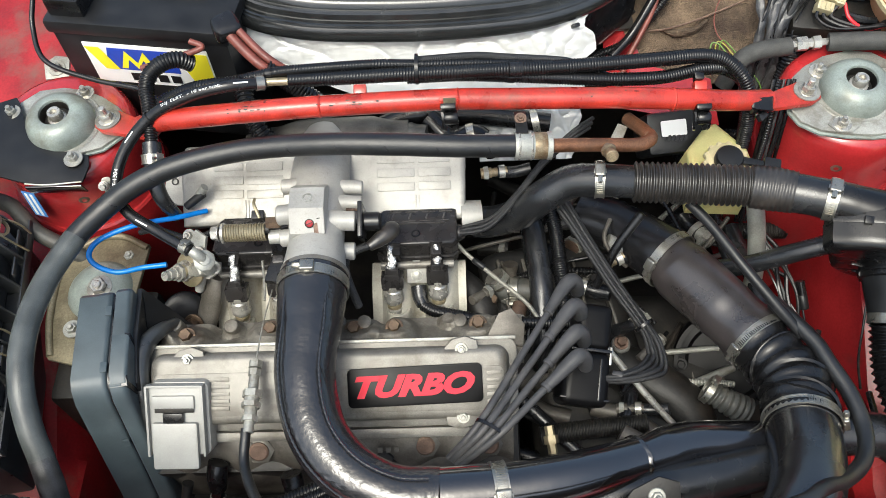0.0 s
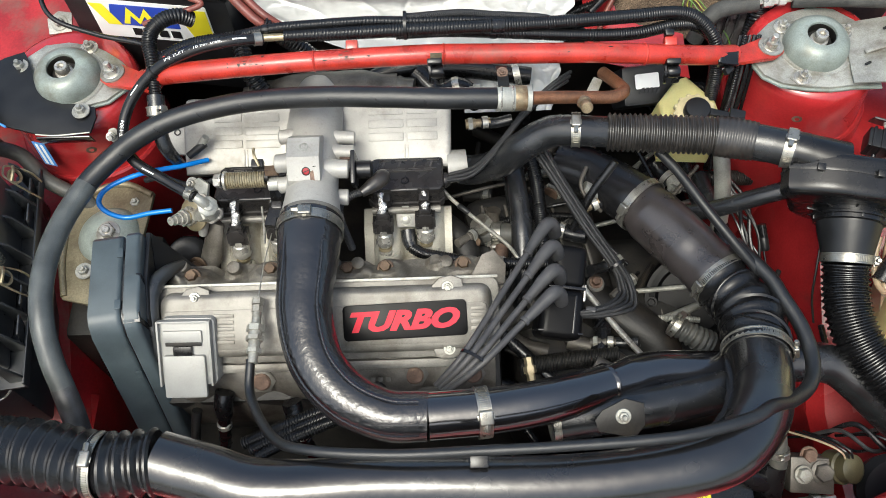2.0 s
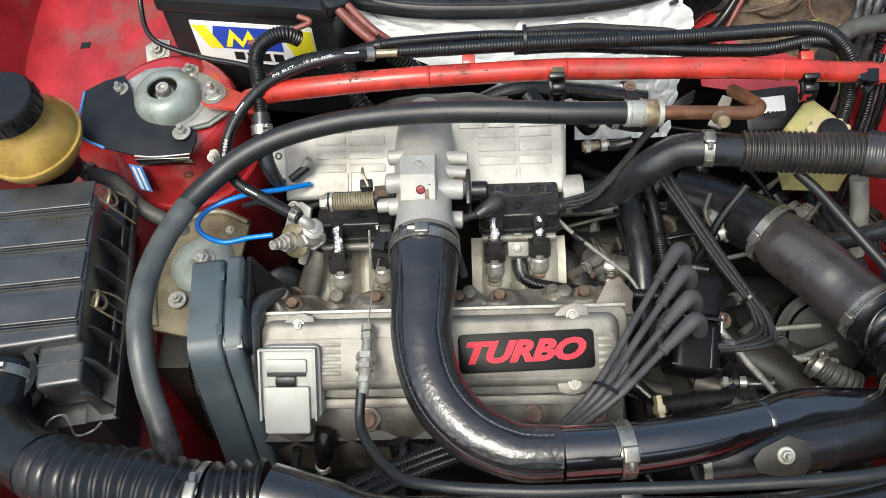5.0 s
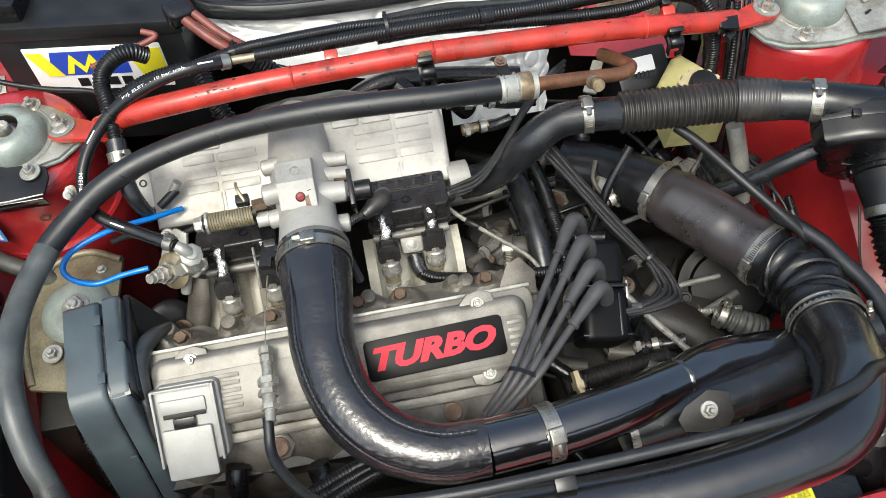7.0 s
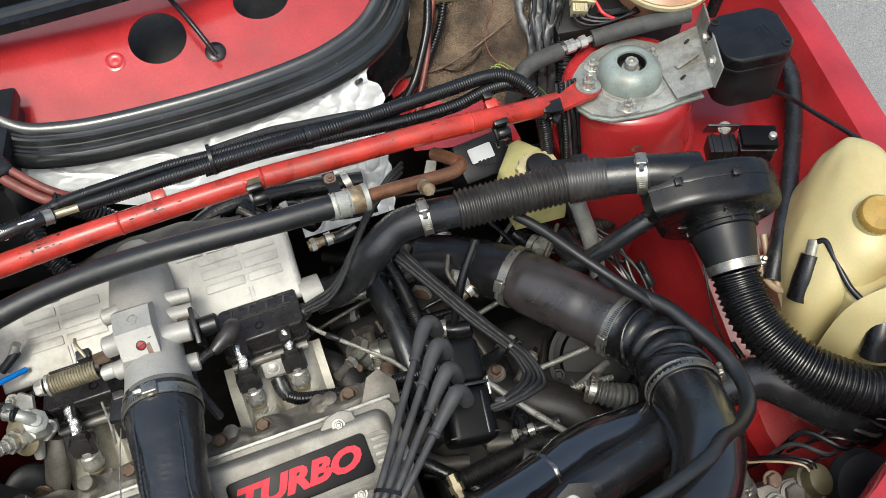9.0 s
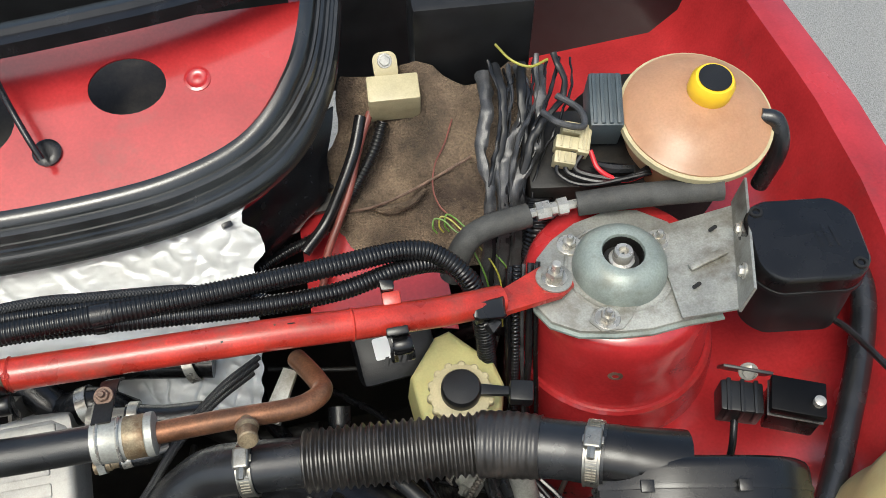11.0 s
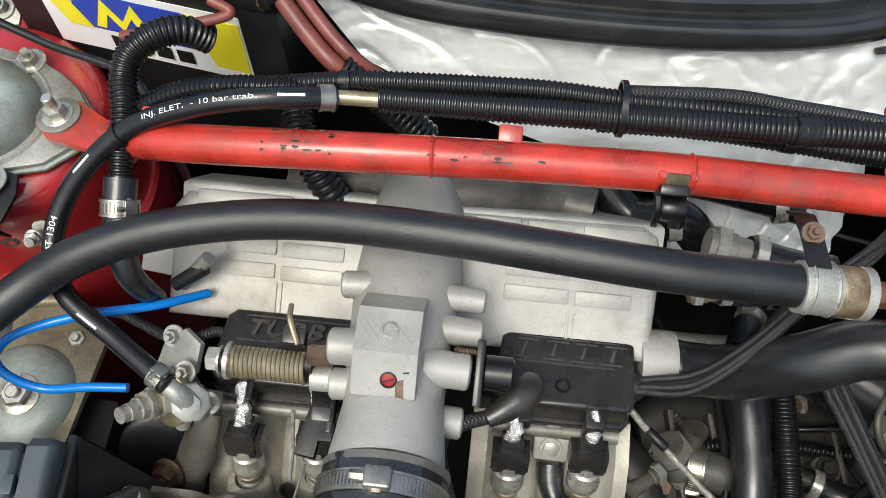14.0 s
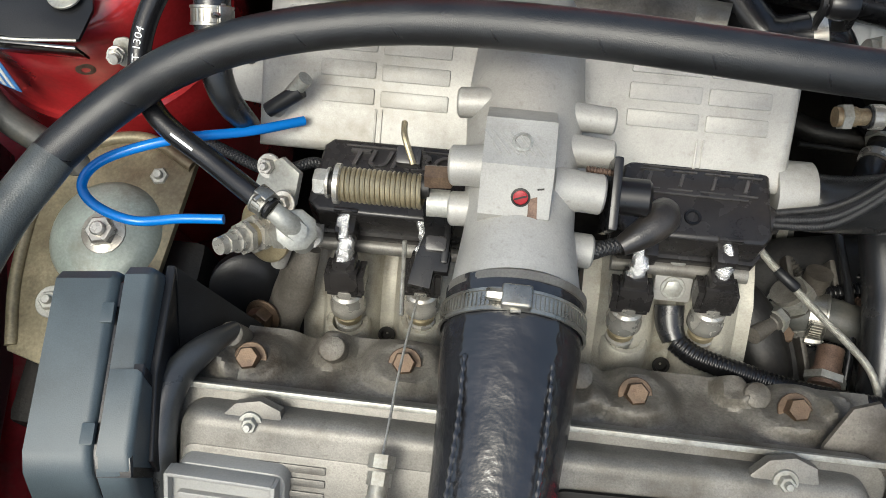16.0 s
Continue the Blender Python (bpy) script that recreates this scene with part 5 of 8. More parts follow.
for x, y, h in ((-0.287, 0.441, 0.013), (-0.356, 0.440, 0.010), (-0.117, 0.441, 0.010), (-0.150, 0.446, 0.012), (0.004, 0.444, 0.012)):
    z = ledge_height(x, y)
    part("cast_post", lathe([(0.0105, -0.014), (0.0095, h * 0.6), (0.0088, h - 0.001), (0.0075, h), (0.0, h)], pose(x, y, z - 0.002, 6, 0, 0), 22, cap=False), HEAD, ledge)
part("gasket_edge", block((0.452, 0.004, 0.004), VM @ pose(0, 0.0515, -0.006), 0.001), GALV, cover)
part("end_plate", slab([(-0.025, -0.035), (0.022, -0.03), (0.026, 0.012), (0.010, 0.032), (-0.006, 0.026), (-0.02, 0.0)], 0.004, pose(0.058, 0.412, 0.768, 32, 0, 0), 0.001), DIRTY_ALU, engine, "grey pressed-steel plate at the head's end")
rows = []
for j, (y, z) in enumerate(((0.318, 0.728), (0.304, 0.715), (0.292, 0.70), (0.286, 0.67), (0.284, 0.63), (0.288, 0.55))):
    rows.append([(-0.375 + 0.44 * i / 60, y - 0.010 * math.sin(i * 0.33) ** 2 * (0 < j < 5), z + (0.003 * noise.noise(Vector((i * 0.6, j, 7))) if j else 0)) for i in range(61)])
front = part("head_front", sheet(rows, drop=(0, 0.03, 0)), DIRTY_ALU, engine, "cast front face of the cylinder head")
for x, y, z in ((-0.247, 0.298, 0.702), (-0.043, 0.300, 0.702), (0.035, 0.300, 0.700)):
    part("core_plug", lathe([(0.020, -0.012), (0.019, 0.006), (0.016, 0.008)], pose(x, y, z, 48, 0, 0), 6), ALU, front)
    part("core_bolt", lathe([(0.0125, 0.006), (0.0125, 0.010), (0.010, 0.012)], pose(x, y, z, 48, 0, 0), 18), RUST, front)
for x, y, z, r in ((-0.094, 0.290, 0.685, 0.012), (-0.125, 0.288, 0.68, 0.007), (-0.30, 0.288, 0.68, 0.008)):
    part("side_bolt", hexhead(pose(x, y, z, 50, 0, 0), r, 0.010, r * 1.4), DARK, front)
part("under_rail", block((0.40, 0.012, 0.010), VM @ pose(0.0, -0.060, -0.010), 0.003), ALU, engine)
for x in range(3):
    part("cast_number", block((0.006, 0.007, 0.001), pose(-0.098 + 0.010 * x, 0.2895, 0.7075, 48, 0, 0), 0.0003), DIRTY_ALU, front)

nudge(engine, 0.002, 0.009, -0.014)

# intake manifold
IM = thing("intake_manifold", (-0.17, 0.62, 0.78), "pale cast aluminium intake manifold with ribbed plenum", "intake manifold")
PM = pose(-0.172, 0.643, 0.795, 31, 0, 0)
plen = part("plenum", slab([(-0.190, -0.062), (-0.192, 0.024), (-0.182, 0.037), (0.176, 0.044), (0.188, 0.036), (0.192, 0.020), (0.190, -0.062)], 0.045, PM @ pose(0, 0, -0.045), 0.008, 4), PLENUM, IM, "clean pale cast plenum")
part("back_deck", slab([(-0.186, -0.03), (-0.182, 0.022), (-0.060, 0.026), (-0.045, 0.040), (0.030, 0.040), (0.050, 0.028), (0.186, 0.026), (0.192, -0.03)], 0.040, pose(-0.172, 0.672, 0.768, -50, 0, 0), 0.006, 3), PLENUM, plen, "sloping rear wall of the plenum")
for x0, w, low in ((-0.1265, 0.040, -0.020), (-0.0775, 0.049, -0.021), (0.0985, 0.050, -0.017), (0.150, 0.043, -0.017)):
    for j in range(3):
        part("rib_panel", slab(rounded(w, 0.0116, 0.0015, 3), 0.0021, PM @ pose(x0, low + 0.0186 * j, -0.0006, 0, 0, 0), 0.0006), PLENUM, plen)
for x0 in (-0.1045, 0.1245):
    part("seam_line", block((0.0018, 0.024, 0.0024), PM @ pose(x0, -0.0405, 0.0), 0.0006), PLENUM, plen)
    part("seam_line", block((0.0010, 0.024, 0.0024), PM @ pose(x0 + 0.0045, -0.0405, 0.0), 0.0004), PLENUM, plen)
for x0, w in ((-0.135, 0.075), (0.065, 0.034), (0.105, 0.036), (0.155, 0.050)):
    part("top_step", block((w, 0.012, 0.005), PM @ pose(x0, 0.0335, -0.0005, -6, 0, 0), 0.0018), PLENUM, plen)
HUMP = [(-0.170, 0.700, 0.795), (-0.170, 0.655, 0.812), (-0.170, 0.600, 0.818), (-0.169, 0.555, 0.822), (-0.167, 0.510, 0.824), (-0.166, 0.470, 0.829)]
part("inlet_neck", tube(HUMP, [0.034, 0.037, 0.039, 0.036, 0.034, 0.039], seg=40), PLENUM, IM, "cast inlet neck")
part("neck_rim", lathe([(0.038, -0.002), (0.0415, -0.002), (0.0415, 0.003), (0.038, 0.003)], place((-0.165, 0.468, 0.829), (0, 1, -0.05)), 44), ALU, IM)
SIDE = Matrix(((0, 0, 1, 0), (1, 0, 0, 0), (0, 1, 0, 0), (0, 0, 0, 1)))
tb = part("throttle_block", slab([(0.582, 0.858), (0.562, 0.880), (0.532, 0.8795), (0.510, 0.858), (0.508, 0.832), (0.582, 0.82)], 0.042, Matrix.Translation((-0.193, 0, 0)) @ SIDE, 0.002), PLENUM, IM, "machined square throttle block")
part("port", lathe([(0.0062, 0), (0.0062, 0.0008), (0.0046, 0.001), (0.0042, -0.0005), (0.001, -0.0005)], pose(-0.171, 0.547, 0.8797, 0, 0, 0), 20, cap=False), GALV, tb)
PLUG = place((-0.169, 0.5185, 0.8665), (0, -0.69, 0.72))
part("plug_rim", lathe([(0.0058, -0.001), (0.0056, 0.0006), (0.0046, 0.0008), (0.0042, -0.0006)], PLUG, 20, cap=False), DARK, tb)
plug = part("plug", lathe([(0.0043, -0.002), (0.0043, 0.0002), (0.0036, 0.0006)], PLUG, 18), RED_SEAL, tb, "red sealing plug")
part("plug_slot", block((0.0076, 0.0010, 0.0006), PLUG @ pose(0, 0, 0.0006, 0, 0, 20), 0), DARK, plug)
part("cast_mark", block((0.004, 0.0010, 0.0004), PLUG @ pose(0.011, 0.006, 0.0002, 0, 0, 10), 0), DARK, tb)
for k in range(6):
    part("cast_rib", block((0.0011, 0.018, 0.0007), pose(-0.188 + 0.0050 * k, 0.546, 0.8800, 0, 0, 38), 0.0003), PLENUM, tb)
part("casting_seam", tube([(-0.170, 0.508, 0.8575), (-0.1695, 0.490, 0.8620), (-0.169, 0.476, 0.8665)], 0.0008, seg=6), PLENUM, tb)
part("oil_stain", slab([(-0.003, 0.009), (0.002, 0.011), (0.003, -0.002), (0.0065, -0.006), (0.006, -0.009), (-0.004, -0.008), (-0.0025, 0.0)], 0.0003, place((-0.1615, 0.5115, 0.8597), (0, -0.69, 0.72)), 0), RUST, tb)
for x0, x1, y, z, r in ((-0.190, -0.213, 0.545, 0.850, 0.0125), (-0.150, -0.118, 0.540, 0.840, 0.0125), (-0.150, -0.120, 0.512, 0.815, 0.011), (-0.19, -0.214, 0.597, 0.838, 0.010), (-0.145, -0.112, 0.597, 0.832, 0.009), (-0.145, -0.112, 0.572, 0.832, 0.010), (-0.19, -0.212, 0.527, 0.826, 0.011)):
    d = Vector((x1 - x0, 0, -0.003))
    n = d.length
    part("boss", lathe([(r * 1.12, 0.0), (r * 1.04, n * 0.35), (r, n * 0.6), (r, n - 0.0018), (r - 0.0014, n - 0.0003), (r - 0.003, n), (0.0, n)], place((x0, y, z), d), 26, cap=False), PLENUM, tb)


def runner_flange(x0, x1, seats, hole):
    """One half of the lower manifold: a sloping pale casting with injector seats, a web between them and a bolt hole."""
    rows = []
    for y, z in ((0.452, 0.612), (0.455, 0.648), (0.462, 0.658), (0.474, 0.666), (0.490, 0.678), (0.510, 0.694), (0.528, 0.706), (0.560, 0.712)):
        row = []
        for i in range(49):
            x = x0 + (x1 - x0) * i / 48
            lift = sum(0.013 * max(0.0, 1 - ((x - sx) / 0.022) ** 2) ** 0.7 for sx, _ in seats) - 0.006 * max(0.0, 1 - ((x - hole) / 0.012) ** 2)
            row.append((x, y - 0.3 * lift, z - 0.008 + lift + 0.0012 * noise.noise(Vector((x * 70, y * 70, 2)))))
        rows.append(row)
    run = part("runner_flange", sheet(rows, drop=(0, 0.02, -0.03)), RUNNER, IM, "stained pale cast runner flange")
    for sx, sy in seats:
        part("injector_seat", lathe([(0.0200, -0.034), (0.0185, -0.006), (0.0172, 0.003), (0.0155, 0.005), (0.0118, 0.005), (0.0118, -0.008)], place((sx, sy, 0.682), INJ), 28, cap=False), RUNNER, run)
    part("flange_hole", lathe([(0.0066, 0), (0.0066, 0.0012), (0.0046, 0.0012), (0.0046, -0.003), (0.001, -0.003)], place((hole, 0.483, 0.6715), (0, -0.6, 0.8)), 20, cap=False), DARK, run)
    return run


INJ = Vector((0, 0.40, 0.917))
SEATS = ((-0.2875, 0.4845), (-0.2315, 0.4925), (-0.0765, 0.4955), (-0.0180, 0.5020))
runner_flange(-0.325, -0.200, SEATS[:2], -0.258)
runner_flange(-0.112, 0.016, SEATS[2:], -0.046)
ear = part("end_ear", slab([(-0.022, -0.018), (0.02, -0.022), (0.024, 0.018), (0.0, 0.026), (-0.02, 0.016)], 0.012, PM @ pose(-0.194, -0.012, -0.016), 0.003), PLENUM, IM)
part("stud", tube([(-0.347, 0.606, 0.786), (-0.322, 0.617, 0.815)], 0.0055, seg=14), GALV, ear)
part("lever_arm", tube([(-0.350, 0.602, 0.793), (-0.326, 0.613, 0.806)], [0.0055, 0.006], seg=12), DULL, ear)
part("hole", lathe([(0.005, 0), (0.005, 0.001), (0.003, 0.001), (0.003, -0.001)], PM @ pose(-0.200, 0.0, -0.0038), 16, cap=False), DARK, ear)
outl = part("outlet_spigot", tube([(0.012, 0.600, 0.748), (0.040, 0.602, 0.748)], [0.024, 0.0225], seg=28), PLENUM, IM)

sup = thing("support_bracket", (-0.335, 0.49, 0.66), "dusty alloy support bracket beside the intake runners", "bracket")
part("web", rumple(tube([(-0.318, 0.525, 0.735), (-0.330, 0.500, 0.700), (-0.345, 0.478, 0.66), (-0.355, 0.465, 0.60)], [0.012, 0.017, 0.016, 0.015], seg=18, squash=0.55, step=0.006), 0.03, 0.003), DIRTY_ALU, sup)
part("stud_nut", hexhead(pose(-0.352, 0.482, 0.690, 50, -18, 0), 0.010, 0.012, 0.014, 0.010), OILED, sup)
part("roller", lathe([(0.030, -0.02), (0.032, -0.012), (0.032, 0.0), (0.028, 0.003), (0.015, 0.004)], place((-0.372, 0.505, 0.672), (0.3, -0.6, 0.75)), 32), DULL, sup, "black belt tensioner roller")

# injector cover boxes and injectors


def rail_cover(x, y, w, text):
    ob = thing("rail_cover", (x, y, 0.76), "oily black plastic injector rail cover with raised panel", "rail cover", "rail covers")
    m = pose(x, y, 0.7715, -3, 0, 0)
    out = [(-w / 2 + 0.002, -0.022), (-w / 2 + 0.006, 0.024), (-w / 2 + 0.012, 0.030), (w / 2 - 0.006, 0.031), (w / 2, 0.026), (w / 2, -0.022), (w / 2 - 0.006, -0.029), (-w / 2 + 0.010, -0.030)]
    sh = part("shell", slab(out, 0.030, m @ pose(0, 0, -0.030), 0.0035, 3), CASING, ob)
    part("skirt", slab([(a * 1.015, b * 1.02 - 0.0015) for a, b in out], 0.012, m @ pose(0, -0.001, -0.040), 0.002), CASING, sh)
    part("panel", slab([(-w * 0.34, 0.004), (w * 0.36, 0.004), (w * 0.39, 0.024), (-w * 0.31, 0.024)], 0.0013, m @ pose(0, 0, -0.0003), 0.0006), CASING, sh)
    if text:
        part("raised_letters", lettering(text, w * 0.62, 0.0135, m @ pose(w * 0.02, 0.0142, 0.0009), 0.0028, 0.24, 0.010), GLINT, sh, "raised slanted capitals reading TURBO")
    else:
        for k in range(4):
            c = -0.033 + 0.0225 * k
            for o in (-0.0075, 0.0075):
                part("raised_edge", slab([(c - 0.0085, o - 0.0006), (c + 0.0085, o - 0.0006), (c + 0.0090, o + 0.0006), (c - 0.0080, o + 0.0006)], 0.0015, m @ pose(0.003 + o * 0.24, 0.0142, 0.0006), 0.0004), GLINT, sh)
            part("raised_bar", slab([(c - 0.0030, -0.0052), (c - 0.0005, -0.0052), (c + 0.0022, 0.0052), (c - 0.0003, 0.0052)], 0.0018, m @ pose(0.003, 0.0142, 0.0006), 0.0004), GLINT, sh)
    for y0 in (0.0035, 0.0245):
        part("panel_edge", slab([(-w * 0.34, -0.0005), (w * 0.37, -0.0005), (w * 0.37, 0.0005), (-w * 0.34, 0.0005)], 0.0014, m @ pose((y0 - 0.014) * 0.2, y0, 0.0004), 0.0003), GLINT, sh)
    part("screw_recess", lathe([(0.0062, 0), (0.0058, 0.0014), (0.0042, 0.0012), (0.0036, -0.0006), (0.001, -0.0006)], m @ pose(0, -0.013, -0.0002), 20), SATIN, sh)
    for dx in (-0.26, 0.24):
        part("lug", block((0.015, 0.016, 0.018), m @ pose(dx * w, -0.034, -0.016), 0.003), CASING, sh)
        part("lug_lip", block((0.017, 0.003, 0.005), m @ pose(dx * w, -0.0275, -0.001), 0.001), CASING, sh)
    part("rail", tube([(x - w * 0.45, y - 0.036, 0.732), (x + w * 0.45, y - 0.036, 0.732)], 0.006, seg=14), ALU, ob, "bright fuel rail tube")
    return ob


rail_cover(-0.254, 0.568, 0.126, "TURBO")
rail_cover(-0.048, 0.575, 0.108, "")
grommet = lathe([(0.010, 0), (0.0115, 0.002), (0.0115, 0.006), (0.009, 0.010), (0.0085, 0.012)], place((0.004, 0.574, 0.752), (1, 0, 0.1)), 22)
solo("lead_grommet", grommet, CASING, "round black grommet at the rail cover's end", "grommet")


def injector(x, y, z):
    ob = thing("fuel_injector", (x, y, z), "fuel injector with black connector and foil-wrapped lead", "injector", "injectors")
    d = INJ
    c = Vector((x, y, z))
    m = place(c, d)
    part("body", lathe([(0.0075, -0.052), (0.0105, -0.036), (0.0105, -0.033), (0.0082, -0.032), (0.0082, -0.022), (0.0120, -0.021), (0.0132, -0.019), (0.0132, -0.013), (0.0122, -0.011), (0.0122, -0.003), (0.0105, -0.001), (0.0105, 0.006)], m, 26), ZINC, ob, "bright metal injector body")
    part("seal_ring", lathe([(0.0086, -0.031), (0.0100, -0.030), (0.0100, -0.026), (0.0086, -0.025)], m, 22), BRASS, ob)
    con = part("connector", block((0.020, 0.016, 0.022), m @ pose(0, 0.0015, 0.015), 0.0015), CASING, ob)
    part("connector_collar", block((0.017, 0.015, 0.010), m @ pose(0, 0, 0.029), 0.003), CASING, con)
    for k in (-1, 1):
        part("wing", slab([(-0.0026, -0.0095), (0.0026, -0.0095), (0.0026, 0.008), (-0.0026, 0.008)], 0.018, m @ pose(0.0118 * k, 0, 0.004), 0.001), CASING, con)
        part("wing_edge", block((0.0012, 0.0012, 0.016), m @ pose(0.0135 * k, -0.0098, 0.013), 0.0003), GLINT, con)
    part("foot_rim", block((0.0262, 0.0195, 0.0032), m @ pose(0, -0.0005, 0.0035), 0.0010), CASING, con)
    part("rim_edge", block((0.0225, 0.0010, 0.0012), m @ pose(0, -0.0100, 0.0050), 0.0003), GLINT, con)
    part("latch", slab([(-0.006, -0.006), (0.006, -0.006), (0.004, 0.006), (-0.004, 0.006)], 0.003, m @ pose(0, -0.0070, 0.016, 90, 0, 0), 0.0008), CASING, con)
    part("spring_bar", tube([m @ Vector(q) for q in ((-0.0100, -0.0092, 0.019), (-0.0104, -0.0098, 0.0095), (0.0, -0.0112, 0.0075), (0.0104, -0.0098, 0.0095), (0.0100, -0.0092, 0.019))], 0.0008, seg=6), ZINC, con)
    top = m @ Vector((0, 0, 0.032))
    part("lead", rumple(tube([top, top + Vector((0.001, 0.008, 0.010)), top + Vector((-0.001, 0.016, 0.016)), top + Vector((-0.002, 0.026, 0.018))], [0.0062, 0.0056, 0.0038, 0.0044], seg=12, step=0.0014), 0.0045, 0.0022, x * 50), WRAP, ob, "crumpled silver foil round the lead")
    return ob


for (sx, sy), c in zip(SEATS, ((-0.286, 0.5065), (-0.231, 0.5125), (-0.0812, 0.5170), (-0.0216, 0.5230))):
    injector(c[0], c[1] - 0.006, 0.720)

# throttle return spring and levers
sp = thing("throttle_spring", (-0.255, 0.534, 0.832), "brass-coloured throttle return spring on a black lever", "spring")
bm = bmesh.new()
N = 17
helix = [(-0.283 + 0.054 * k / (N * 12), 0.533 + 0.0098 * math.cos(2 * math.pi * k / 12), 0.830 + 0.0098 * math.sin(2 * math.pi * k / 12)) for k in range(N * 12 + 1)]
part("coil", sweep(bm, helix, 0.00165, seg=7, n=1), BRASS, sp)
part("core", tube([(-0.29, 0.533, 0.830), (-0.225, 0.536, 0.832)], 0.0075, seg=16), DARK, sp)
part("end_nut", hexhead(place((-0.288, 0.533, 0.830), (-1, 0, 0)), 0.009, 0.010, 0.010), ZINC, sp)
part("hex_spacer", lathe([(0.0078, 0), (0.0078, 0.016), (0.0068, 0.017)], place((-0.228, 0.540, 0.838), (1, 0.05, 0.05)), 6), OILED, sp)
part("shaft_collar", lathe([(0.0088, 0), (0.0088, 0.014)], place((-0.226, 0.529, 0.824), (1, 0.03, 0.0)), 20), GALV, sp)
part("spring_seat", lathe([(0.0130, 0), (0.0130, 0.003), (0.010, 0.004)], place((-0.2845, 0.533, 0.830), (1, 0, 0)), 24), ZINC, sp)
part("spring_hook", tube([(-0.236, 0.545, 0.843), (-0.243, 0.560, 0.850), (-0.245, 0.572, 0.846)], 0.0020, seg=8), BRASS, sp)
part("lever_tip", block((0.016, 0.012, 0.012), pose(-0.240, 0.553, 0.836, 10, 0, 0), 0.002), CASING, sp, "black lever tip above the spring")
part("lever", slab([(-0.011, 0.026), (0.006, 0.028), (0.010, 0.016), (0.009, 0.002), (0.013, -0.010), (0.012, -0.022), (0.003, -0.022), (0.002, -0.034), (-0.013, -0.032), (-0.010, -0.012), (-0.006, 0.004)], 0.008, pose(-0.2215, 0.516, 0.790, 4, 0, 0), 0.0015), SATIN, sp, "black plastic throttle lever")
part("lever_web", block((0.005, 0.040, 0.020), pose(-0.2125, 0.520, 0.790, 4, 0, 0), 0.0015), SATIN, sp)
part("lever_pad", slab(rounded(0.014, 0.010, 0.002, 2), 0.003, pose(-0.219, 0.512, 0.7985, 14, 0, 0), 0.001), CASING, sp)
part("cable_end", tube([(-0.240, 0.513, 0.795), (-0.240, 0.492, 0.772), (-0.238, 0.470, 0.770)], 0.0016, seg=8), STEEL_BRAID, sp)
pot = thing("throttle_sensor", (-0.105, 0.545, 0.83), "black throttle position sensor with a rubber boot", "sensor")
part("plate", block((0.006, 0.045, 0.050), pose(-0.112, 0.545, 0.825, 20, 0, 0), 0.002), SATIN, pot)
part("boot", tube([(-0.075, 0.548, 0.806), (-0.0765, 0.541, 0.813), (-0.082, 0.533, 0.816), (-0.091, 0.525, 0.816), (-0.1035, 0.516, 0.815)], [0.0095, 0.0115, 0.0105, 0.0088, 0.0062], seg=20), MATT, pot)
part("screw", tube([(-0.112, 0.553, 0.842), (-0.130, 0.553, 0.844)], 0.002, seg=8, ribs=(0.0018, 0.0004)), RUST, pot)
part("housing", lathe([(0.012, 0), (0.012, 0.018), (0.010, 0.020)], place((-0.108, 0.545, 0.828), (1, 0, 0)), 20), SATIN, pot)
part("braided_lead", braid([(-0.100, 0.519, 0.815), (-0.1167, 0.5125, 0.815), (-0.130, 0.506, 0.810), (-0.1335, 0.494, 0.80), (-0.1285, 0.477, 0.79), (-0.121, 0.466, 0.755)], 0.0050), BRAID, pot)

# fuel pressure regulator
reg = thing("pressure_regulator", (-0.362, 0.515, 0.77), "zinc fuel pressure regulator with a threaded nozzle", "regulator")
RD = Vector((-0.45, -0.55, 0.58)).normalized()
RG = Vector((-0.3627, 0.4972, 0.7906)) - RD * 0.033
RMX = place(RG, RD) @ Matrix.Diagonal((1.22, 1.22, 1.05, 1))
part("can", lathe([(0.006, -0.030), (0.012, -0.028), (0.0135, -0.022), (0.0135, -0.016), (0.0165, -0.015), (0.0165, -0.009), (0.013, -0.007), (0.010, -0.004)], RMX, 32), GALV, reg)
for z0, z1, r, sg in ((-0.004, 0.003, 0.0115, 6), (0.003, 0.008, 0.0075, 16), (0.008, 0.012, 0.0100, 6), (0.012, 0.018, 0.0072, 16), (0.018, 0.026, 0.0062, 6), (0.026, 0.032, 0.0050, 14)):
    part("lock_nut" if sg == 6 else "thread", lathe([(r, z0), (r, z1)], RMX, sg), (BRASS if r == 0.0075 else ZINC), reg)
part("diaphragm_disc", lathe([(0.0185, -0.012), (0.0190, -0.010), (0.0190, -0.0075), (0.0175, -0.006), (0.0115, -0.0045)], RMX, 36), BRASS, reg, "yellow-passivated diaphragm housing")
part("union_nut", lathe([(0.0135, -0.008), (0.0135, 0.008), (0.011, 0.010)], place((-0.323, 0.519, 0.774), (0.55, -0.2, 0.6)), 6), GALV, reg)
part("flange", slab([(-0.022, -0.004), (-0.009, -0.013), (0.010, -0.012), (0.022, 0.002), (0.018, 0.014), (0.0, 0.008), (-0.016, 0.012)], 0.006, place((-0.322, 0.526, 0.760), (-0.2, -0.5, 0.8)), 0.0015), PLENUM, reg, "pale alloy mounting flange")
part("back_plate", slab([(-0.015, -0.016), (0.008, -0.018), (0.018, 0.0), (0.011, 0.022), (-0.007, 0.024), (-0.018, 0.007)], 0.005, place((-0.338, 0.552, 0.768), (-0.3, -0.5, 0.8)), 0.0015), GALV, reg)
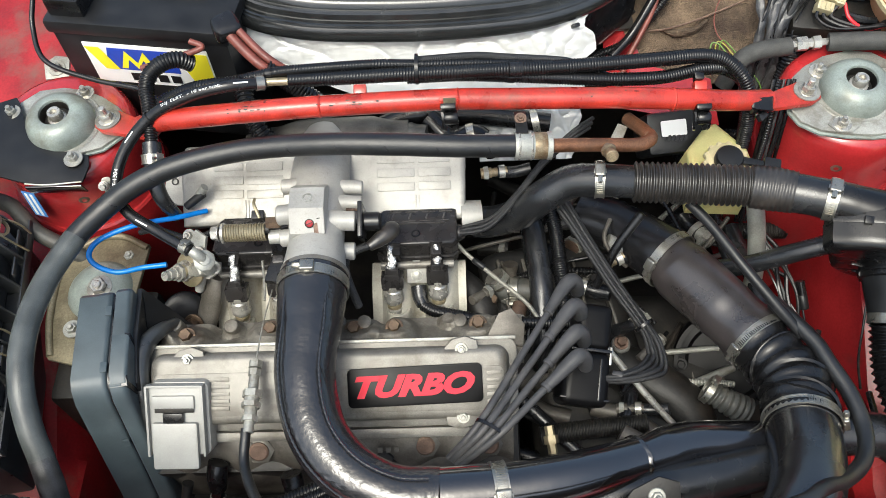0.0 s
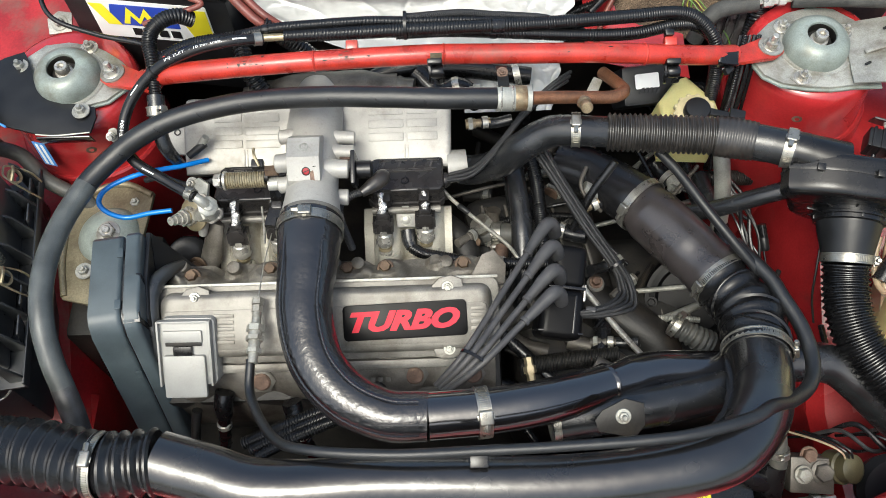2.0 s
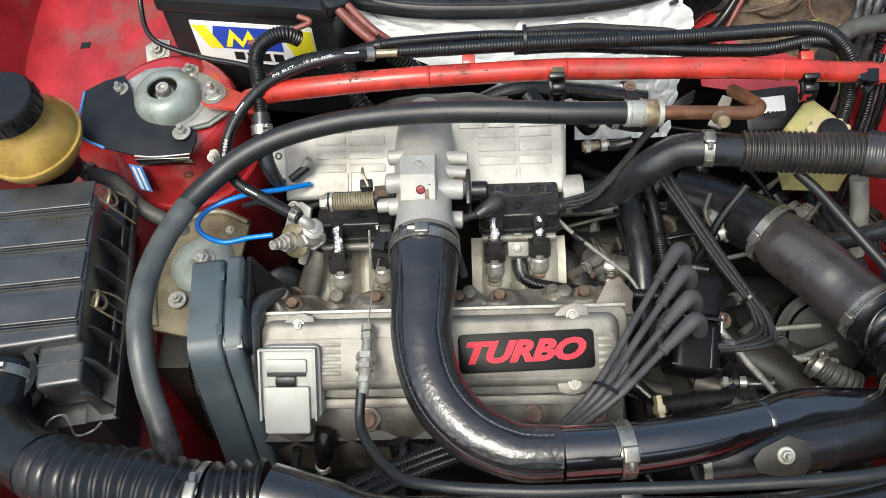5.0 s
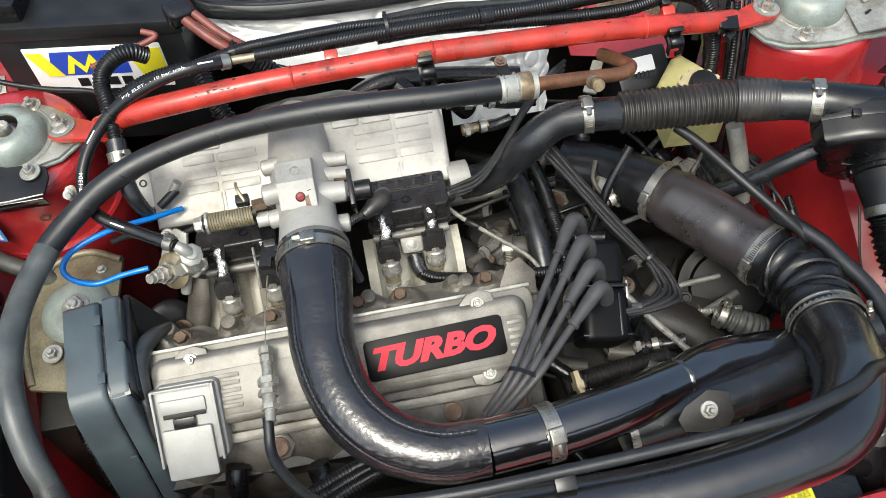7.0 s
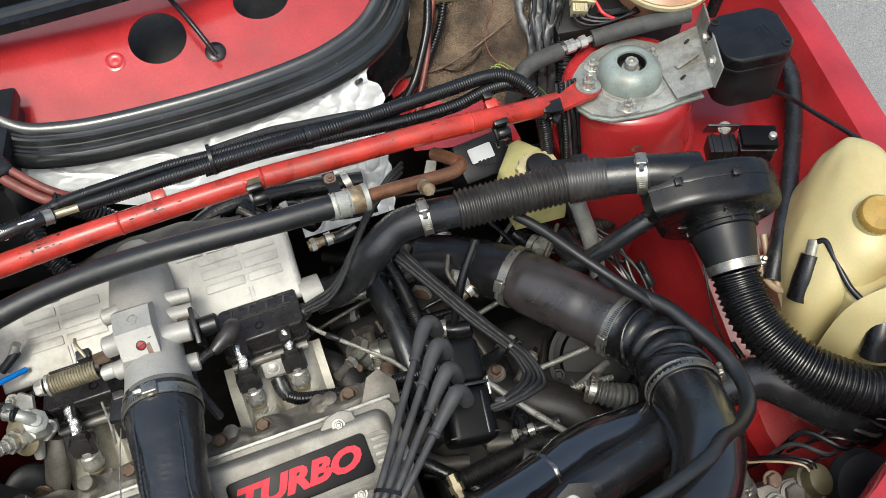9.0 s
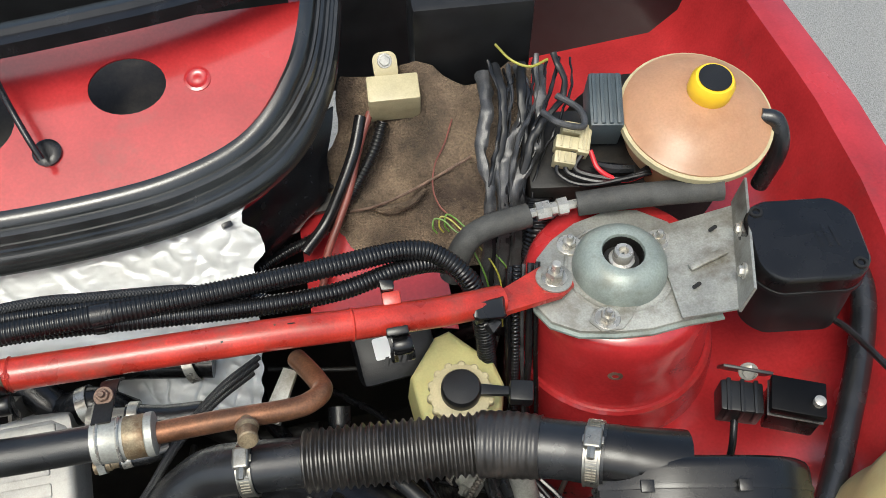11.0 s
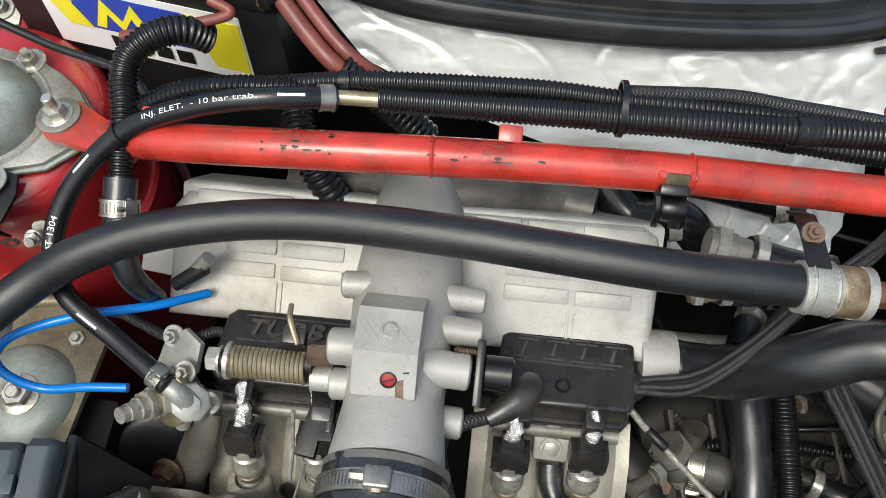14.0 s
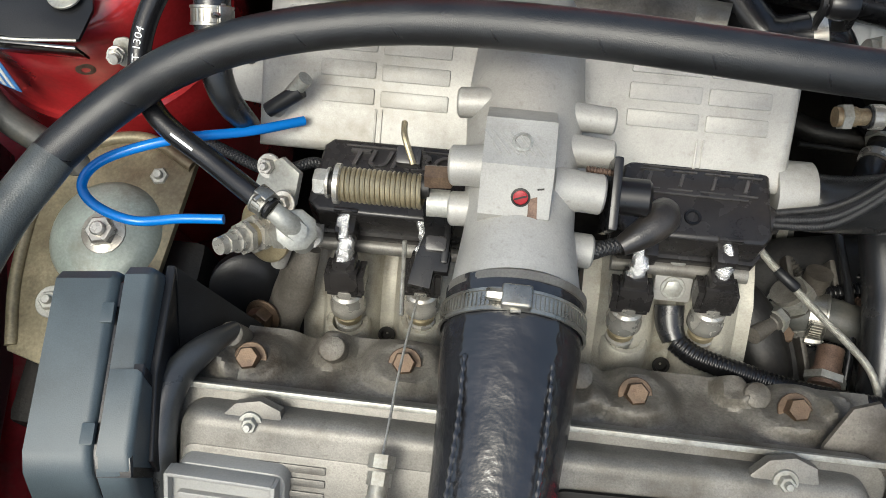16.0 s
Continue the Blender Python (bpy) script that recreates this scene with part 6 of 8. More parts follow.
for q in ((-0.308, 0.520, 0.770), (-0.345, 0.566, 0.778), (-0.330, 0.540, 0.775)):
    part("bolt", hexhead(place(q, (-0.2, -0.5, 0.8)), 0.0058, 0.007, 0.009, 0.003), ZINC, reg)
part("foot", tube([(-0.330, 0.526, 0.758), (-0.334, 0.518, 0.742), (-0.338, 0.512, 0.728)], [0.009, 0.0075, 0.006], seg=14), PLENUM, reg)
part("sheathed_lead", braid([(-0.310, 0.576, 0.765), (-0.3175, 0.577, 0.768), (-0.333, 0.568, 0.772), (-0.353, 0.567, 0.772), (-0.3757, 0.5755, 0.772), (-0.396, 0.583, 0.77), (-0.42, 0.586, 0.76)], 0.0040), BRAID, reg, "black braided lead")

# timing belt cover
TC = thing("timing_cover", (-0.43, 0.37, 0.65), "slate-grey plastic timing belt cover beside the engine", "timing cover")


def side_plate(profile, x, width, bevel, seg=3, top=None):
    """A body cut out by its outline in (y, z) and as thick as width along x."""
    return slab([(-z, y) for y, z in profile], width, Matrix.Translation((x, 0, 0)) @ pose(0, 0, 0, 0, 90, 0), bevel, seg, top=top)


BELT = [(0.459, 0.8125), (0.466, 0.806), (0.480, 0.70), (0.485, 0.52), (0.25, 0.52), (0.262, 0.60), (0.328, 0.792), (0.340, 0.808), (0.352, 0.8135)]
shell = part("shell", side_plate(BELT, -0.4530, 0.0400, 0.007, 4), SLATE, TC)
part("gap", side_plate([(0.39 + (y - 0.39) * 0.975, z - 0.004) for y, z in BELT], -0.4130, 0.0032, 0), RUBBER, TC)
inner = part("inner_half", side_plate([(y - 0.001 + (0.004 if y > 0.45 else 0), z - 0.001) for y, z in BELT], -0.4100, 0.0190, 0.0085, 5), SLATE, TC)
part("backing_plate", side_plate([(0.475, 0.792), (0.484, 0.70), (0.475, 0.58), (0.36, 0.58), (0.335, 0.74), (0.350, 0.786), (0.40, 0.798)], -0.3915, 0.006, 0.002), DULL, TC, "black backing plate")
part("backing_gusset", sheet([[(-0.387 + 0.040 * u, 0.474 - 0.014 * u - 0.022 * v, 0.792 - 0.085 * u - 0.012 * v) for u in (0, 0.3, 0.6, 1)] for v in (0, 0.5, 1, 2.2)], 0.003), DULL, TC)
step = part("step_cover", side_plate([(0.400, 0.8155), (0.352, 0.8150), (0.341, 0.8085), (0.345, 0.775), (0.392, 0.775)], -0.4085, 0.0200, 0.0055, 4), SLATE, TC, "stepped clip-on corner of the cover")
part("step_shadow_gap", side_plate([(0.404, 0.8115), (0.348, 0.8118), (0.338, 0.806), (0.342, 0.772), (0.397, 0.772)], -0.4105, 0.0215, 0.001, 1), RUBBER, inner)
part("round_hole", lathe([(0.0088, -0.001), (0.0084, 0.0008), (0.0064, 0.0006), (0.006, -0.003), (0.001, -0.003)], place((-0.3913, 0.456, 0.790), (1, 0.1, 0.25)), 22, cap=False), RUBBER, inner)
for y, z in ((0.436, 0.8125), (0.362, 0.8125)):
    part("clip_lug", slab(rounded(0.008, 0.013, 0.001, 2), 0.0022, pose(-0.4165, y, z - 0.0005), 0.0006), SLATE, shell)
part("clip_lug", slab(rounded(0.008, 0.011, 0.001, 2), 0.0022, place((-0.4165, 0.304, 0.7235), (0, -0.945, 0.325)), 0.0006), SLATE, shell)
bpy.context.view_layer.update()
swivel([ob for ob in TC.children_recursive if ob.type == "MESH"], -0.430, 0.462, 6.5)
part("backing_lip", rumple(tube([(-0.353, 0.452, 0.752), (-0.362, 0.436, 0.768), (-0.3735, 0.415, 0.776), (-0.3785, 0.392, 0.777), (-0.3775, 0.365, 0.770), (-0.374, 0.335, 0.742), (-0.372, 0.315, 0.705)], [0.006, 0.0095, 0.011, 0.0105, 0.010, 0.009, 0.008], seg=18, step=0.005), 0.05, 0.0015), FILTER, TC, "rounded dark casting edge behind the cover")

# grey clip-on sensor cover
sb = thing("sensor_cover", (-0.325, 0.31, 0.76), "light grey metal sensor cover with a black latch", "cover")
SBM = pose(-0.334, 0.317, 0.753, 40, 0, -1)
part("bracket", slab(rounded(0.070, 0.090, 0.008), 0.030, SBM @ pose(0.006, 0.004, -0.036), 0.004), PALE, sb)
part("frame", slab(rounded(0.064, 0.086, 0.006), 0.010, SBM @ pose(0.003, 0.004, -0.010), 0.002), PALE, sb)
for x, y, w, h in ((-0.030, 0.004, 0.003, 0.086), (0.036, 0.004, 0.003, 0.086), (0.003, 0.046, 0.064, 0.003)):
    part("rim", block((w, h, 0.012), SBM @ pose(x, y, 0.0), 0.001), PALE, sb)
part("slot", block((0.046, 0.006, 0.002), SBM @ pose(0.002, 0.017, 0.003), 0.0005), DARK, sb)
lid = part("lid", slab(rounded(0.054, 0.056, 0.003), 0.006, SBM @ pose(0.002, -0.026, 0.001), 0.0015), PALE, sb)
part("upper_panel", slab(rounded(0.050, 0.016, 0.002), 0.004, SBM @ pose(0.001, 0.026, 0.0), 0.001), PALE, sb)
part("latch", block((0.024, 0.012, 0.006), SBM @ pose(0.001, 0.008, 0.004), 0.0015), SATIN, sb)
part("mark", slab(rounded(0.018, 0.014, 0.002), 0.0006, SBM @ pose(0.001, -0.03, 0.006), 0), DULL, lid)

# temperature probe and its fittings on the cam cover
pr = thing("cable_adjuster", (-0.235, 0.34, 0.80), "zinc cable adjuster with stacked lock nuts", "cable adjuster")
for z0, z1, r, sgm in ((0.0, 0.008, 0.0082, 6), (0.010, 0.018, 0.0075, 6), (0.018, 0.034, 0.006, 16), (0.036, 0.044, 0.0115, 6), (0.044, 0.050, 0.0085, 16), (0.050, 0.056, 0.0115, 6), (0.056, 0.066, 0.0075, 16), (0.066, 0.072, 0.0095, 6), (0.07, 0.085, 0.006, 16)):
    part("nut" if sgm == 6 else "sleeve", lathe([(r, z0), (r, z1)], place((-0.238, 0.374, 0.792), (-0.02, -1, -0.08)), sgm), GALV, pr)
part("inner_wire", tube([(-0.238, 0.374, 0.792), (-0.236, 0.43, 0.785), (-0.232, 0.48, 0.775)], 0.0009, seg=8), STEEL_BRAID, pr)

nudge(pr, 0.004, 0.001, 0.002)

# distributor and plug leads
dis = thing("distributor", (0.155, 0.40, 0.72), "black distributor cap with four rubber plug boots", "distributor")
DM = pose(0.1620, 0.402, 0.735, 20, 8, -6)
part("cap", block((0.058, 0.066, 0.060), DM @ pose(-0.004, -0.034, 0), 0.012, 4), BADGE, dis, "black moulded distributor cap")
part("cap_rear", block((0.044, 0.056, 0.054), DM @ pose(0.002, 0.030, -0.002), 0.011, 4), BADGE, dis)
part("cap_band", block((0.050, 0.0045, 0.046), DM @ pose(0, 0.0010, 0.005), 0.002), SATIN, dis)
part("cap_edge", block((0.060, 0.003, 0.050), DM @ pose(-0.004, -0.058, 0.004), 0.0015), SATIN, dis)
part("top_ridge", block((0.003, 0.050, 0.004), DM @ pose(0.012, -0.034, 0.030), 0.001), SATIN, dis)
part("spring_clip", block((0.003, 0.022, 0.006), DM @ pose(0.024, -0.004, 0.024), 0.0012), ZINC, dis)
part("housing", lathe([(0.034, -0.07), (0.034, -0.035), (0.038, -0.033), (0.038, -0.025)], DM @ pose(0, -0.01, -0.010), 28), DIRTY_ALU, dis)
part("lead_socket", lathe([(0.006, 0.0), (0.006, 0.012), (0.0045, 0.013)], place((0.188, 0.366, 0.745), (0.9, -0.2, 0.1)), 14), LEAD, dis)
part("brass_union", lathe([(0.006, 0), (0.006, 0.012), (0.009, 0.012), (0.009, 0.022), (0.006, 0.022), (0.006, 0.034)], place((0.112, 0.325, 0.69), (0.1, -0.8, -0.3)), 6), BRASS, dis)
JOIN = Vector((0.0345, 0.288, 0.788))
for k, (tx, ty) in enumerate(((0.139, 0.470), (0.139, 0.432), (0.138, 0.394), (0.136, 0.360))):
    a = Vector((tx, ty, 0.792 + 0.006 * k))
    off = Vector((0.0068 * k - 0.009, -0.0055 * k + 0.007, 0.002 * (k % 2)))
    d = (JOIN + off - a).normalized()
    ld = thing("plug_lead", a, "grey rubber spark plug lead with a bent boot", "plug lead", "plug leads")
    part("cable", tube([a + d * 0.03, a.lerp(JOIN + off, 0.5), JOIN + off, JOIN + off * 0.6 + Vector((-0.040, -0.028, -0.03))], 0.0044, seg=14), LEAD, ld)
    part("boot", tube([a + Vector((0.016, 0.004, -0.030)), a + Vector((0.012, 0.004, -0.010)), a + Vector((0.004, 0.002, 0.0)), a + d * 0.014, a + d * 0.030, a + d * 0.050], [0.0092, 0.0092, 0.0092, 0.0084, 0.0070, 0.0056], seg=18), LEAD, ld)
    part("boot_collar", lathe([(0.0058, -0.002), (0.0069, -0.001), (0.0069, 0.003), (0.0058, 0.004)], place(a + d * 0.046, d), 18), LEAD, ld)
solo("lead_tie", lathe([(0.012, -0.002), (0.0135, -0.002), (0.0135, 0.002), (0.012, 0.002)], place(JOIN + Vector((0.002, 0.0, 0.001)), (0.5, 0.8, 0)) @ Matrix.Diagonal((1.35, 0.7, 1, 1)), 20, cap=False), SATIN, "black cable tie round the plug leads", "cable tie")

# ---- left side ----
BM = pose(-0.395, 0.875, 0.83, 0, 0, -9)
bat = thing("battery", (-0.395, 0.875, 0.73), "black car battery with yellow, blue and white label", "battery")
part("case", block((0.245, 0.165, 0.19), BM @ pose(0, 0, -0.01), 0.006), DULL, bat)
part("lid", block((0.255, 0.172, 0.022), BM @ pose(0, 0, 0.092), 0.006), DULL, bat)
part("lid_step", block((0.18, 0.10, 0.016), BM @ pose(-0.01, 0.03, 0.108), 0.004), DULL, bat)
FM = BM @ pose(0.002, -0.0832, 0.032, 90, 0, 0) @ Matrix.Diagonal((0.88, 0.86, 1, 1))
lab = part("label", slab(rounded(0.200, 0.085, 0.002, 2), 0.0008, FM, 0), WHITE, bat, "printed white, yellow and blue battery label")
part("blue_band", slab([(-0.075, -0.012), (0.045, -0.012), (0.045, 0.034), (-0.062, 0.034)], 0.0005, FM @ pose(0, 0, 0.0009), 0), LABEL_BLUE, lab)
part("yellow_stripe", slab([(-0.098, 0.034), (-0.075, 0.034), (-0.055, -0.012), (-0.078, -0.012)], 0.0005, FM @ pose(0, 0, 0.0015), 0), LABEL_YELLOW, lab)
part("yellow_zigzag", slab([(-0.05, -0.008), (-0.035, 0.030), (-0.02, 0.005), (-0.005, 0.030), (0.008, -0.008), (-0.003, -0.008), (-0.009, 0.012), (-0.022, -0.008), (-0.033, 0.012), (-0.04, -0.008)], 0.0005, FM @ pose(0, 0, 0.0016), 0), LABEL_YELLOW, lab)
part("yellow_patch", slab([(0.045, 0.034), (0.098, 0.034), (0.098, -0.030), (0.065, -0.030)], 0.0005, FM @ pose(0, 0, 0.0013), 0), LABEL_YELLOW, lab)
for k in range(4):
    part("print_bar", slab([(-0.04 + 0.022 * k, -0.034), (-0.024 + 0.022 * k, -0.034), (-0.024 + 0.022 * k, -0.018), (-0.04 + 0.022 * k, -0.018)], 0.0005, FM @ pose(0, 0, 0.0016), 0), DULL, lab)
part("terminal_cover", block((0.05, 0.05, 0.03), BM @ pose(-0.095, -0.05, 0.115), 0.006), SATIN, bat)
BATC = [(-0.2749, 0.7587, 0.945), (-0.2496, 0.7346, 0.932), (-0.230, 0.721, 0.922), (-0.2018, 0.7194, 0.895), (-0.1668, 0.7116, 0.86)]
for k, r in ((0, 0.0065), (1, 0.0052)):
    o = Vector((0.010 * k, 0.006 * k, 0.004 * k))
    solo("battery_cable", tube([Vector(q) + o for q in BATC[:4]], r, seg=12), WIRE_PINK, "aged red battery cable", "cable", "battery cables")
solo("cable_sleeve", tube(BATC[2:], [0.0125, 0.0120, 0.0112], seg=16, ribs=(0.005, 0.0010)), SATIN, "ribbed black sleeve over the battery cables", "conduit")
tcv = BATC[0]
solo("terminal_boot", rumple(block((0.034, 0.030, 0.026), pose(tcv[0] - 0.004, tcv[1] + 0.010, tcv[2] + 0.002, 10, 0, 30), 0.008, 3), 0.03, 0.004), RUBBER, "black rubber boot on the battery terminal", "boot")
solo("battery_lead", tube([(-0.33, 0.765, 0.93), (-0.315, 0.758, 0.925), (-0.35, 0.752, 0.915), (-0.40, 0.75, 0.90)], 0.004, seg=10), WIRE_PINK, "thin aged red lead at the battery", "cable")
solo("thin_cable", tube([(-0.56, 0.87, 0.93), (-0.565, 0.835, 0.90), (-0.545, 0.79, 0.88), (-0.48, 0.765, 0.868), (-0.41, 0.745, 0.865), (-0.38, 0.72, 0.86)], 0.0036, seg=10), RUBBER, "thin black cable across the red panel", "cable")
LOOP = [(-0.332, 0.750, 0.905), (-0.346, 0.745, 0.918), (-0.364, 0.736, 0.921), (-0.380, 0.722, 0.915), (-0.384, 0.706, 0.906), (-0.380, 0.686, 0.899), (-0.376, 0.655, 0.888), (-0.3737, 0.628, 0.873)]
lc = thing("loom_conduit", LOOP[3], "looped ribbed black wiring conduit clamped to a rubber elbow", "conduit")
part("conduit", tube(LOOP, [0.0104, 0.0104, 0.0104, 0.0098, 0.0090, 0.0082, 0.0080, 0.0080], seg=14, ribs=(0.004, 0.0009)), SATIN, lc)
ELB = [(-0.3745, 0.640, 0.8795), (-0.3737, 0.622, 0.869), (-0.3725, 0.604, 0.855), (-0.370, 0.592, 0.842), (-0.366, 0.586, 0.825), (-0.362, 0.590, 0.790)]
part("rubber_elbow", tube(ELB, [0.0116, 0.0118, 0.0105, 0.0098, 0.0090, 0.008], seg=20), SOFT_RUBBER, lc)
hose_clamp(lc, ELB, (-0.3737, 0.6216, 0.8688), 0.0122, 0.012, 40)
bs = thing("bleed_screw", (-0.447, 0.611, 0.83), "zinc bleed screw with a washer on the strut tower", "screw")
part("stem", lathe([(0.0035, -0.012), (0.0035, 0.0), (0.0062, 0.001), (0.0062, 0.003), (0.0042, 0.0035), (0.0042, 0.009), (0.0034, 0.0095), (0.0034, 0.013)], place((-0.447, 0.611, 0.833), (0.2, -0.75, 0.6)), 14), ZINC, bs)
part("lock_nut", lathe([(0.0058, 0.0035), (0.0058, 0.0075)], place((-0.447, 0.611, 0.833), (0.2, -0.75, 0.6)), 6), ZINC, bs)
part("tab", slab(rounded(0.012, 0.020, 0.004, 3), 0.002, place((-0.446, 0.618, 0.826), (0.2, -0.75, 0.6)), 0.0005), GALV, bs)
solo("loom_conduit", tube([(-0.385, 0.69, 0.885), (-0.34, 0.70, 0.905), (-0.29, 0.70, 0.918), (-0.22, 0.70, 0.92)], 0.0075, seg=12, ribs=(0.004, 0.001)), SATIN, "ribbed black wiring conduit under the fuel hose", "conduit")

part("square_hole", block((0.016, 0.013, 0.002), pose(-0.70, 1.02, 0.745, 4, -3, 0) @ pose(-0.036, -0.078, 0.0048), 0), DARK, body)
pb = thing("shelf_bracket", (-0.585, 0.80, 0.80), "small dusty steel bracket bolted beside the battery", "bracket")
part("plate", slab([(-0.018, -0.014), (0.016, -0.016), (0.020, 0.016), (0.0, 0.022), (-0.018, 0.012)], 0.004, pose(-0.580, 0.858, 0.795, 20, 0, 10), 0.001), GALV, pb)
part("bolt", hexhead(pose(-0.580, 0.858, 0.799, 20, 0, 10), 0.0075, 0.009, 0.0125, 0.003), GALV, pb)

# power steering reservoir
ps = thing("fluid_reservoir", (-0.665, 0.62, 0.80), "amber plastic fluid reservoir with a black screw cap", "reservoir")
RM = pose(-0.677, 0.628, 0.826, 6, 0, 0)
part("bowl", lathe([(0.03, 0.0), (0.052, 0.012), (0.062, 0.03), (0.064, 0.042), (0.058, 0.062), (0.046, 0.080), (0.040, 0.088), (0.038, 0.098)], RM, 36), AMBER, ps)
part("seam", lathe([(0.060, 0.040), (0.0665, 0.041), (0.0665, 0.046), (0.060, 0.047)], RM, 36), AMBER, ps)
cap = part("cap", lathe([(0.040, 0.096), (0.0425, 0.098), (0.0425, 0.122), (0.039, 0.127), (0.0, 0.128)], RM, 36, cap=False), SATIN, ps, "black screw cap")
for k in range(18):
    part("grip", block((0.003, 0.004, 0.02), RM @ pose(0, 0, 0.11, 0, 0, 20 * k) @ Matrix.Translation((0.0425, 0, 0)), 0.001), SATIN, cap)
part("base", lathe([(0.035, -0.03), (0.035, 0.004)], RM, 24), DULL, ps)
RH = [(-0.668, 0.660, 0.770), (-0.650, 0.652, 0.762), (-0.612, 0.640, 0.755), (-0.575, 0.606, 0.740), (-0.532, 0.588, 0.720), (-0.50, 0.575, 0.69)]
rh = thing("return_hose", RH[0], "grey rubber return hose from the reservoir", "hose")
part("hose", tube(RH, 0.0113, seg=16), HOSE_GREY, rh)
hose_clamp(rh, RH, (-0.650, 0.652, 0.762), 0.0118, 0.010, 60)

# air filter box
af = thing("air_filter_box", (-0.63, 0.42, 0.72), "ribbed black plastic air filter box with wire clips", "air filter")
AM = pose(-0.576, 0.455, 0.830, 0, 0, 8)
lid = part("lid", block((0.184, 0.212, 0.080), AM @ pose(-0.092, 0.0, -0.040), 0.006, 3), FILTER, af, "black ribbed lid")
for k in range(4):
    y = -0.070 + 0.056 * k
    part("lid_step", block((0.178, 0.040, 0.006), AM @ pose(-0.092, y + 0.012, 0.0005, 0, 0, -3), 0.0022, 3), FILTER, lid)
    for o in (-0.011, -0.015):
        part("rib", block((0.180, 0.0022, 0.006), AM @ pose(-0.092, y + o, 0.0008, 0, 0, -3), 0.001), FILTER, lid)
part("spout", block((0.053, 0.056, 0.060), AM @ pose(-0.0265, -0.124, -0.047, 4, 0, 0), 0.006, 3), FILTER, af)
part("spout_rib", block((0.050, 0.002, 0.004), AM @ pose(-0.0265, -0.128, -0.0165, 4, 0, 0), 0.0008), FILTER, af)
part("inlet_ring", lathe([(0.042, -0.05), (0.042, -0.022), (0.045, -0.021), (0.045, -0.016), (0.036, -0.015)], AM @ pose(-0.098, -0.132, -0.005), 36, cap=False), SATIN, af)
part("inlet_clamp", lathe([(0.0425, -0.012), (0.0442, -0.012), (0.0442, 0.0), (0.0425, 0.0)], AM @ pose(-0.098, -0.132, -0.036), 36, cap=False), BAND, af, "slotted steel clamp round the inlet")
part("lower_half", block((0.180, 0.325, 0.13), AM @ pose(-0.092, -0.010, -0.155), 0.008), FILTER, af)
part("flange", block((0.040, 0.332, 0.005), AM @ pose(0.002, -0.009, -0.083), 0.0015), FILTER, af)
part("flange_lip", block((0.003, 0.332, 0.016), AM @ pose(0.0205, -0.009, -0.078), 0.001), FILTER, af)
for k in range(8):
    y = -0.165 + 0.043 * k
    part("fin", slab([(0, -0.080), (0.0205, -0.080), (0.0205, -0.068), (0.008, -0.028), (0, -0.020)], 0.003, AM @ pose(0, y, 0, 90, 0, 0), 0.0006), FILTER, af)
    if k in (1, 2, 5, 6):
        part("recess_wall", block((0.0025, 0.028, 0.030), AM @ pose(0.0140, y + 0.0215, -0.066, 0, 12, 0), 0.001), FILTER, af)
for y in (-0.040, 0.120):
    catch = part("wire_clip", tube([AM @ Vector(q) for q in ((0.024, y + 0.014, -0.072), (0.016, y + 0.016, -0.048), (-0.001, y + 0.010, -0.020), (-0.004, y, -0.017), (-0.001, y - 0.010, -0.020), (0.016, y - 0.016, -0.048), (0.024, y - 0.014, -0.072))], 0.0015, seg=8), BRASS, af, "brass-coloured wire spring clip")
    part("catch", tube([AM @ Vector((0.004, y - 0.012, -0.026)), AM @ Vector((0.007, y, -0.022)), AM @ Vector((0.004, y + 0.012, -0.026))], 0.0026, seg=8), BRASS, catch)
    part("wire_clip_eye", lathe([(0.008, -0.0015), (0.011, -0.0015), (0.011, 0.0015), (0.008, 0.0015)], place(AM @ Vector((0.006, y - 0.002, -0.030)), (1, 0, 0.6)), 20, cap=False), BRASS, af)
part("wire_clip", tube([AM @ Vector(q) for q in ((-0.052, -0.178, -0.084), (-0.060, -0.188, -0.070), (-0.046, -0.180, -0.052), (-0.030, -0.176, -0.054), (-0.024, -0.192, -0.074), (-0.008, -0.186, -0.082), (0.004, -0.180, -0.076))], 0.0016, seg=8), ZINC, af, "bent steel wire clip")

# engine mount plate behind the timing cover
em = thing("engine_mount", (-0.48, 0.52, 0.70), "rusty brown engine mount with a grey rubber bush", "engine mount")
EMM = pose(-0.485, 0.51, 0.704, 4, -3, 0)
part("plate", slab([(0.064, 0.082), (0.018, 0.104), (-0.030, 0.092), (-0.060, 0.050), (-0.062, -0.020), (-0.050, -0.080), (0.024, -0.100), (0.050, -0.040)], 0.006, EMM, 0.002), OLIVE, em, "olive-stained pressed steel mount plate")
part("plate_rim", tube([EMM @ Vector(q) for q in ((0.062, 0.078, 0.006), (0.018, 0.099, 0.007), (-0.028, 0.088, 0.007), (-0.056, 0.050, 0.007), (-0.058, -0.02, 0.007), (-0.047, -0.076, 0.006))], 0.005, seg=10), OLIVE, em)
part("bush", lathe([(0.046, 0), (0.047, 0.004), (0.046, 0.010), (0.040, 0.018), (0.030, 0.023), (0.016, 0.025)], pose(-0.479, 0.525, 0.700, 8, 0, 0), 36), DOME, em, "grey pressed bush cup")
part("bolt", hexhead(pose(-0.476, 0.523, 0.724, 8, 0, 0), 0.0115, 0.010, 0.017, 0.003), ZINC, em)
for x, y in ((-0.449, 0.578), (-0.506, 0.468)):
    part("plate_bolt", hexhead(pose(x, y, 0.711, 6, 0, 0), 0.0075, 0.008, 0.0125, 0.003), GALV, em)
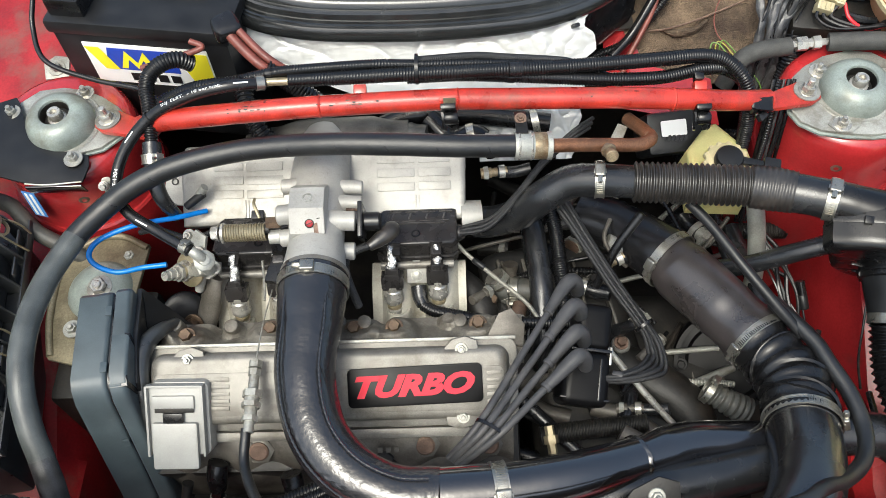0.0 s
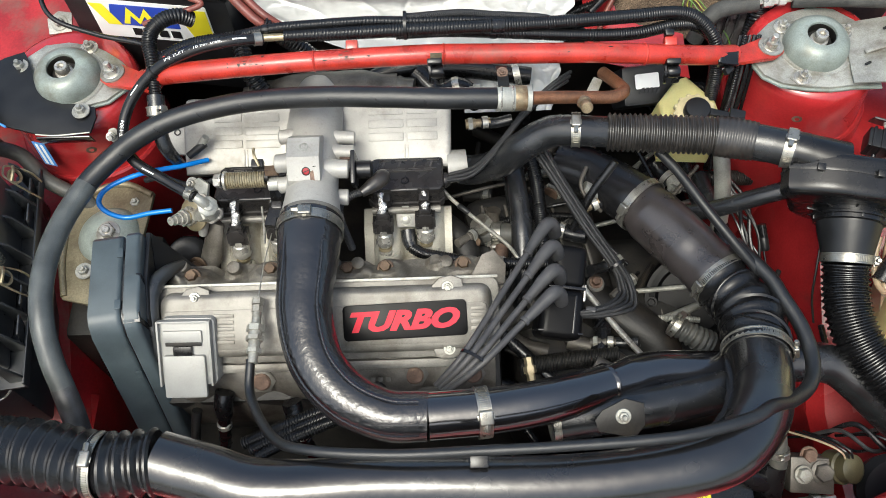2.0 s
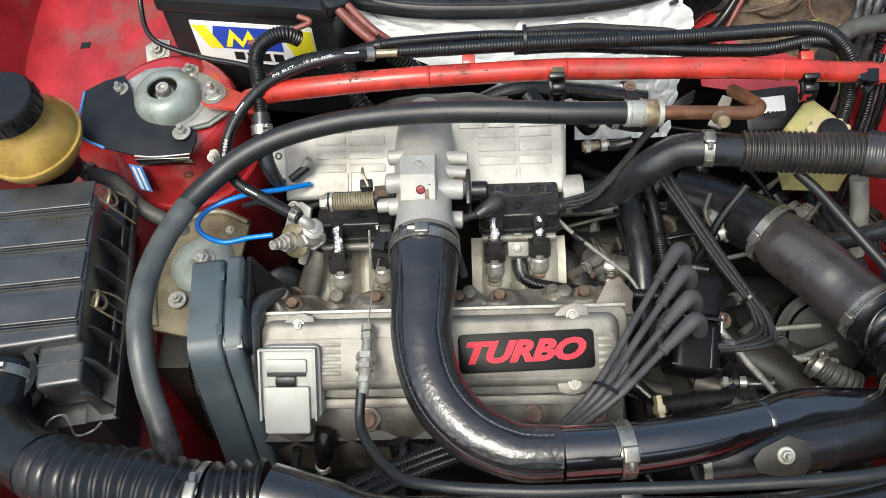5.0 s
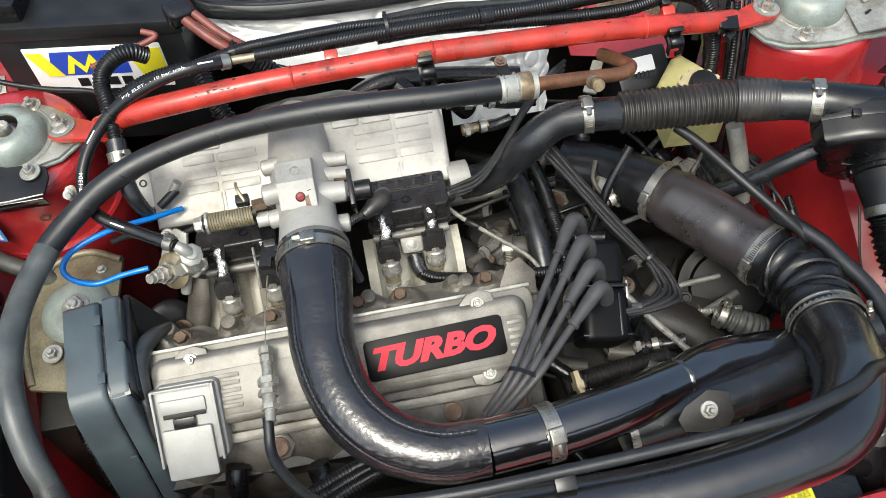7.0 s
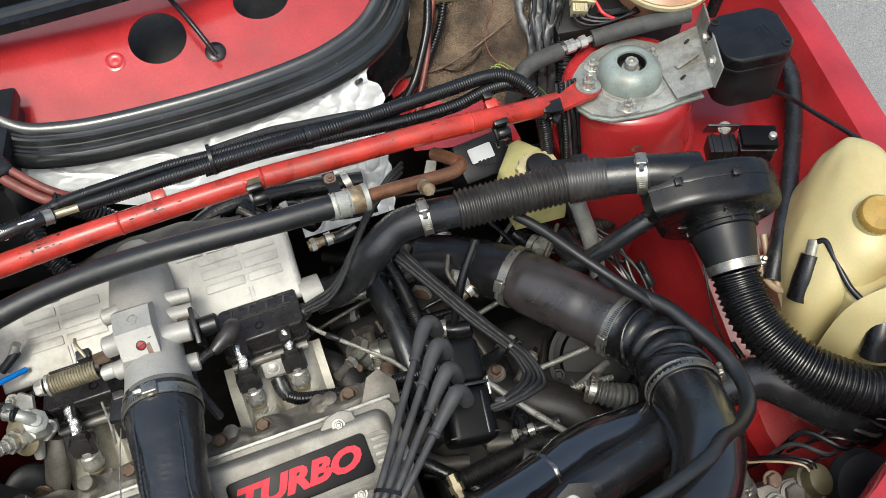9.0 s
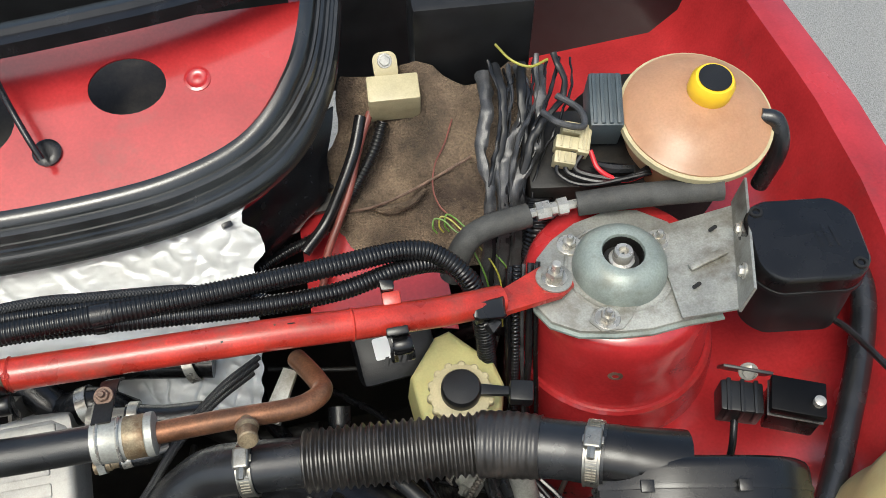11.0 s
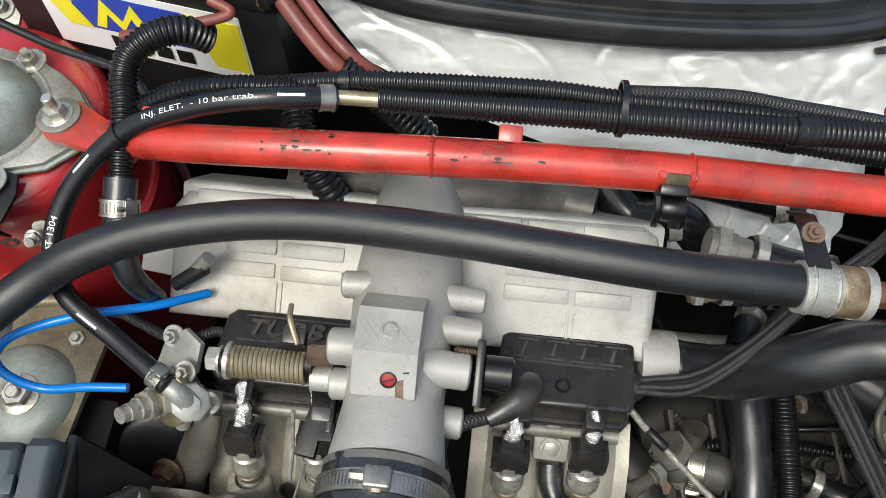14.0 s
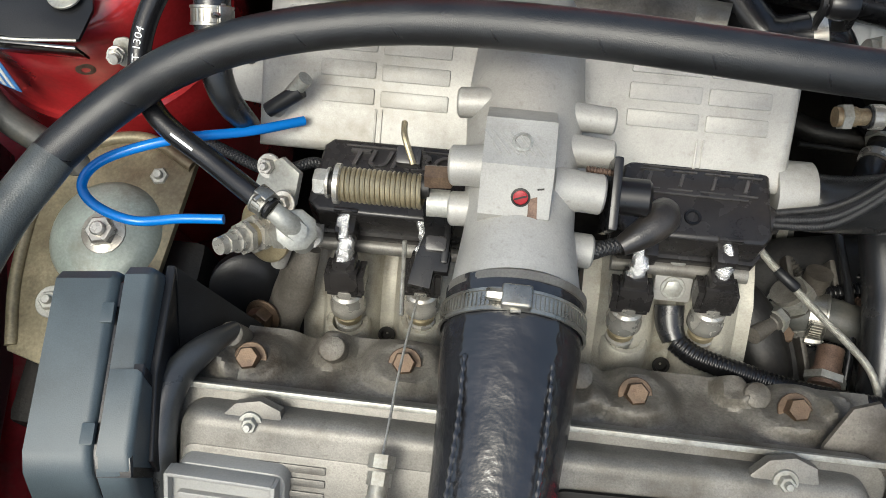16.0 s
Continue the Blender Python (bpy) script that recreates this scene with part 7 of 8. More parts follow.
part("carrier", block((0.12, 0.16, 0.25), pose(-0.47, 0.46, 0.56), 0.01), DARK, em)
solo("loom_conduit", tube([(-0.475, 0.43, 0.70), (-0.47, 0.37, 0.70), (-0.455, 0.33, 0.68), (-0.44, 0.30, 0.64)], 0.006, seg=10, ribs=(0.004, 0.001)), SATIN, "ribbed black conduit beside the timing cover", "conduit")

# ---- right side ----
rv = thing("brake_reservoir", (0.365, 0.68, 0.72), "yellowed plastic fluid reservoir with a black cap", "reservoir")
part("tank", slab([(-0.04, -0.05), (0.035, -0.055), (0.05, -0.005), (0.045, 0.02), (0.005, 0.065), (-0.012, 0.06), (-0.045, 0.02)], 0.06, pose(0.367, 0.678, 0.71, 10, 0, 0), 0.008, 3, top=0.92), OLD_CREAM, rv)
CAPM = pose(0.367, 0.645, 0.790, 10, 0, 0)
part("neck", lathe([(0.026, -0.03), (0.026, 0.0), (0.0285, 0.001), (0.0285, 0.007), (0.024, 0.009), (0.018, 0.009)], CAPM, 28), IVORY, rv, "scalloped ivory filler neck")
for k in range(14):
    part("scallop", lathe([(0.0042, 0.0), (0.0042, 0.0065), (0.0030, 0.0078)], CAPM @ pose(0, 0, 0, 0, 0, 360 / 14 * k) @ Matrix.Translation((0.0275, 0, 0)), 10), IVORY, rv)
cap = part("cap", lathe([(0.0185, 0.008), (0.0185, 0.019), (0.0165, 0.022), (0.008, 0.023)], CAPM, 28), DULL, rv, "black filler cap")
part("lever", slab([(0.006, -0.006), (0.044, -0.004), (0.044, 0.004), (0.006, 0.006)], 0.005, CAPM @ pose(0, 0, 0.014, 0, 0, -14), 0.0012), DULL, cap)
part("sensor", block((0.022, 0.020, 0.016), CAPM @ pose(0.0535, -0.013, 0.013, 0, 0, -14), 0.003), DULL, rv)
st = thing("sticker", (0.325, 0.71, 0.76), "white sticker with dark printing on a black housing", "sticker")
part("paper", slab(rounded(0.036, 0.022, 0.002, 2), 0.001, pose(0.313, 0.722, 0.7764, 35, 0, 6), 0), WHITE, st)
part("print_bar", block((0.03, 0.008, 0.0008), pose(0.313, 0.724, 0.7785, 35, 0, 6), 0), DULL, st)
for k in range(5):
    part("print_bar", slab([(0, 0), (0.004, 0), (0.008, 0.008), (0.004, 0.008)], 0.0006, pose(0.302 + 0.006 * k, 0.706, 0.7672, 35, 0, 6), 0), DULL, st)
solo("servo_housing", block((0.08, 0.06, 0.08), pose(0.315, 0.745, 0.735, 35, 0, 6), 0.008), DULL, "black housing behind the sticker", "housing")

wt = thing("washer_tank", (0.66, 0.36, 0.70), "cream plastic washer fluid tank with a screw cap", "washer tank")


def loft(slices, n=48, steps=6):
    """A closed body through level outlines, smoothed along and across."""
    loops = []
    for z, pts in slices:
        line = spline([(*p, z) for p in (*pts, pts[0])], 10)
        total = sum((b - a).length for a, b in zip(line, line[1:]))
        loops.append(resample(line, total / n)[:n])
    cols = [spline([lp[i] for lp in loops], steps) for i in range(n)]
    bm = bmesh.new()
    rings = [[bm.verts.new(cols[i][j]) for i in range(n)] for j in range(len(cols[0]))]
    for a, b in zip(rings, rings[1:]):
        for k in range(n):
            bm.faces.new((a[k], a[(k + 1) % n], b[(k + 1) % n], b[k]))
    bm.faces.new(rings[0][::-1])
    bm.faces.new(rings[-1])
    return bm


TANK = ((0.55, ((0.628, 0.42), (0.655, 0.48), (0.70, 0.51), (0.765, 0.46), (0.76, 0.36), (0.68, 0.330), (0.625, 0.335), (0.606, 0.35), (0.606, 0.38))),
        (0.64, ((0.622, 0.42), (0.652, 0.48), (0.70, 0.51), (0.765, 0.46), (0.765, 0.36), (0.68, 0.330), (0.625, 0.332), (0.600, 0.345), (0.600, 0.38))),
        (0.72, ((0.611, 0.412), (0.646, 0.472), (0.70, 0.51), (0.77, 0.46), (0.765, 0.36), (0.68, 0.332), (0.632, 0.332), (0.603, 0.345), (0.599, 0.375))),
        (0.765, ((0.632, 0.430), (0.664, 0.476), (0.71, 0.512), (0.775, 0.46), (0.765, 0.36), (0.69, 0.336), (0.645, 0.338), (0.622, 0.352), (0.618, 0.385))),
        (0.805, ((0.676, 0.462), (0.694, 0.490), (0.725, 0.512), (0.772, 0.47), (0.76, 0.37), (0.70, 0.345), (0.672, 0.350), (0.655, 0.375), (0.660, 0.420))),
        (0.836, ((0.714, 0.482), (0.722, 0.496), (0.740, 0.502), (0.764, 0.47), (0.756, 0.40), (0.724, 0.378), (0.702, 0.388), (0.694, 0.42), (0.700, 0.458))),
        (0.848, ((0.726, 0.466), (0.731, 0.476), (0.740, 0.480), (0.752, 0.462), (0.748, 0.425), (0.731, 0.412), (0.720, 0.418), (0.715, 0.436), (0.719, 0.454))))
part("tank", loft(TANK), CREAM, wt)
LOBE = ((0.60, ((0.622, 0.318), (0.70, 0.322), (0.77, 0.31), (0.77, 0.250), (0.70, 0.262), (0.640, 0.278))),
        (0.70, ((0.614, 0.316), (0.70, 0.322), (0.775, 0.31), (0.775, 0.248), (0.70, 0.260), (0.634, 0.276))),
        (0.765, ((0.626, 0.314), (0.70, 0.320), (0.770, 0.31), (0.770, 0.254), (0.70, 0.264), (0.645, 0.280))),
        (0.795, ((0.650, 0.308), (0.70, 0.314), (0.755, 0.305), (0.752, 0.264), (0.70, 0.272), (0.660, 0.284))),
        (0.806, ((0.672, 0.300), (0.70, 0.302), (0.735, 0.298), (0.732, 0.276), (0.70, 0.280), (0.680, 0.286))))
part("valley", block((0.12, 0.030, 0.20), pose(0.70, 0.326, 0.665), 0.010, 3), CREAM, wt)
part("front_lobe", loft(LOBE), CREAM, wt)
capm = pose(0.694, 0.384, 0.828, 20, -10, 0)
part("neck", lathe([(0.026, -0.03), (0.024, 0.006)], capm, 28), CREAM, wt)
part("cap", lathe([(0.0235, 0.002), (0.0240, 0.004), (0.0240, 0.014), (0.021, 0.018), (0.0, 0.0185)], capm, 32, cap=False), AMBER, wt, "yellowed screw cap")
part("pump_neck", tube([(0.640, 0.405, 0.782), (0.628, 0.392, 0.772)], 0.0085, seg=14), GALV, wt)
part("pump", tube([(0.630, 0.394, 0.772), (0.618, 0.380, 0.752), (0.606, 0.366, 0.725)], [0.0125, 0.0150, 0.0150], seg=18), SATIN, wt, "black washer pump")
part("pump_lead", tube([(0.638, 0.402, 0.784), (0.644, 0.394, 0.792), (0.642, 0.368, 0.785), (0.643, 0.335, 0.772), (0.650, 0.305, 0.765), (0.652, 0.285, 0.755)], 0.0040, seg=10), RUBBER, wt)
part("second_pump", tube([(0.662, 0.292, 0.768), (0.650, 0.276, 0.748), (0.640, 0.262, 0.722)], [0.011, 0.0160, 0.0165], seg=18), SATIN, wt, "black pump with orange wires")
for k in range(3):
    part("pump_wire", tube([(0.668 + 0.003 * k, 0.296, 0.778), (0.671 + 0.003 * k, 0.284, 0.774), (0.670 + 0.003 * k, 0.268, 0.755)], 0.0014, seg=6), (YELLOW, WIRE_RED, YELLOW)[k], wt)
for k in range(2):
    solo("washer_tube", tube([(0.607 + 0.014 * k, 0.470, 0.73), (0.598 + 0.016 * k, 0.440, 0.715), (0.596 + 0.008 * k, 0.410 - 0.01 * k, 0.71), (0.604 - 0.002 * k, 0.390 - 0.04 * k, 0.712 - 0.04 * k), (0.622 - 0.02 * k, 0.378 - 0.08 * k, 0.72 - 0.05 * k)], 0.0046, seg=10), TUBE_TAN, "tan plastic washer tube", "tube", "washer tubes")

fb = thing("fuse_box", (0.70, 0.66, 0.82), "black plastic control box with a bolted square lid", "control box")
BXM = pose(0.702, 0.688, 0.838, 4, -3, -10) @ Matrix.Diagonal((0.89, 0.89, 0.95, 1))
outl = [(x * (1 - 3.5 * y * y * 10), y * (1 - 3.5 * x * x * 10)) for x, y in rounded(0.112, 0.104, 0.024, 6)]
part("case", slab(outl, 0.075, BXM @ pose(0, 0, -0.045), 0.002), DULL, fb)
ld = part("lid", slab([(x * 1.05, y * 1.05) for x, y in outl], 0.020, BXM @ pose(0, 0, 0.032), 0.007, 3), SATIN, fb, "dark lid")
part("lid_lip", slab([(x * 1.07, y * 1.07) for x, y in outl], 0.005, BXM @ pose(0, 0, 0.026), 0.001), DULL, ld)
for x, y in ((-0.043, 0.036), (0.043, -0.036)):
    part("lid_screw", lathe([(0.007, 0), (0.007, 0.002), (0.004, 0.002), (0.004, -0.001)], BXM @ pose(x, y, 0.0515), 18), DARK, ld)
for k in range(3):
    part("raised_bar", block((0.004, 0.026, 0.0012), BXM @ pose(0.012 + 0.008 * k, 0.0, 0.052, 0, 0, 8), 0.0004), SATIN, ld)
solo("vent_hose", tube([(0.800, 0.745, 0.79), (0.795, 0.687, 0.78), (0.764, 0.625, 0.765), (0.7205, 0.561, 0.75), (0.680, 0.507, 0.74), (0.632, 0.450, 0.73), (0.60, 0.41, 0.71)], 0.0125, seg=16), SOFT_RUBBER, "grey rubber vent hose down the inner wing", "hose")
solo("bonnet_cable", tube([(0.725, 0.660, 0.795), (0.742, 0.636, 0.80), (0.754, 0.571, 0.81), (0.762, 0.5145, 0.82), (0.774, 0.464, 0.82), (0.765, 0.38, 0.82), (0.735, 0.2, 0.81)], 0.0034, seg=8), RUBBER, "thin black release cable along the wing", "cable")
rl = thing("relay", (0.625, 0.60, 0.80), "black relay in a steel bracket", "relay")
part("cube", block((0.045, 0.032, 0.042), pose(0.657, 0.570, 0.792, 6, 0, -24), 0.003), SATIN, rl)
part("socket", block((0.038, 0.03, 0.03), pose(0.616, 0.588, 0.785, 8, 0, -20), 0.003), DULL, rl)
RLM = pose(0.657, 0.570, 0.792, 6, 0, -24)
part("cube_lid", block((0.047, 0.034, 0.010), RLM @ pose(0, 0, 0.019), 0.002), BADGE, rl)
part("cube_seam", block((0.0476, 0.0346, 0.0015), RLM @ pose(0, 0, 0.0105), 0.0004), GLINT, rl)
part("terminal", lathe([(0.005, 0), (0.005, 0.006), (0.003, 0.007)], RLM @ pose(0.016, -0.004, 0.024), 14), ZINC, rl)
for k in range(3):
    part("socket_rib", block((0.004, 0.032, 0.024), pose(0.616, 0.588, 0.785, 8, 0, -20) @ pose(-0.012 + 0.012 * k, 0, 0.005), 0.001), DULL, rl)
part("relay_lead", tube([(0.610, 0.578, 0.775), (0.604, 0.560, 0.760), (0.598, 0.545, 0.735), (0.595, 0.53, 0.70)], 0.0035, seg=10), RUBBER, rl)
part("bracket", block((0.044, 0.003, 0.035), pose(0.628, 0.611, 0.800, 30, 0, -24), 0.001), DULL, rl)
part("bolt", hexhead(pose(0.628, 0.606, 0.806, 60, 0, -24), 0.006, 0.005, 0.009), ZINC, rl)

solo("wing_wire", tube([(0.520, 0.455, 0.735), (0.516, 0.430, 0.715), (0.512, 0.400, 0.690), (0.514, 0.370, 0.670)], 0.0016, seg=7), RUBBER, "thin black wire clipped to the inner wing", "wire")
solo("wing_clip", block((0.010, 0.030, 0.006), pose(0.522, 0.350, 0.672, 20, 40, 20), 0.002), SATIN, "small black plastic clip on the inner wing", "clip")
# brake booster, reservoir, connectors and looms at the rear
bo = thing("brake_fluid_tank", (0.64, 0.84, 0.85), "tan translucent brake fluid tank with a yellow cap", "reservoir")
OM = pose(0.655, 0.850, 0.90, 14, 0, 0) @ Matrix.Diagonal((0.86, 0.86, 0.9, 1))
part("tank", lathe([(0.072, -0.06), (0.078, -0.02), (0.080, 0.0), (0.088, 0.002), (0.088, 0.008), (0.080, 0.012), (0.062, 0.024), (0.03, 0.030), (0.0, 0.031)], OM, 44, cap=False), TAN, bo)
part("rim", lathe([(0.0875, -0.004), (0.092, -0.003), (0.092, 0.005), (0.0875, 0.006)], OM, 44), IVORY, bo)
part("cap", lathe([(0.024, 0.026), (0.026, 0.030), (0.026, 0.046), (0.022, 0.052), (0.0, 0.053)], OM @ pose(0.012, 0.012, 0), 30, cap=False), YELLOW, bo, "yellow screw cap with a black warning ring")
part("cap_ring", lathe([(0.014, 0.0531), (0.019, 0.0531), (0.019, 0.0541), (0.014, 0.0541)], OM @ pose(0.012, 0.012, 0), 24), DULL, bo)
part("outlet", tube([OM @ Vector((0.07, -0.02, 0.012)), OM @ Vector((0.088, -0.03, 0.01)), OM @ Vector((0.095, -0.05, -0.02)), OM @ Vector((0.09, -0.06, -0.08))], [0.008, 0.0095, 0.0095, 0.0095], seg=14), SOFT_RUBBER, bo)
bs = thing("brake_booster", (0.60, 0.86, 0.80), "round black and brown brake servo drum", "brake servo")
part("drum", lathe([(0.10, -0.05), (0.10, 0.0), (0.094, 0.012), (0.06, 0.02)], place((0.640, 0.905, 0.785), (0, -0.8, 0.5)), 40), DARK, bs)
AC = [(0.385, 0.775, 0.80), (0.40, 0.785, 0.835), (0.425, 0.795, 0.845), (0.47, 0.800, 0.848)]
ac = thing("cooling_pipe", (0.5, 0.8, 0.85), "foam-covered cooling pipe with a bright union", "pipe")
part("lower_foam", tube(AC, 0.0125, seg=18), FOAM, ac)
part("upper_foam", tube([(0.52, 0.800, 0.853), (0.58, 0.79, 0.862), (0.66, 0.775, 0.87)], 0.0125, seg=18), FOAM, ac)
part("union", lathe([(0.005, -0.03), (0.005, -0.018), (0.010, -0.018), (0.010, -0.004), (0.007, -0.003), (0.007, 0.003), (0.0095, 0.004), (0.0095, 0.014), (0.005, 0.014), (0.005, 0.03)], place((0.496, 0.801, 0.851), (1, 0, 0.08)), 6), ZINC, ac)
rc = thing("yellow_relay", (0.36, 0.975, 0.88), "ivory plastic relay on a screwed tab", "relay")
part("cube", block((0.055, 0.03, 0.05), pose(0.360, 0.955, 0.895, 25, 0, -4), 0.003), IVORY, rc)
part("tab", slab(rounded(0.026, 0.03, 0.009), 0.004, pose(0.356, 0.978, 0.920, 55, 0, 0), 0.001), IVORY, rc)
part("screw", hexhead(pose(0.356, 0.979, 0.926, 55, 0, 0), 0.006, 0.004, 0.008), ZINC, rc)
solo("heater_box", block((0.13, 0.08, 0.14), pose(0.455, 1.02, 0.92, 8, 0, -4), 0.01), DULL, "black plastic box on the bulkhead", "box")
cb = thing("connector_block", (0.525, 0.86, 0.87), "ivory multi-pin wiring connectors plugged together", "connector", "wiring connectors")
KM = pose(0.524, 0.852, 0.885, 28, 8, -18)
for x, y, w, h in ((0, 0, 0.030, 0.014), (0.003, 0.016, 0.026, 0.012), (-0.003, -0.016, 0.022, 0.013), (0.014, 0.006, 0.012, 0.030)):
    plug = part("plug", block((w, h, 0.020), KM @ pose(x, y, 0.001 * (x + y) * 40), 0.0015), IVORY, cb)
    for k in range(3):
        part("rib", block((0.0022, h * 0.8, 0.002), KM @ pose(x - w * 0.3 + w * 0.3 * k, y, 0.011), 0.0005), IVORY, plug)
md = thing("wiring_module", (0.565, 0.87, 0.88), "dark grey ribbed plastic wiring module", "module")
part("case", block((0.034, 0.060, 0.045), pose(0.568, 0.882, 0.900, 22, 0, -12), 0.003), SLATE, md)
for k in range(4):
    part("rib", block((0.004, 0.056, 0.004), pose(0.568, 0.882, 0.900, 22, 0, -12) @ pose(-0.012 + 0.008 * k, 0, 0.023), 0.001), SLATE, md)
# added dark block that stands for the shaded gaps behind the connectors
part("carrier", block((0.12, 0.10, 0.05), pose(0.548, 0.875, 0.838, 12, 0, -10), 0.006), DARK, md)
part("lever", tube([(0.545, 0.838, 0.868), (0.565, 0.826, 0.868), (0.585, 0.822, 0.868)], [0.004, 0.006, 0.005], seg=8), SATIN, md)
random.seed(4)
for k in range(16):
    g = -1 + 2 * k / 15
    top, low = 0.492 + 0.040 * g, 0.455 + 0.020 * g
    jig = [random.uniform(-0.009, 0.009) for _ in range(6)]
    w = [(top + 0.008 + jig[0], 0.945, 0.925 + jig[1]), (top + jig[2], 0.905, 0.912 + jig[3]), (0.5 * (top + low) + jig[4], 0.868, 0.884 + jig[1]), (low + 0.006 + jig[5], 0.840, 0.852), (low + jig[0] * 0.5, 0.818, 0.815), (low - 0.012, 0.79, 0.74)]
    thick = (0.0062, 0.0022, 0.0040, 0.0014, 0.0030, 0.0018)[k % 6]
    tape = thick > 0.0035
    solo("wiring_loom", rumple(tube(w, [thick * random.uniform(0.7, 1.3) for _ in range(8)] if tape else thick, seg=8, step=0.004, squash=0.6 if tape else 1), 0.012, thick * 0.45 if tape else 0.002, k), (TAPE, RUBBER, DULL, SATIN, TAPE, RUBBER)[k % 6], "taped black wiring loom on the bulkhead" if tape else "thin black wire among the looms", "wiring", "taped looms")
for k in range(3):
    solo("wiring_loom", tube([(0.515 + 0.012 * k, 0.845, 0.884), (0.508 + 0.010 * k, 0.832, 0.868), (0.535 + 0.02 * k, 0.815, 0.862), (0.60, 0.812 + 0.004 * k, 0.868)], 0.0022 + 0.0006 * k, seg=8), RUBBER, "black branch of wiring to the connectors", "wiring", "taped looms")
solo("wiring_loom", tube([(0.500, 0.875, 0.915), (0.512, 0.855, 0.915), (0.535, 0.848, 0.912), (0.538, 0.870, 0.915), (0.520, 0.893, 0.918)], 0.0035, seg=9), TAPE, "taped loop of wiring round the connectors", "wiring", "taped looms")
solo("wide_conduit", tube([(0.490, 0.835, 0.835), (0.484, 0.812, 0.805), (0.478, 0.800, 0.74)], 0.0150, seg=18, ribs=(0.0045, 0.0012)), SATIN, "wide ribbed black conduit beside the strut mount", "conduit")
solo("thin_cable", tube([(0.285, 0.893, 0.797), (0.318, 0.885, 0.806), (0.350, 0.884, 0.817), (0.386, 0.886, 0.833), (0.43, 0.888, 0.856)], 0.0017, seg=7), RUST, "thin brown cable across the felt", "cable")
for k, dx in enumerate((0.0, 0.007, 0.013)):
    w = [(0.382 + dx, 0.838, 0.800), (0.378 + dx, 0.840, 0.808), (0.381 + dx, 0.846, 0.814 + 0.002 * k), (0.390 + dx, 0.842, 0.814), (0.399 + dx, 0.832, 0.808), (0.411 + dx, 0.820, 0.800), (0.425 + dx * 2, 0.79, 0.77), (0.43 + dx, 0.76, 0.72)]
    solo("wire", tube(w, 0.0010, seg=7), (WIRE_GREEN, WIRE_YELLOW, WIRE_GREEN)[k], "thin green and yellow earth wire bent into a loop", "wire", "thin wires")
solo("wire", tube([(0.418, 0.930, 0.875), (0.405, 0.909, 0.860), (0.392, 0.896, 0.845), (0.386, 0.879, 0.828), (0.390, 0.861, 0.816), (0.404, 0.842, 0.806), (0.41, 0.82, 0.78)], 0.0009, seg=7), WIRE_PINK, "thin faded red wire against the felt", "wire", "thin wires")
solo("wire", tube([(0.470, 0.955, 0.945), (0.482, 0.935, 0.938), (0.500, 0.925, 0.934), (0.520, 0.93, 0.936)], 0.0014, seg=7), WIRE_YELLOW, "thin yellow wire among the looms", "wire", "thin wires")
solo("wire", tube([(0.545, 0.845, 0.88), (0.55, 0.825, 0.87), (0.575, 0.815, 0.86), (0.61, 0.82, 0.865)], 0.0026, seg=8), WIRE_RED, "red wire beside the connectors", "wire", "thin wires")
solo("rear_conduit", tube([(0.345, 0.945, 0.872), (0.328, 0.922, 0.849), (0.294, 0.893, 0.814), (0.258, 0.873, 0.790), (0.222, 0.862, 0.782), (0.19, 0.85, 0.775)], 0.0062, seg=12, ribs=(0.0042, 0.0009)), SATIN, "ribbed black conduit running down the bulkhead", "conduit", "bulkhead cables")
solo("rear_cable", tube([(0.322, 0.95, 0.880), (0.309, 0.922, 0.858), (0.291, 0.898, 0.834), (0.268, 0.874, 0.806), (0.240, 0.850, 0.79)], 0.0065, seg=12), RUBBER, "black cable running down the bulkhead", "cable", "bulkhead cables")
solo("rear_cable", tube([(0.333, 0.955, 0.880), (0.315, 0.927, 0.857), (0.299, 0.898, 0.828), (0.281, 0.872, 0.805), (0.263, 0.848, 0.782), (0.25, 0.82, 0.75)], 0.0042, seg=10), WIRE_PINK, "faded red cable running down the bulkhead", "cable", "bulkhead cables")

for k in range(5):
    x = 0.424 + 0.007 * k
    solo("wiring_loom", tube([(x + 0.012, 0.742, 0.845), (x + 0.004, 0.712, 0.815), (x, 0.690, 0.770), (x - 0.004 * (k % 2), 0.672, 0.70), (x, 0.66, 0.63)], (0.003, 0.0045, 0.002, 0.0036, 0.0025)[k], seg=8, ribs=(0.004, 0.0006) if k == 1 else None), (SATIN, RUBBER, TAPE, RUBBER, SATIN)[k], "black cable dropping beside the strut tower", "wiring", "tower cables")
# braided leads from the rail cover
for k in range(4):
    o = Vector((0.002 * k, 0.0050 * k - 0.0075, 0.004 * (k % 2) - 0.001 * k))
    solo("braided_lead", braid([Vector((0.008, 0.573, 0.758)) + o * 0.6, Vector((0.0465, 0.575, 0.772)) + o, Vector((0.080, 0.594, 0.800)) + o, Vector((0.116, 0.6256, 0.830)) + o, Vector((0.153, 0.655, 0.845)) + o, Vector((0.185, 0.690, 0.830)) + o], 0.0028, 6, 0.010), BRAID, "black braided sensor lead", "cable", "braided leads")
LOOM = ((0.146, 0.592, 0.782), (0.172, 0.552, 0.762), (0.208, 0.500, 0.732), (0.2437, 0.449, 0.709), (0.2525, 0.418, 0.709), (0.2500, 0.393, 0.716), (0.230, 0.373, 0.735), (0.197, 0.361, 0.746), (0.172, 0.363, 0.742))
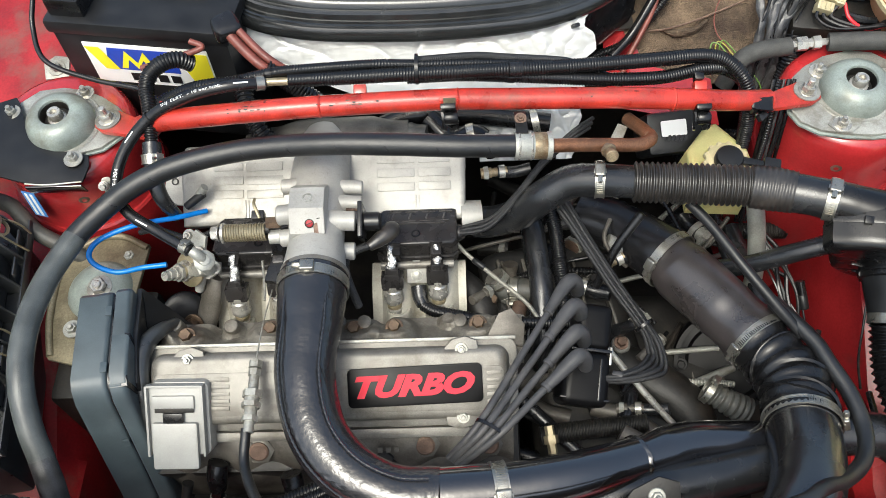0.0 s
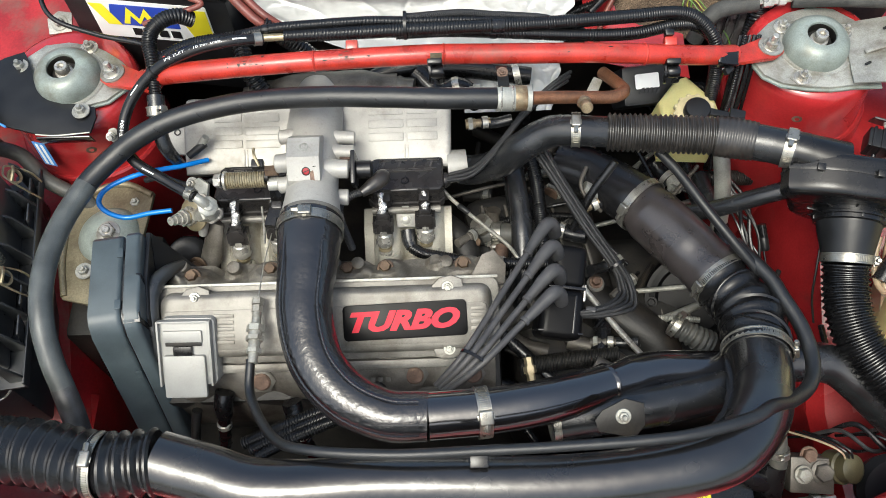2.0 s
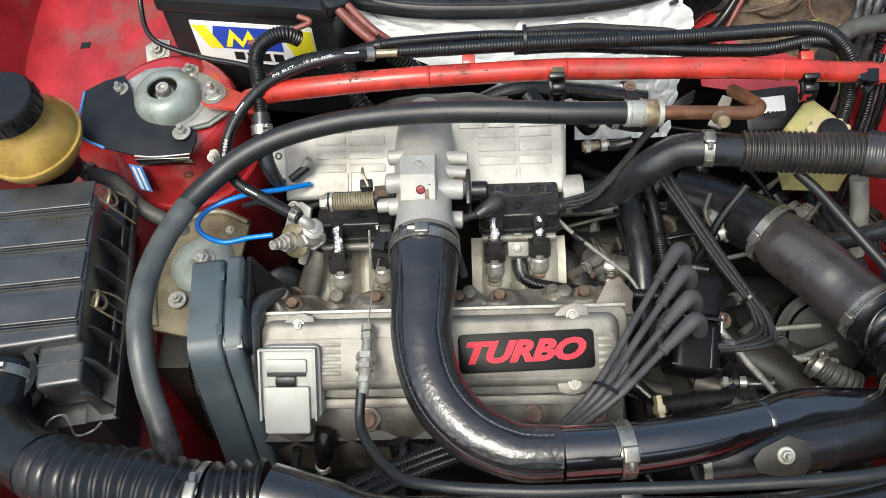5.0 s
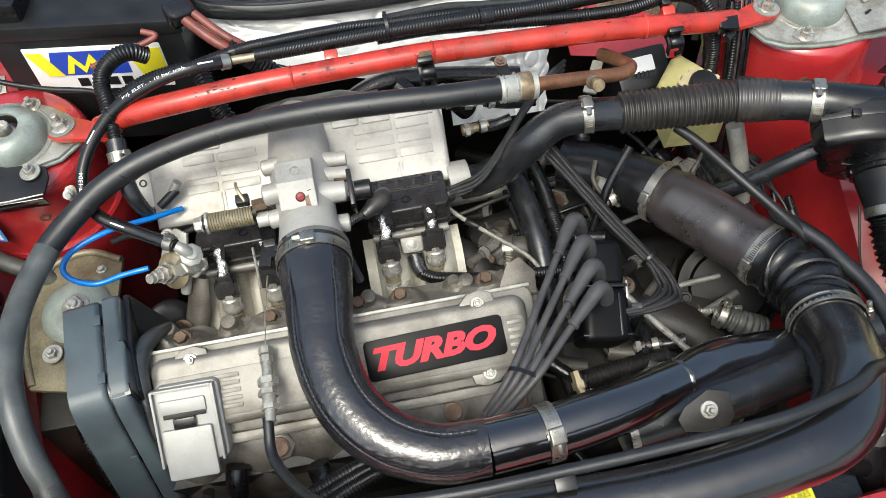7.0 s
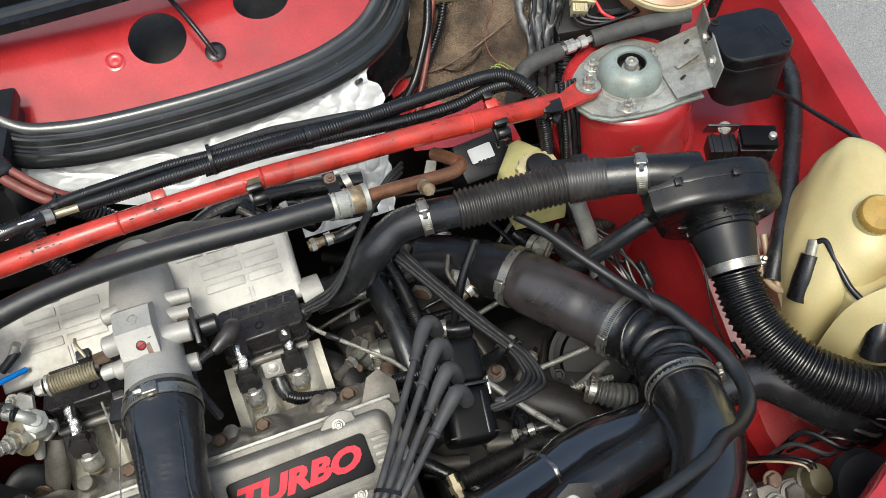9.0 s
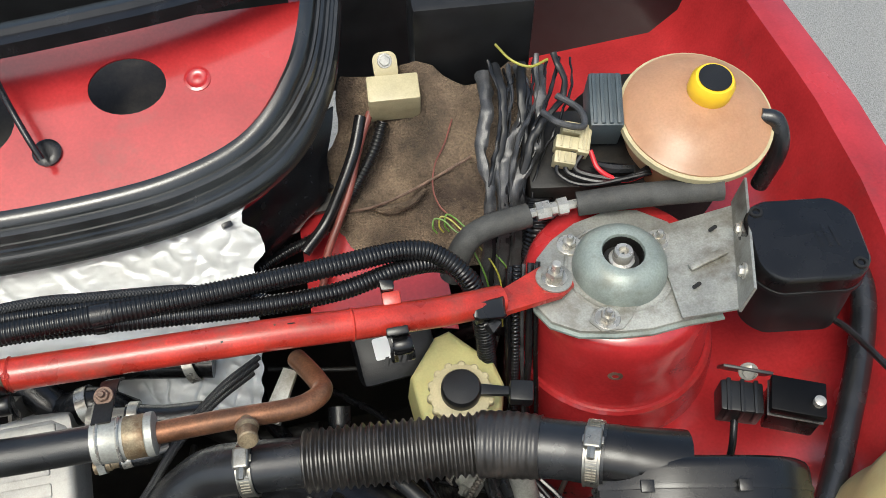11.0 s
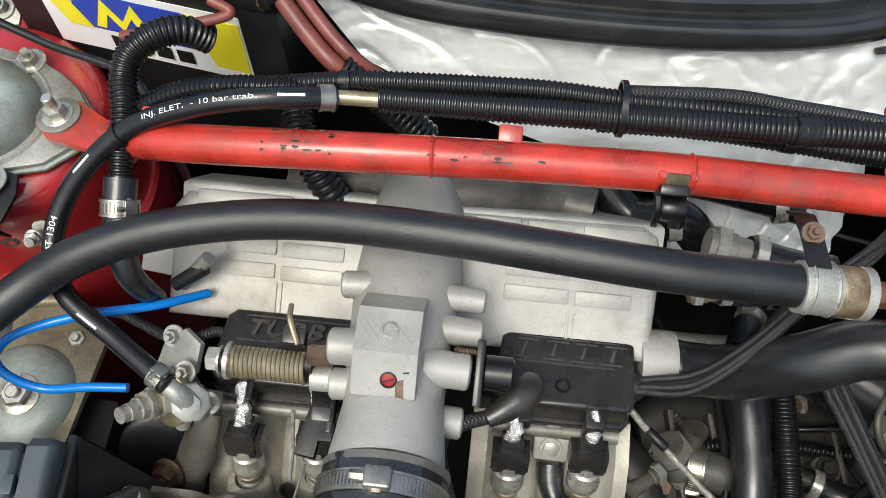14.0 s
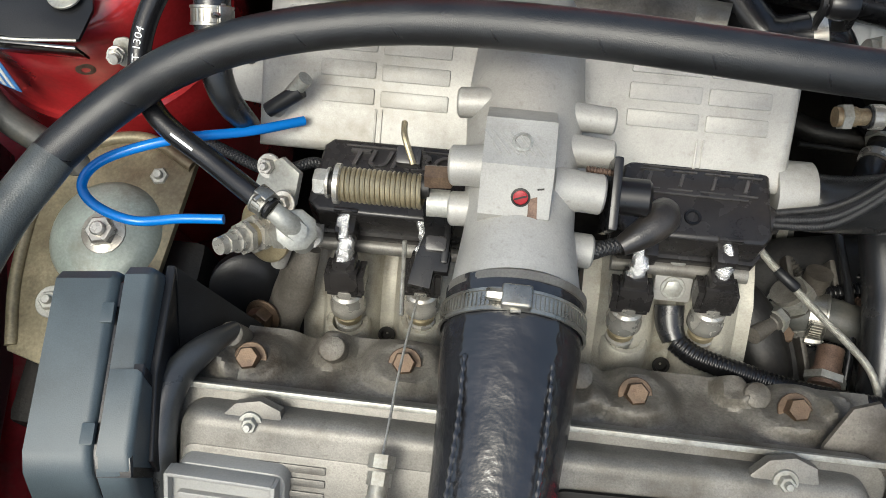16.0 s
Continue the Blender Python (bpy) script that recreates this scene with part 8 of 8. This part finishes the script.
for k in range(5):
    w = k - 2
    spread = (1.0, 0.8, 0.8, 0.7, 1.2, 1.5, 1.2, 0.8, 0.6)
    solo("braided_lead", braid([Vector(q) + Vector((0.0034 * w, 0.0026 * w * (1 if i < 5 else -1), 0.003 * (k % 2))) * s for i, (q, s) in enumerate(zip(LOOM, spread))], 0.0030, 6, 0.011), BRAID, "thin black braided sensor lead", "cable", "braided leads")
solo("cable_tie", lathe([(0.0125, -0.002), (0.0137, -0.002), (0.0137, 0.002), (0.0125, 0.002)], place((0.2437, 0.449, 0.710), (0.5, -0.8, -0.2)), 20, cap=False), SATIN, "black cable tie round the braided leads", "cable tie")

# machinery below the hoses
rc2 = thing("rear_casting", (0.13, 0.53, 0.58), "grimy cast aluminium housing behind the cylinder head, darkened for shade", "casting")
# aluminium body coloured near-black for the shade behind the head
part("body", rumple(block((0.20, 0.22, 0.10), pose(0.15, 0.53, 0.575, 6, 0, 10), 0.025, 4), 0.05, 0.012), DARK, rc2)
for k in range(5):
    part("rib", block((0.005, 0.14, 0.016), pose(0.075 + 0.036 * k, 0.53, 0.628, 6, 0, 10), 0.002), DIRTY_ALU, rc2)
for k in range(7):
    part("boss", lathe([(0.015, -0.02), (0.013, 0.006), (0.011, 0.008)], pose(0.07 + 0.026 * k, 0.46 + 0.05 * (k % 3), 0.63, 6, 0, 0), 20), ALU, rc2)
    part("bolt", hexhead(pose(0.07 + 0.026 * k, 0.46 + 0.05 * (k % 3), 0.638, 6, 0, 0), 0.007, 0.008, 0.010), (RUST, DARK)[k % 2], rc2)
random.seed(7)
for k in range(62):
    x, y = random.uniform(0.06, 0.49), random.uniform(0.27, 0.80)
    if x > 0.42 and y > 0.58:
        continue
    a = random.uniform(0, 6.28)
    d = Vector((math.cos(a), math.sin(a), random.uniform(-0.2, 0.08))) * random.uniform(0.04, 0.11)
    c = Vector((x, y, random.uniform(0.54, 0.655)))
    c.z = min(c.z, 0.66)
    r = random.choice((0.003, 0.004, 0.006, 0.009, 0.012))
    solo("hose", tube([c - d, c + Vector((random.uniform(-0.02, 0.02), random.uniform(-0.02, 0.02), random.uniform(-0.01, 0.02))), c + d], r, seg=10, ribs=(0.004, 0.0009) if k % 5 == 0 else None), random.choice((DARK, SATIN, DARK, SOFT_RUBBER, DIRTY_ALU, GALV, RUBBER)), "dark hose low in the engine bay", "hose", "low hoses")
def pipe_fitting(p, axis, r, length, material, clamped=True):
    """A short metal stub with a hexagon, a rubber sleeve and a clamp."""
    ob = thing("pipe_fitting", p, "grimy metal pipe fitting with a clamped sleeve", "fitting", "pipe fittings")
    m = place(p, axis)
    part("stub", lathe([(r, 0), (r, length * 0.4), (r * 0.85, length * 0.42), (r * 0.85, length)], m, 20), material, ob)
    part("hexagon", lathe([(r * 1.35, length * 0.1), (r * 1.35, length * 0.28)], m, 6), GALV, ob)
    if clamped:
        e = m @ Vector((0, 0, length * 0.6))
        f = m @ Vector((0, 0, length * 1.9))
        part("sleeve", tube([e, e.lerp(f, 0.5) + Vector((0, 0, -0.004)), f], r * 1.1, seg=18), SOFT_RUBBER, ob)
        part("band", lathe([(r * 1.12, 0), (r * 1.25, 0), (r * 1.25, 0.008), (r * 1.12, 0.008)], m @ Matrix.Translation((0, 0, length * 0.68)), 24), ZINC, ob)
    return ob


for k in range(26):
    x, y = random.uniform(0.05, 0.46), random.uniform(0.30, 0.74)
    if x > 0.42 and y > 0.58:
        continue
    pipe_fitting(Vector((x, y, random.uniform(0.60, 0.66))), Vector((random.uniform(-1, 1), random.uniform(-1, 1), random.uniform(-0.2, 0.3))).normalized(), random.uniform(0.006, 0.014), random.uniform(0.025, 0.05), random.choice((DIRTY_ALU, GALV, DARK, RUST, DIRTY_ALU)), k % 2 == 0)
pipe_fitting(Vector((0.045, 0.660, 0.835)), Vector((1, -0.1, -0.1)), 0.012, 0.05, ALU)
pipe_fitting(Vector((0.04, 0.635, 0.80)), Vector((1, 0.1, 0.0)), 0.007, 0.035, STAINED)
pipe_fitting(Vector((0.055, 0.56, 0.66)), Vector((0.5, -0.3, -0.6)), 0.014, 0.05, ALU)
pipe_fitting(Vector((0.20, 0.545, 0.70)), Vector((0.8, 0.3, 0.2)), 0.008, 0.035, STAINED)
rj = thing("return_joint", (0.09, 0.545, 0.64), "grey clamped hose joint beside the head", "hose joint")
RJ = [(0.060, 0.552, 0.632), (0.090, 0.547, 0.640), (0.118, 0.540, 0.640), (0.15, 0.53, 0.62)]
part("hose", tube(RJ, [0.017, 0.0175, 0.0175, 0.0165], seg=22), HOSE_GREY, rj)
hose_clamp(rj, RJ, (0.086, 0.5475, 0.639), 0.0182, 0.014, 200)
part("spigot", lathe([(0.0095, 0), (0.0095, 0.014), (0.011, 0.015), (0.011, 0.022)], place((0.080, 0.565, 0.645), (0.0, 0.45, 0.8)), 20), DIRTY_ALU, rj)
solo("braided_hose", braid([(0.0, 0.575, 0.735), (0.021, 0.556, 0.722), (0.060, 0.522, 0.712), (0.096, 0.492, 0.700), (0.118, 0.474, 0.670)], 0.0028, 8, 0.010), STEEL_BRAID, "steel braided oil line beside the head", "hose")
solo("line_crimp", lathe([(0.0034, -0.010), (0.0042, -0.009), (0.0042, 0.009), (0.0034, 0.010)], place((0.034, 0.545, 0.7185), (0.75, -0.62, -0.1)), 14), DULL, "black crimp sleeve on the steel braided line", "sleeve")
SENS = [(-0.0480, 0.520, 0.706), (-0.0466, 0.507, 0.701), (-0.0425, 0.495, 0.699), (-0.028, 0.485, 0.700), (-0.006, 0.478, 0.702), (0.040, 0.466, 0.706), (0.099, 0.460, 0.706), (0.15, 0.46, 0.70)]
sn = thing("sensor_cable", SENS[0], "ribbed conduit from a temperature sensor on the head", "cable")
part("conduit", tube(SENS[2:], 0.0080, seg=16, ribs=(0.0034, 0.0004)), SATIN, sn)
part("rubber_boot", tube(SENS[:3], [0.011, 0.0105, 0.0088], seg=14), SOFT_RUBBER, sn)
part("bracket", block((0.028, 0.040, 0.012), pose(-0.0495, 0.538, 0.724, 42, 0, 0), 0.003), PLENUM, sn, "aluminium sensor bracket")
for y, z in ((0.528, 0.722), (0.545, 0.738)):
    part("bracket_bolt", hexhead(pose(-0.0495, y, z, 42, 0, 0), 0.007, 0.004, 0.009), GALV, sn)
part("tall_bolt", lathe([(0.0055, -0.045), (0.0055, -0.012), (0.0060, -0.011), (0.0072, -0.010), (0.0072, 0.0), (0.0062, 0.001)], place((0.0523, 0.522, 0.662), (0.02, -0.1, 1)), 6), OILED, sn, "brown-stained tall bolt")
mf = thing("exhaust_shield", (0.03, 0.52, 0.62), "curved dark heat shield behind the head", "heat shield")
part("shield", tube([(0.002, 0.56, 0.655), (0.026, 0.535, 0.652), (0.040, 0.50, 0.640), (0.046, 0.46, 0.60)], [0.020, 0.022, 0.024, 0.022], seg=24), DARK, mf)
# front corner: hoses, valve block and connector
gh = thing("heater_hose", (0.40, 0.185, 0.74), "grey hose with a clamp into a black tee piece", "hose")
GHP = [(0.40, 0.235, 0.76), (0.399, 0.205, 0.755), (0.405, 0.175, 0.725), (0.408, 0.16, 0.70)]
part("hose", tube(GHP, 0.011, seg=16), HOSE_GREY, gh, "grey weathered hose")
hose_clamp(gh, GHP, (0.4045, 0.176, 0.728), 0.0115, 0.009, 80)
part("tee", tube([(0.404, 0.168, 0.708), (0.40, 0.145, 0.68), (0.395, 0.12, 0.65)], [0.016, 0.018, 0.018], seg=18), SATIN, gh)
part("tee_branch", tube([(0.40, 0.15, 0.685), (0.375, 0.152, 0.70), (0.355, 0.165, 0.71)], 0.014, seg=18), SATIN, gh)
vb = thing("valve_block", (0.46, 0.16, 0.66), "small alloy valve block with plugs and bolts", "valve block")
part("block", block((0.055, 0.045, 0.04), pose(0.458, 0.165, 0.665, 25, 0, -5), 0.003), DIRTY_ALU, vb)
for x, y, r, mm in ((0.445, 0.158, 0.009, GALV), (0.470, 0.160, 0.012, DIRTY_ALU), (0.457, 0.182, 0.009, RUST)):
    part("plug", hexhead(pose(x, y, 0.686, 25, 0, 0), r, 0.009, r * 1.3), mm, vb)
part("lower_union", lathe([(0.008, 0), (0.008, 0.02), (0.011, 0.02), (0.011, 0.03), (0.007, 0.03), (0.007, 0.05)], place((0.44, 0.128, 0.655), (1, 0.1, 0)), 6), ZINC, vb)
oc = thing("round_connector", (0.5, 0.165, 0.69), "round olive-grey electrical connector with thin wires", "connector")
part("shell", lathe([(0.021, -0.02), (0.021, 0.0), (0.018, 0.002), (0.018, 0.016), (0.012, 0.020)], pose(0.497, 0.165, 0.685, 20, 25, 0), 20), OLIVE_PLASTIC, oc)
for k in range(3):
    part("wire", tube([(0.495 + 0.004 * k, 0.168, 0.702), (0.485 + 0.006 * k, 0.178, 0.715), (0.465 + 0.008 * k, 0.195, 0.705), (0.44 + 0.01 * k, 0.215, 0.68)], 0.0014, seg=6), (TUBE_TAN, RUBBER, RUBBER, RUBBER, TAPE)[k], oc)
solo("horn", lathe([(0.01, -0.03), (0.040, -0.02), (0.046, 0.0), (0.040, 0.012), (0.015, 0.014)], pose(0.560, 0.14, 0.665, 25, 0, 0), 32), DULL, "round black horn at the front corner", "horn")
for k in range(7):
    x = 0.50 + 0.022 * k
    solo("wiring_loom", tube([(x - 0.03, 0.23, 0.60), (x, 0.215 + 0.008 * (k % 3), 0.648), (x + 0.03, 0.195, 0.652), (x + 0.06, 0.20, 0.63)], 0.0020 + 0.0008 * (k % 3), seg=8), (RUBBER, TAPE, RUBBER)[k % 3], "loose black wiring at the front corner", "wiring", "front wires")
for k in range(7):
    x = 0.450 + 0.0045 * k
    solo("wiring_loom", tube([(x - 0.045, 0.60, 0.70), (x - 0.025 + 0.004 * (k % 3), 0.560, 0.685), (x - 0.008 + 0.008 * math.sin(k * 2.1), 0.515, 0.665 + 0.006 * math.cos(k * 3.3)), (x + 0.002 + 0.010 * math.sin(k * 4.7), 0.475, 0.64), (x + 0.006, 0.44, 0.60)], 0.0014 + 0.0008 * (k % 3), seg=8), (RUBBER, DULL, RUBBER)[k % 3], "cables beside the inner wing", "wiring", "wing cables")
solo("grey_pipe", tube([(0.405, 0.60, 0.76), (0.415, 0.575, 0.71), (0.42, 0.55, 0.66), (0.42, 0.53, 0.60)], 0.012, seg=16), GALV, "dusty grey coolant pipe below the bellows", "pipe")
cn = thing("inline_connector", (0.485, 0.505, 0.68), "metal-sleeved inline sensor connector", "connector")
part("sleeve", lathe([(0.006, 0), (0.007, 0.003), (0.007, 0.020), (0.005, 0.023)], place((0.478, 0.495, 0.655), (-0.15, 0.6, 0.5)), 18), DULL, cn)
part("plug", lathe([(0.0062, 0), (0.0062, 0.022)], place((0.475, 0.508, 0.667), (-0.15, 0.6, 0.5)), 12), SATIN, cn)
# front of the block: oil dipstick boots and looms
for x, y, z, dx in ((-0.296, 0.280, 0.672, -0.012), (-0.205, 0.262, 0.675, 0.01)):
    bt = thing("sensor_lead", (x, y, z), "black foil-wrapped sensor lead on the block", "sensor lead", "block leads")
    part("boot", tube([(x, y + 0.012, z + 0.012), (x + dx * 0.3, y, z), (x + dx * 0.5, y - 0.010, z - 0.02)], [0.013, 0.013, 0.011], seg=16), SATIN, bt)
    part("lead", rumple(tube([(x + dx * 0.5, y - 0.010, z - 0.02), (x + dx, y - 0.022, z - 0.05), (x + dx * 1.6, y - 0.03, z - 0.09)], 0.0085, seg=10, step=0.003), 0.006, 0.003), GLOSS, bt)
    part("joint", lathe([(0.008, -0.006), (0.010, -0.004), (0.010, 0.004), (0.008, 0.006)], place((x + dx * 0.8, y - 0.017, z - 0.038), (0, -0.3, -1)), 14), ZINC, bt)
for k in range(3):
    solo("loom_conduit", tube([(-0.24 - 0.01 * k, 0.20 + 0.008 * k, 0.70), (-0.19, 0.215 + 0.01 * k, 0.725), (-0.13, 0.235 + 0.008 * k, 0.735), (-0.09, 0.25, 0.73)], 0.0075, seg=12, ribs=(0.004, 0.001)), SATIN, "ribbed black conduit in front of the block", "conduit", "front conduits")
solo("clutch_lever", tube([(-0.325, 0.262, 0.70), (-0.335, 0.235, 0.665), (-0.345, 0.225, 0.63)], [0.007, 0.005, 0.004], seg=12), DARK, "small dark steel arm below the sensor cover", "lever")
sk = thing("sticker", (-0.583, 0.62, 0.76), "pale blue printed sticker on the strut tower", "sticker")
part("paper", slab(rounded(0.020, 0.050, 0.001, 2), 0.0008, pose(-0.562, 0.622, 0.783, 86, 0, -17), 0), STICKER_BLUE, sk)
for k in (-1, 1):
    part("print_bar", slab(rounded(0.004, 0.044, 0.001, 2), 0.0005, pose(-0.562, 0.622, 0.783, 86, 0, -17) @ pose(0.004 * k, 0, 0.0009), 0), WHITE, sk)
gb = thing("gearbox", (0.25, 0.40, 0.50), "oily aluminium gearbox casing darkened for its deep shade", "gearbox")
# aluminium casing in a near-black that holds the deep shade around it
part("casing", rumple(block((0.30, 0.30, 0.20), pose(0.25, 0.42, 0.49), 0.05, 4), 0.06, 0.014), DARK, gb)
for k in range(7):
    part("rib", block((0.006, 0.22, 0.016), pose(0.13 + 0.04 * k, 0.42, 0.582, 0, 0, 6), 0.002), DIRTY_ALU, gb)
for k in range(8):
    part("bolt", hexhead(pose(0.14 + 0.035 * k, 0.29 + 0.03 * (k % 4), 0.582), 0.008, 0.009, 0.012), DARK, gb)
rh2 = thing("pulley_housing", (0.37, 0.45, 0.62), "round grimy steel housing behind the air pipe", "housing")
HM = place((0.375, 0.445, 0.60), (-0.25, -0.55, 0.8))
part("drum", lathe([(0.070, -0.06), (0.072, 0.0), (0.068, 0.006), (0.055, 0.008), (0.050, 0.002), (0.02, 0.002)], HM, 44), BADGE, rh2)
part("ring", lathe([(0.066, 0.008), (0.070, 0.010), (0.070, 0.014), (0.064, 0.014)], HM, 44, cap=False), BADGE, rh2)
for k in range(4):
    part("bolt", hexhead(HM @ pose(0.060 * math.cos(1.57 * k + 0.4), 0.060 * math.sin(1.57 * k + 0.4), 0.008), 0.006, 0.007, 0.009), BADGE, rh2)
solo("dipstick_tube", tube([(0.19, 0.43, 0.70), (0.235, 0.385, 0.665), (0.28, 0.345, 0.63)], 0.0045, seg=12), ZINC, "bright steel dipstick tube", "tube")
bc = thing("bellows_boot", (0.345, 0.373, 0.63), "grey ribbed rubber boot with a clamp", "boot")
BCP = [(0.33, 0.385, 0.645), (0.352, 0.37, 0.64), (0.378, 0.36, 0.63)]
part("boot", tube(BCP, [0.014, 0.016, 0.018], seg=20, ribs=(0.008, 0.0018)), HOSE_GREY, bc)
hose_clamp(bc, BCP, BCP[0], 0.0175, 0.009, 60)
solo("black_duct", tube([(0.20, 0.46, 0.60), (0.26, 0.42, 0.60), (0.31, 0.38, 0.59), (0.33, 0.33, 0.57)], [0.03, 0.036, 0.034, 0.03], seg=24), DARK, "wide black rubber duct beside the gearbox", "duct")
solo("coolant_pipe", tube([(0.21, 0.575, 0.72), (0.26, 0.56, 0.70), (0.33, 0.545, 0.69)], 0.010, seg=16), GALV, "dull grey coolant pipe under the air pipe", "pipe")
solo("turbo_clip", tube([(0.215, 0.60, 0.735), (0.205, 0.575, 0.728), (0.215, 0.555, 0.715), (0.235, 0.545, 0.70)], 0.0030, seg=10), DIRTY_ALU, "curved bright steel clip at the rubber elbow", "clip")


# radiator top at the front
rad = thing("radiator", (0.25, 0.09, 0.62), "black radiator top tank with a yellow label", "radiator")
part("top_tank", block((0.68, 0.060, 0.06), pose(0.035, 0.140, 0.670, 4, 0, 0), 0.006), SATIN, rad)
rlab = part("label", slab(rounded(0.058, 0.022, 0.001, 2), 0.0006, pose(0.292, 0.124, 0.7000, 4, 0, 2), 0), LABEL_YELLOW, rad, "yellow label reading RADIADORES")
part("label_text", lettering("RADIADORES", 0.05, 0.007, pose(0.292, 0.1285, 0.7012, 4, 0, 2), 0.0002), DULL, rlab)
part("label_bar", block((0.04, 0.006, 0.0005), pose(0.292, 0.1185, 0.7006, 4, 0, 2), 0), DULL, rlab)
